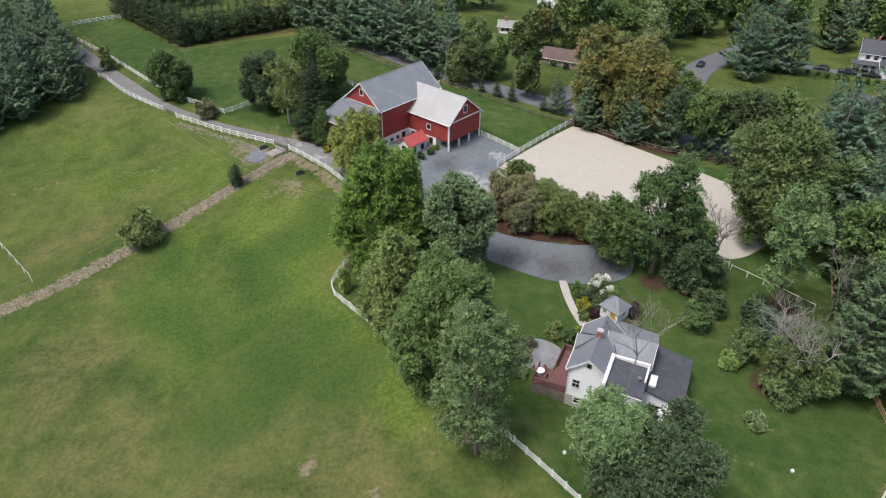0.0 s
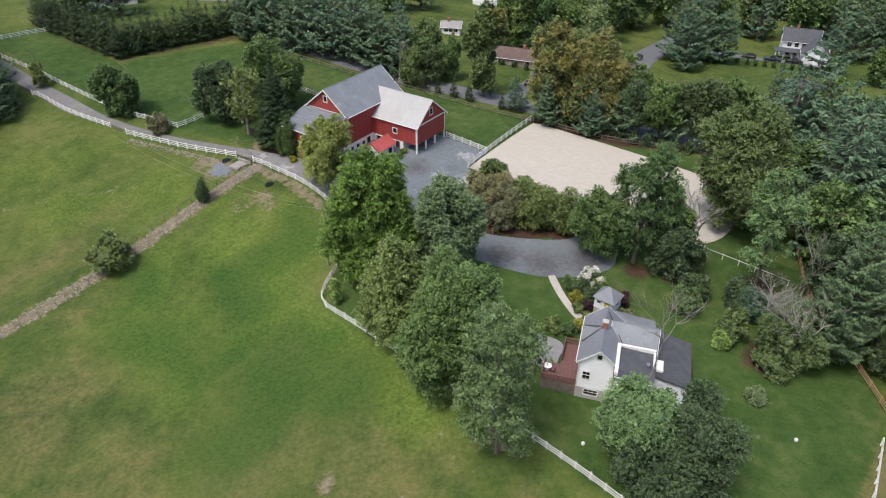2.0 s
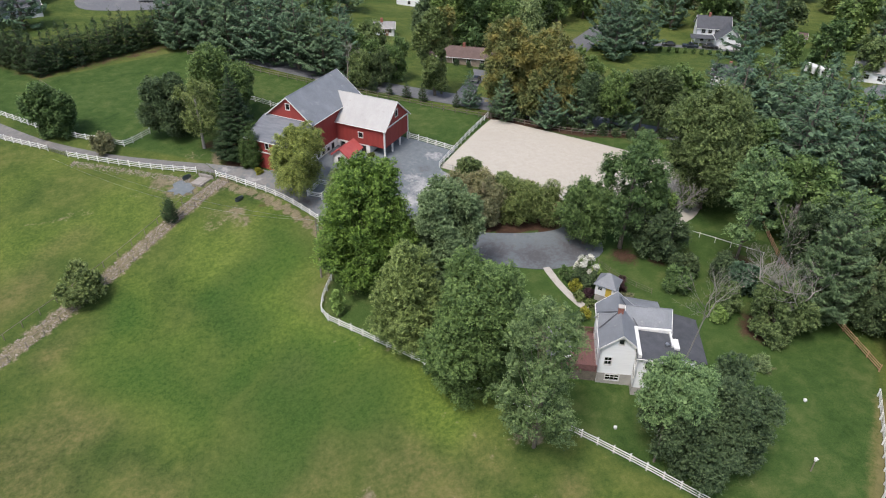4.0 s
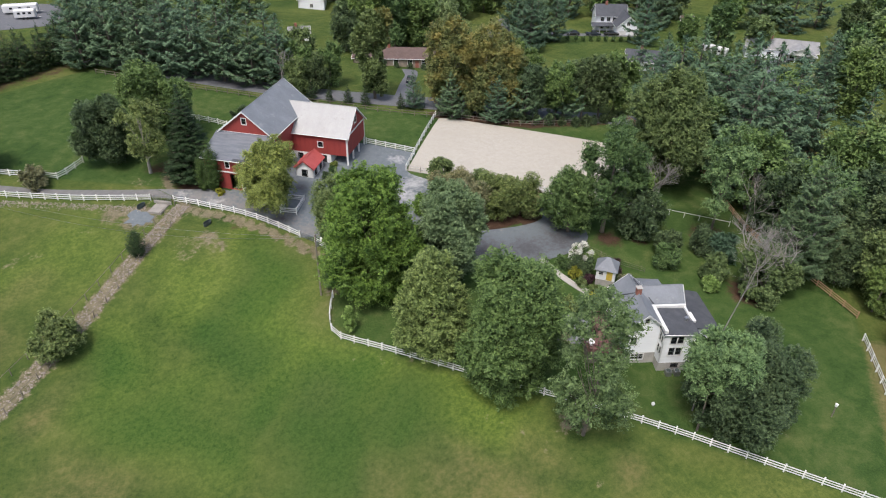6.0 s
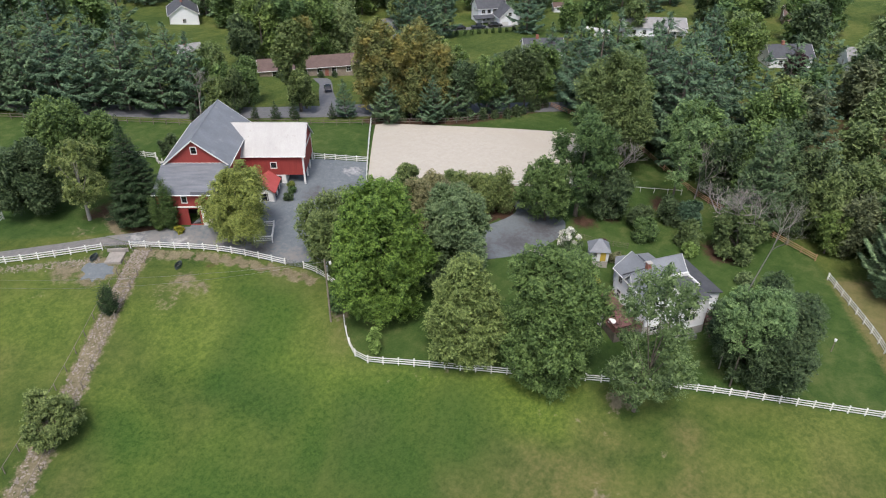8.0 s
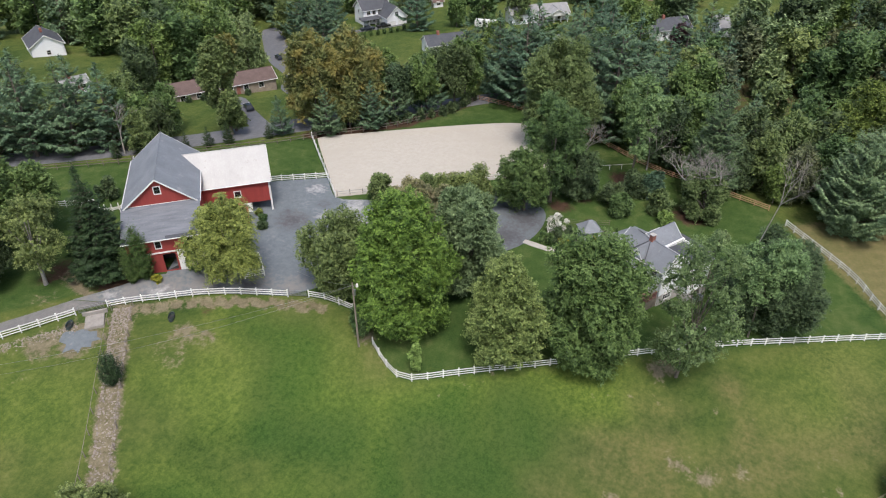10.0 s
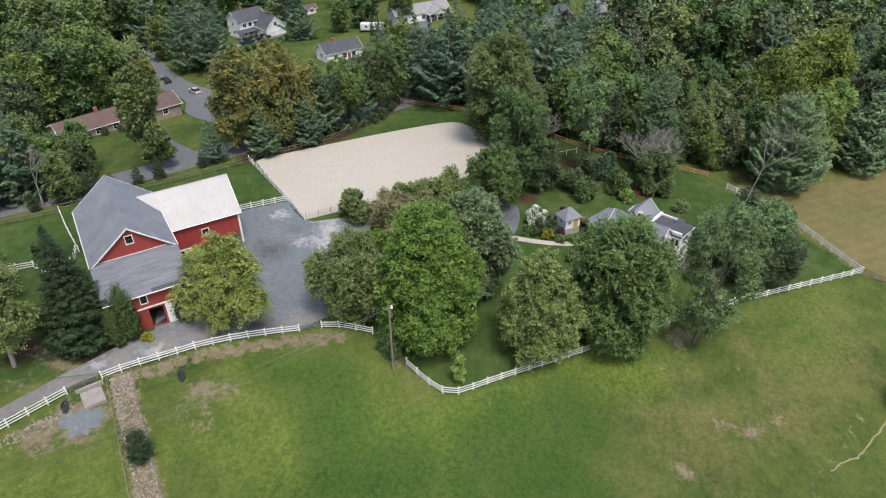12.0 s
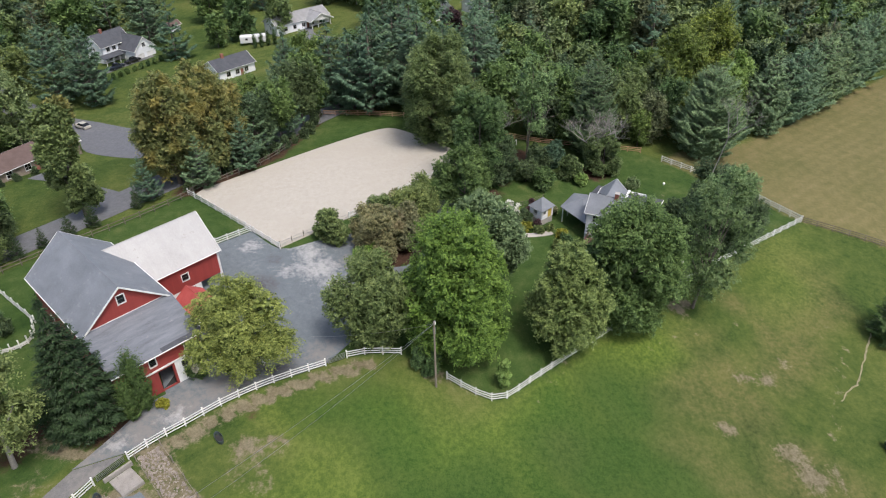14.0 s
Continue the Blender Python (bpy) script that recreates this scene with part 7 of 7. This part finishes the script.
# woods east of the arena and the lawn
EAST = "mixed wood east of the arena"
rng = np.random.default_rng(5)
spots = [(69.6, 105.2, "b0", 0.95), (74.0, 118.5, "p1", 1.3), (79.5, 118.2, "p2", 1.38), (86.5, 109.5, "p3", 1.4), (82.5, 101.8, "p0", 1.45), (77.0, 108, "p1", 1.4), (80.6, 93.2, "p2", 1.4), (69.2, 94.4, "p2", 1.5), (86, 91, "p0", 1.2), (76.5, 123.5, "p3", 1.1), (92.6, 115, "p0", 1.2), (88, 103.5, "b1", 1.15), (75, 101, "p3", 1.15), (74, 90, "p1", 1.15), (66, 88, "b1", 1.05), (62.5, 78.5, "b3", 0.95), (67, 78, "b1", 1.0), (64.5, 68.8, "b3", 0.9), (64.5, 60, "b2", 0.8), (67.5, 50, "b0", 0.85), (72, 26, "p2", 0.98), (79, 18, "p3", 0.98), (84.5, 12, "p0", 0.98), (90, 6, "p1", 0.98), (96, 0, "p2", 0.98), (102.5, -6, "p3", 1.0), (108.5, -12, "p0", 1.0), (115, -18, "p1", 1.0), (73.2, 57.4, "b2", 0.9), (60.5, 73, "b1", 0.75), (61.5, 64.5, "b3", 0.6), (61.0, 57.0, "b1", 0.55), (63.5, 54.0, "b5", 0.75), (62.6, 68.0, "b5", 0.6), (70.0, 64.0, "b3", 0.95), (68.5, 72.5, "b0", 0.95)]
taken = [(a, b) for a, b, *_ in spots]
houses = [(156, 108), (172, 90), (214, 46), (206, 124)]
tries = 0
while len(spots) < 215 and tries < 9000:
    tries += 1
    x, y = rng.uniform(58, 235), rng.uniform(-120, 134)
    if not inside_poly(WOODS, np.array([x]), np.array([y]))[0] or line_distance(WOODS + WOODS[:1], np.array([x]), np.array([y]))[0] < 3.0:
        continue
    if min(math.dist((x, y), q) for q in taken) < 5.6 or min(math.dist((x, y), q) for q in houses) < 13:
        continue
    if math.dist((x, y), (107, 52)) < 11:
        continue
    taken.append((x, y))
    kind = "p" if rng.random() < (0.55 if y > 85 else 0.18) else "b"
    spots.append((x, y, kind + str(rng.integers(0, 4 if kind == "p" else 6)), rng.uniform(0.75, 1.15)))
for x, y, k, s in spots:
    if k[0] == "p" and abs(x + y - 97) < 2.5:
        plant("pine_tree", x, y, PINES_PALE[int(k[1]) % 2], "pale blue-green pine in a row along the meadow", group=EAST, scale=s * 1.06)
    elif k[0] == "p":
        plant("pine_tree", x, y, (PINES if x < 92 else PINES_FAR)[int(k[1])], "tall blue-green pine in mixed woodland", group=EAST, scale=s)
    else:
        plant("woodland_tree", x, y, (WOODS_STOCK if x < 92 else WOODS_FAR)[int(k[1])], "broad-leaved tree in mixed woodland", group=EAST, scale=s)
plant("shrub", 8.7, 110.8, broadleaf(3.4, 3.2, 0.0, 6000, 0.2, 39, 16, 0.4, mat=L_BRIGHT, trunk=0.08, clump=0.4), "low bright green vine-covered mound by the yard", "shrub")
plant("dead_tree", 61.5, 44.5, dead_tree(8, 270, 0.5, 0.14, 5), "bare pale tree at the wood's edge")
plant("dead_tree", 58.8, 82.0, dead_tree(12, 271, 0.5, 0.2, 5), "bare leaning tree at the wood's edge")

# trees among the neighbouring houses
FAR = "trees among the neighbouring houses"
far = [(131, 189, "p2", 1.1), (148.6, 119.8, "b3", 0.85), (157.1, 120.6, "b1", 0.8), (46, 206, "b0", 1.15), (54, 203, "b1", 1.2), (60, 199, "b4", 1.05), (54, 212, "b1", 1.25), (46, 216, "b3", 1.3), (38, 210, "b1", 1.1), (62, 211, "b4", 1.05), (66, 220, "b3", 1.1), (30, 206, "b3", 0.9), (72, 226, "b1", 1.1),
       (88.5, 195, "p0", 1.15), (91, 206, "p1", 1.15), (99, 206, "p3", 1.1), (105, 204, "p2", 1.0), (150, 205, "p1", 1.2), (157, 207, "p2", 1.1), (112, 236, "p0", 1.1), (120, 240, "b1", 1.1), (101, 222, "b2", 0.9), (78, 150, "b1", 0.6), (95, 144, "p1", 0.8), (98, 138, "b1", 0.9), (84, 141, "p3", 0.95), (148, 172, "b0", 0.95), (152, 160, "b2", 0.8), (140, 178, "b1", 0.7), (187, 152, "b3", 1.0), (192, 144, "b0", 1.1), (183, 138, "b4", 1.1), (176, 132, "b1", 1.0), (150, 126, "b0", 1.0), (142, 118, "b2", 1.0), (132, 122, "p1", 1.0), (124, 116, "p0", 1.1), (128, 110, "b1", 1.1), (170, 108, "b3", 1.0), (180, 116, "b1", 1.0), (196, 112, "b0", 1.0), (190, 176, "p3", 1.2), (182, 184, "p0", 1.2), (176, 192, "b1", 1.2), (168, 214, "b3", 1.2), (158, 222, "p1", 1.2), (146, 228, "b1", 1.25), (134, 234, "p2", 1.2), (122, 250, "b3", 1.2), (106, 252, "b1", 1.2), (92, 246, "b0", 1.2), (80, 240, "b3", 1.2), (66, 236, "b1", 1.2), (196, 190, "b0", 1.2), (204, 176, "p2", 1.2), (210, 160, "b1", 1.2), (206, 140, "b3", 1.1), (222, 150, "p1", 1.2), (220, 120, "b0", 1.2), (230, 100, "b1", 1.2), (52, 256, "b0", 1.2), (56, 246, "b2", 1.1), (14, 252, "p1", 1.1), (4, 246, "b1", 1.1), (-8, 240, "p2", 1.1), (-16, 230, "p3", 1.1), (-24, 238, "b3", 1.1), (-72, 232, "b1", 1.1), (-84, 236, "p1", 1.2), (-96, 240, "b3", 1.2), (-34, 246, "p1", 1.1)]
for k in range(70):
    a = rng.uniform(0, 1)
    x, y = -110 + a * 350, 262 + rng.uniform(0, 60) - max(0, (a - 0.6)) * 190
    if math.dist((x, y), (42, 268)) > 14:
        far.append((x, y, ("b%d" % rng.integers(0, 6)) if rng.random() < 0.7 else "p%d" % rng.integers(0, 4), rng.uniform(1.0, 1.35)))
for x, y, k, s in far:
    if -84 < x < -42 and 228 < y < 285:
        continue
    near = y < 225 and x < 130
    stock = (PINES if near else PINES_FAR) if k[0] == "p" else (WOODS_STOCK if near else WOODS_FAR)
    plant("pine_tree" if k[0] == "p" else "garden_tree", x, y, stock[int(k[1])], "blue-green pine among houses" if k[0] == "p" else "broad-leaved tree among houses", group=FAR, scale=s)
for k in range(4):
    plant("arborvitae", 136.0 + k * 1.0, 164.5 - k * 1.9, arb, "columnar arborvitae beside a white camper", "evergreen", 0.55, group="arborvitae beside the camper")
for k in range(9):
    plant("hedge_shrub", 110 + k * 2.4, 202.6 - k * 1.15, CLIPPED[1], "low clipped hedge along a driveway", "shrub", 0.8, group="hedge along the driveway")
for k in range(5):
    plant("foundation_shrub", 31 + k * 3.2, 190.2 - k * 1.85, CLIPPED[0], "clipped foundation shrub at the ranch house", "shrub", 0.8, group="shrubs at the ranch house")
plant("plum_tree", 147.0, 101.0, broadleaf(6.5, 3.2, 0.4, 4000, 0.32, 300, 14, 0.42, mat=L_PURPLE, trunk=0.15), "purple-leaved tree beside a white house")


# ---- small things ----
def utility_pole():
    x, y = -17.2, 99.0
    p = thing("utility_pole", pose(x, y, ground(x, y)), "weathered wooden utility pole with a lamp and wires", "utility pole")
    Shape().tube([(0, 0, -1), (0, 0, 11.4)], [0.16, 0.11], 9).part("pole", POLE_WOOD, p)
    Shape().tube([(0.15, 0, 10.6), (0.5, 0, 10.75), (0.9, 0, 10.6)], [0.03, 0.03, 0.03], 6).part("lamp_arm", STEEL, p)
    Shape().tube([(0.9, 0, 10.65), (0.9, 0, 10.3), (0.9, 0, 10.15)], [0.12, 0.22, 0.16], 9).part("lamp_head", WHITE, p)
    Shape().tube([(0.25, 0, 9.2), (0.25, 0, 10.1)], [0.2, 0.2], 10).part("transformer", STEEL, p)
    for end, sag in (((-47, 50, 4), 3.0), ((-58, 66, 3.5), 3.0), ((12, 30, -1.0), 1.6)):
        a, b = Vector((0, 0, 11.0)), Vector(end)
        path = [a.lerp(b, i / 12) - Vector((0, 0, sag * 4 * (i / 12) * (1 - i / 12))) for i in range(13)]
        Shape().tube(path, [0.018] * 13, 4).part("wire", STEEL, p)


utility_pole()


def lane_pole(x, y, h):
    p = thing("utility_pole", pose(x, y, ground(x, y)), "weathered wooden pole beside the lane", "utility pole")
    Shape().tube([(0, 0, -0.8), (0, 0, h)], [0.14, 0.1], 8).part("pole", POLE_WOOD, p)
    Shape().box(-0.9, -0.05, h - 0.7, 0.9, 0.05, h - 0.58).part("crossarm", WEATHERED, p)


lane_pole(-88.5, 178.5, 8.5)


def stone_mesh(seed):
    rng = np.random.default_rng(seed)
    bm = bmesh.new()
    bmesh.ops.create_icosphere(bm, subdivisions=1, radius=0.5)
    for v in bm.verts:
        v.co *= rng.uniform(0.65, 1.2)
        v.co.z *= 0.6
    me = bpy.data.meshes.new("stone")
    bm.to_mesh(me)
    bm.free()
    me.materials.append(STONE)
    return me


def stone_ditch():
    rng = np.random.default_rng(8)
    x0, y0 = DITCH[0]
    base = Vector((x0, y0, ground(x0, y0)))
    d = thing("stone_ditch", Matrix.Translation(base), "drainage ditch lined with loose brown riprap stones", "ditch")
    stock = [stone_mesh(400 + k) for k in range(6)]
    line = smooth_line(DITCH, 0.6)
    dist = np.cumsum([0] + [math.dist(a, b) for a, b in zip(line, line[1:])])
    V, F, n = [], [], 0
    for k in range(3200):
        s = dist[-1] * rng.random() ** 1.5
        i = min(int(np.searchsorted(dist, s)), len(line) - 1)
        w = rng.uniform(-1, 1)
        wide = 1.25 * (1.0 if s < 25 else 1.15)
        dx, dy = line[i][0] - line[i - 1][0], line[i][1] - line[i - 1][1]
        q = math.hypot(dx, dy) or 1
        back = rng.random()
        x, y = line[i][0] - dx * back - dy / q * w * wide, line[i][1] - dy * back + dx / q * w * wide
        r = rng.uniform(0.16, 0.46)
        p = Vector((x, y, ground(x, y) - 0.10 * (1 - w * w) + r * 0.08)) - base
        m = Matrix.Translation(p) @ Euler((rng.uniform(-0.4, 0.4), rng.uniform(-0.4, 0.4), rng.uniform(0, 6.28))).to_matrix().to_4x4() @ Matrix.Diagonal((r, r * rng.uniform(0.7, 1.1), r, 1))
        if n < 280 and s < 12:
            put("stone", stock[k % 6], d, m)
            n += 1
        else:
            me = stock[k % 6]
            b = len(V)
            V += [m @ v.co for v in me.vertices]
            F += [tuple(b + j for j in f.vertices) for f in me.polygons]
    put("riprap", mesh_from("riprap", V, F, STONE), d)["kind"] = "stuff"


stone_ditch()


def bank_stones():
    rng = np.random.default_rng(9)
    stock = [stone_mesh(420 + k) for k in range(4)]
    V, F = [], []
    line = smooth_line([(-37.5, 134.2), (-45, 138.4), (-60, 147.2)], 0.6)
    for k in range(900):
        x, y = line[rng.integers(0, len(line))]
        off = rng.random() ** 1.8 * 1.6
        x, y = x - 0.55 * off + rng.normal() * 0.2, y - 0.83 * off + rng.normal() * 0.2
        r = rng.uniform(0.10, 0.28)
        m = Matrix.Translation((x, y, ground(x, y) + r * 0.1)) @ Euler((rng.uniform(-0.4, 0.4), 0, rng.uniform(0, 6.28))).to_matrix().to_4x4() @ Matrix.Scale(r, 4)
        b = len(V)
        V += [m @ v.co for v in stock[k % 4].vertices]
        F += [tuple(b + j for j in f.vertices) for f in stock[k % 4].polygons]
    tagged(new("bank_stones", mesh_from("bank_stones", V, F, STONE)), "loose brown stones spilling down below the lane fence", "stones", "", "stuff")


bank_stones()


def culvert_slab():
    x, y = -35.6, 132.6
    s = thing("culvert_slab", pose(x, y, ground(x, y), 0, 0, -38), "pale concrete slab beside the stone ditch", "slab")
    Shape().box(-1.3, -1.5, -0.4, 1.3, 1.5, 0.26).part("slab", OLD_CONCRETE, s, bevel=0.05)
    Shape().box(-1.7, 1.6, -0.4, 1.7, 1.9, 0.75).part("head_wall", OLD_CONCRETE, s, bevel=0.04)


culvert_slab()


def water_trough(x, y, turn, label):
    t = thing("water_trough", pose(x, y, ground(x, y), 0, 0, turn), label, "trough")
    s, n = Shape(), 14
    rings = []
    for scale, z in ((0.92, 0.0), (1.0, 0.55), (0.93, 0.55), (0.86, 0.08)):
        rings += [(1.0 * scale * math.cos(2 * math.pi * k / n), 0.45 * scale * math.sin(2 * math.pi * k / n), z) for k in range(n)]
    s.add(rings, [(r * n + k, r * n + (k + 1) % n, (r + 1) * n + (k + 1) % n, (r + 1) * n + k) for r in range(3) for k in range(n)])
    s.part("tub", LAMP_GREY, t)
    Shape().box(-0.7, -0.3, 0.02, 0.7, 0.3, 0.12).part("bottom", BLACK_RUBBER, t)


water_trough(-28.8, 124.4, 40, "dark oval water trough on worn ground")
water_trough(-38.2, 134.6, 40, "dark trough beside the concrete slab")


def white_ball(x, y):
    b = thing("garden_ball", pose(x, y, ground(x, y)), "white ball-shaped garden ornament on the lawn", "ornament", "white garden balls")
    me = bpy.data.meshes.new("ball")
    bm = bmesh.new()
    bmesh.ops.create_uvsphere(bm, u_segments=16, v_segments=10, radius=0.25)
    for v in bm.verts:
        v.co.z = max(v.co.z, -0.2) + 0.26
    bm.to_mesh(me)
    bm.free()
    me.materials.append(WHITE)
    put("ball", me, b)
    Shape().tube([(0, 0, -0.05), (0, 0, 0.1)], [0.2, 0.15], 12).part("foot", CONCRETE, b)


white_ball(42.7, 55.1)
white_ball(15.3, 58.1)


def lamp_post(x, y):
    p = thing("lamp_post", pose(x, y, ground(x, y)), "thin pale lamp post standing on the lawn", "lamp post")
    Shape().tube([(0, 0, -0.3), (0, 0, 2.0)], [0.08, 0.07], 7).part("post", POLE_WOOD, p)
    Shape().box(-0.13, -0.13, 2.0, 0.13, 0.13, 2.35).part("box", WHITE, p)
    Shape().box(-0.2, -0.2, 2.35, 0.2, 0.2, 2.4).box(-0.17, -0.17, 2.4, 0.17, 0.17, 2.54, taper=0.9).part("cap", WHITE, p)


lamp_post(35.6, 45.4)


def patio_set(x, y, z):
    t = thing("patio_table", pose(x, y, z), "round white patio table on the deck", "table")
    Shape().tube([(0, 0, 0.70), (0, 0, 0.74)], [0.62, 0.62], 18).part("tabletop", WHITE, t)
    Shape().tube([(0, 0, 0), (0, 0, 0.7)], [0.05, 0.05], 8).part("stem", WHITE, t)
    Shape().tube([(0, 0, 0.0), (0, 0, 0.05)], [0.3, 0.25], 10).part("foot", WHITE, t)
    for k in range(4):
        a = math.radians(45 + 90 * k)
        c = thing("patio_chair", pose(x + 0.95 * math.cos(a), y + 0.95 * math.sin(a), z, 0, 0, math.degrees(a) + 90), "dark patio chair at the round table", "chair", "patio chairs")
        Shape().box(-0.24, -0.24, 0.40, 0.24, 0.24, 0.45).part("seat", DECKING, c)
        Shape().box(-0.24, -0.26, 0.45, 0.24, -0.21, 0.9).part("backrest", DECKING, c)
        for sx in (-0.2, 0.2):
            for sy in (-0.2, 0.2):
                Shape().box(sx - 0.02, sy - 0.02, 0, sx + 0.02, sy + 0.02, 0.4).part("leg", DECKING, c)


patio_set(13.4, 69.8, -3.13)


def car(x, y, turn, paint, label, pickup=False):
    c = thing("pickup_truck" if pickup else "car", pose(x, y, ground(x, y) + 0.06, 0, 0, turn), label, "pickup" if pickup else "car")
    prof = [(-2.3, 0.35), (2.3, 0.35), (2.32, 0.75), (1.3, 0.95), (-2.25, 1.0)] if not pickup else [(-2.7, 0.4), (2.6, 0.4), (2.62, 0.95), (1.2, 1.1), (-2.7, 1.1)]
    cab = [(0.95, 0.93), (0.35, 1.45), (-1.3, 1.48), (-2.0, 0.97)] if not pickup else [(1.2, 1.08), (0.7, 1.75), (-0.7, 1.78), (-0.9, 1.08)]

    def extrude(outline, w, w2):
        s = Shape()
        n = len(outline)
        L = [Vector((a, -(w if i < 2 or n == 5 else w2), b)) for i, (a, b) in enumerate(outline)]
        R = [Vector((p.x, -p.y, p.z)) for p in L]
        return s.add(L + R, [tuple(range(n)), tuple(range(2 * n - 1, n - 1, -1))] + [(i, i + n, (i + 1) % n + n, (i + 1) % n) for i in range(n)])
    extrude(prof, 0.9, 0.9).part("body", paint, c, bevel=0.06)
    if not pickup:
        cab = [cab[0], cab[3], cab[2], cab[1]]
    else:
        cab = [cab[0], cab[3], cab[2], cab[1]]
    extrude(cab, 0.84, 0.66).part("cabin_glass", GLASS_DARK, c)
    Shape().box(min(a for a, _ in cab[2:]) + 0.1, -0.62, max(b for _, b in cab) - 0.01, max(a for a, _ in cab[2:]) - 0.05, 0.62, max(b for _, b in cab) + 0.04).part("roof", paint, c)
    for wx in (-1.4, 1.45):
        for wy in (-0.86, 0.86):
            wheel = Shape().tube([(wx, wy - 0.11, 0.33), (wx, wy + 0.11, 0.33)], [0.33, 0.33], 14).part("wheel", BLACK_RUBBER, c)
            put("rim", Shape().tube([(wx, wy - 0.12, 0.33), (wx, wy + 0.12, 0.33)], [0.18, 0.18], 10).mesh("rim", STEEL), wheel)
    for wy in (-0.65, 0.65):
        Shape().box(2.28, wy - 0.16, 0.62, 2.36, wy + 0.16, 0.78).part("headlight", WHITE, c)


GLASS_DARK = surface("tinted_car_glass", (0.010, 0.012, 0.014), (0.020, 0.024, 0.028), 2, 10, 0.08)
PAINT_DARK = surface("dark_blue_car_paint", (0.012, 0.016, 0.026), (0.022, 0.028, 0.042), 1, 12, 0.25)
PAINT_BLACK = surface("black_car_paint", (0.010, 0.010, 0.011), (0.020, 0.020, 0.022), 1, 12, 0.25)
PAINT_BEIGE = surface("beige_car_paint", (0.38, 0.36, 0.30), (0.46, 0.44, 0.38), 1, 12, 0.3)
PAINT_WHITE = surface("white_car_paint", (0.60, 0.60, 0.60), (0.72, 0.72, 0.72), 1, 12, 0.3)
car(117.3, 209.2, 150, PAINT_BLACK, "black car parked in a driveway")
car(123.6, 205.6, -28, PAINT_DARK, "dark blue pickup parked in a driveway", True)
car(129.5, 202.8, -28, PAINT_BLACK, "black pickup parked before a garage", True)
car(69.8, 189.4, 60, PAINT_BEIGE, "beige car parked at the side road")
car(35.2, 173.6, 59, PAINT_DARK, "dark blue car in a ranch driveway")
car(78.0, 205.0, 58, PAINT_DARK, "dark car parked along the side road")


def camper(x, y, turn, length, label):
    c = thing("camper_trailer", pose(x, y, ground(x, y), 0, 0, turn), label, "trailer")
    Shape().box(-length / 2, -1.2, 0.6, length / 2, 1.2, 3.0).part("body", PAINT_WHITE, c, bevel=0.25)
    for k in range(3):
        wx = -length / 2 + length * (k + 1) / 4
        Shape().box(wx - 0.4, -1.23, 1.7, wx + 0.4, -1.19, 2.3).part("window", GLASS_DARK, c)
    for wx in (-0.5, 0.5):
        for wy in (-1.05, 1.05):
            Shape().tube([(wx, wy - 0.12, 0.36), (wx, wy + 0.12, 0.36)], [0.36, 0.36], 12).part("wheel", BLACK_RUBBER, c)
    Shape().tube([(length / 2, 0, 0.6), (length / 2 + 1.2, 0, 0.5)], [0.06, 0.05], 6).part("drawbar", STEEL, c)


camper(141.5, 166.5, -75, 8.5, "long white camper trailer parked on grass")
camper(50.5, 160.5, -30, 6.5, "white trailer parked beside the side road")
camper(-52.5, 270.5, -12, 10, "long white camper trailer on an asphalt lot")
camper(-51.5, 263.5, -12, 6, "small white box trailer on an asphalt lot")
car(-62.5, 268.5, 205, PAINT_WHITE, "white utility pickup on an asphalt lot", True)
car(52.1, 149.9, -32, PAINT_BEIGE, "silver car on the street behind the arena")
camper(160, 84, -50, 7, "white trailer among trees")
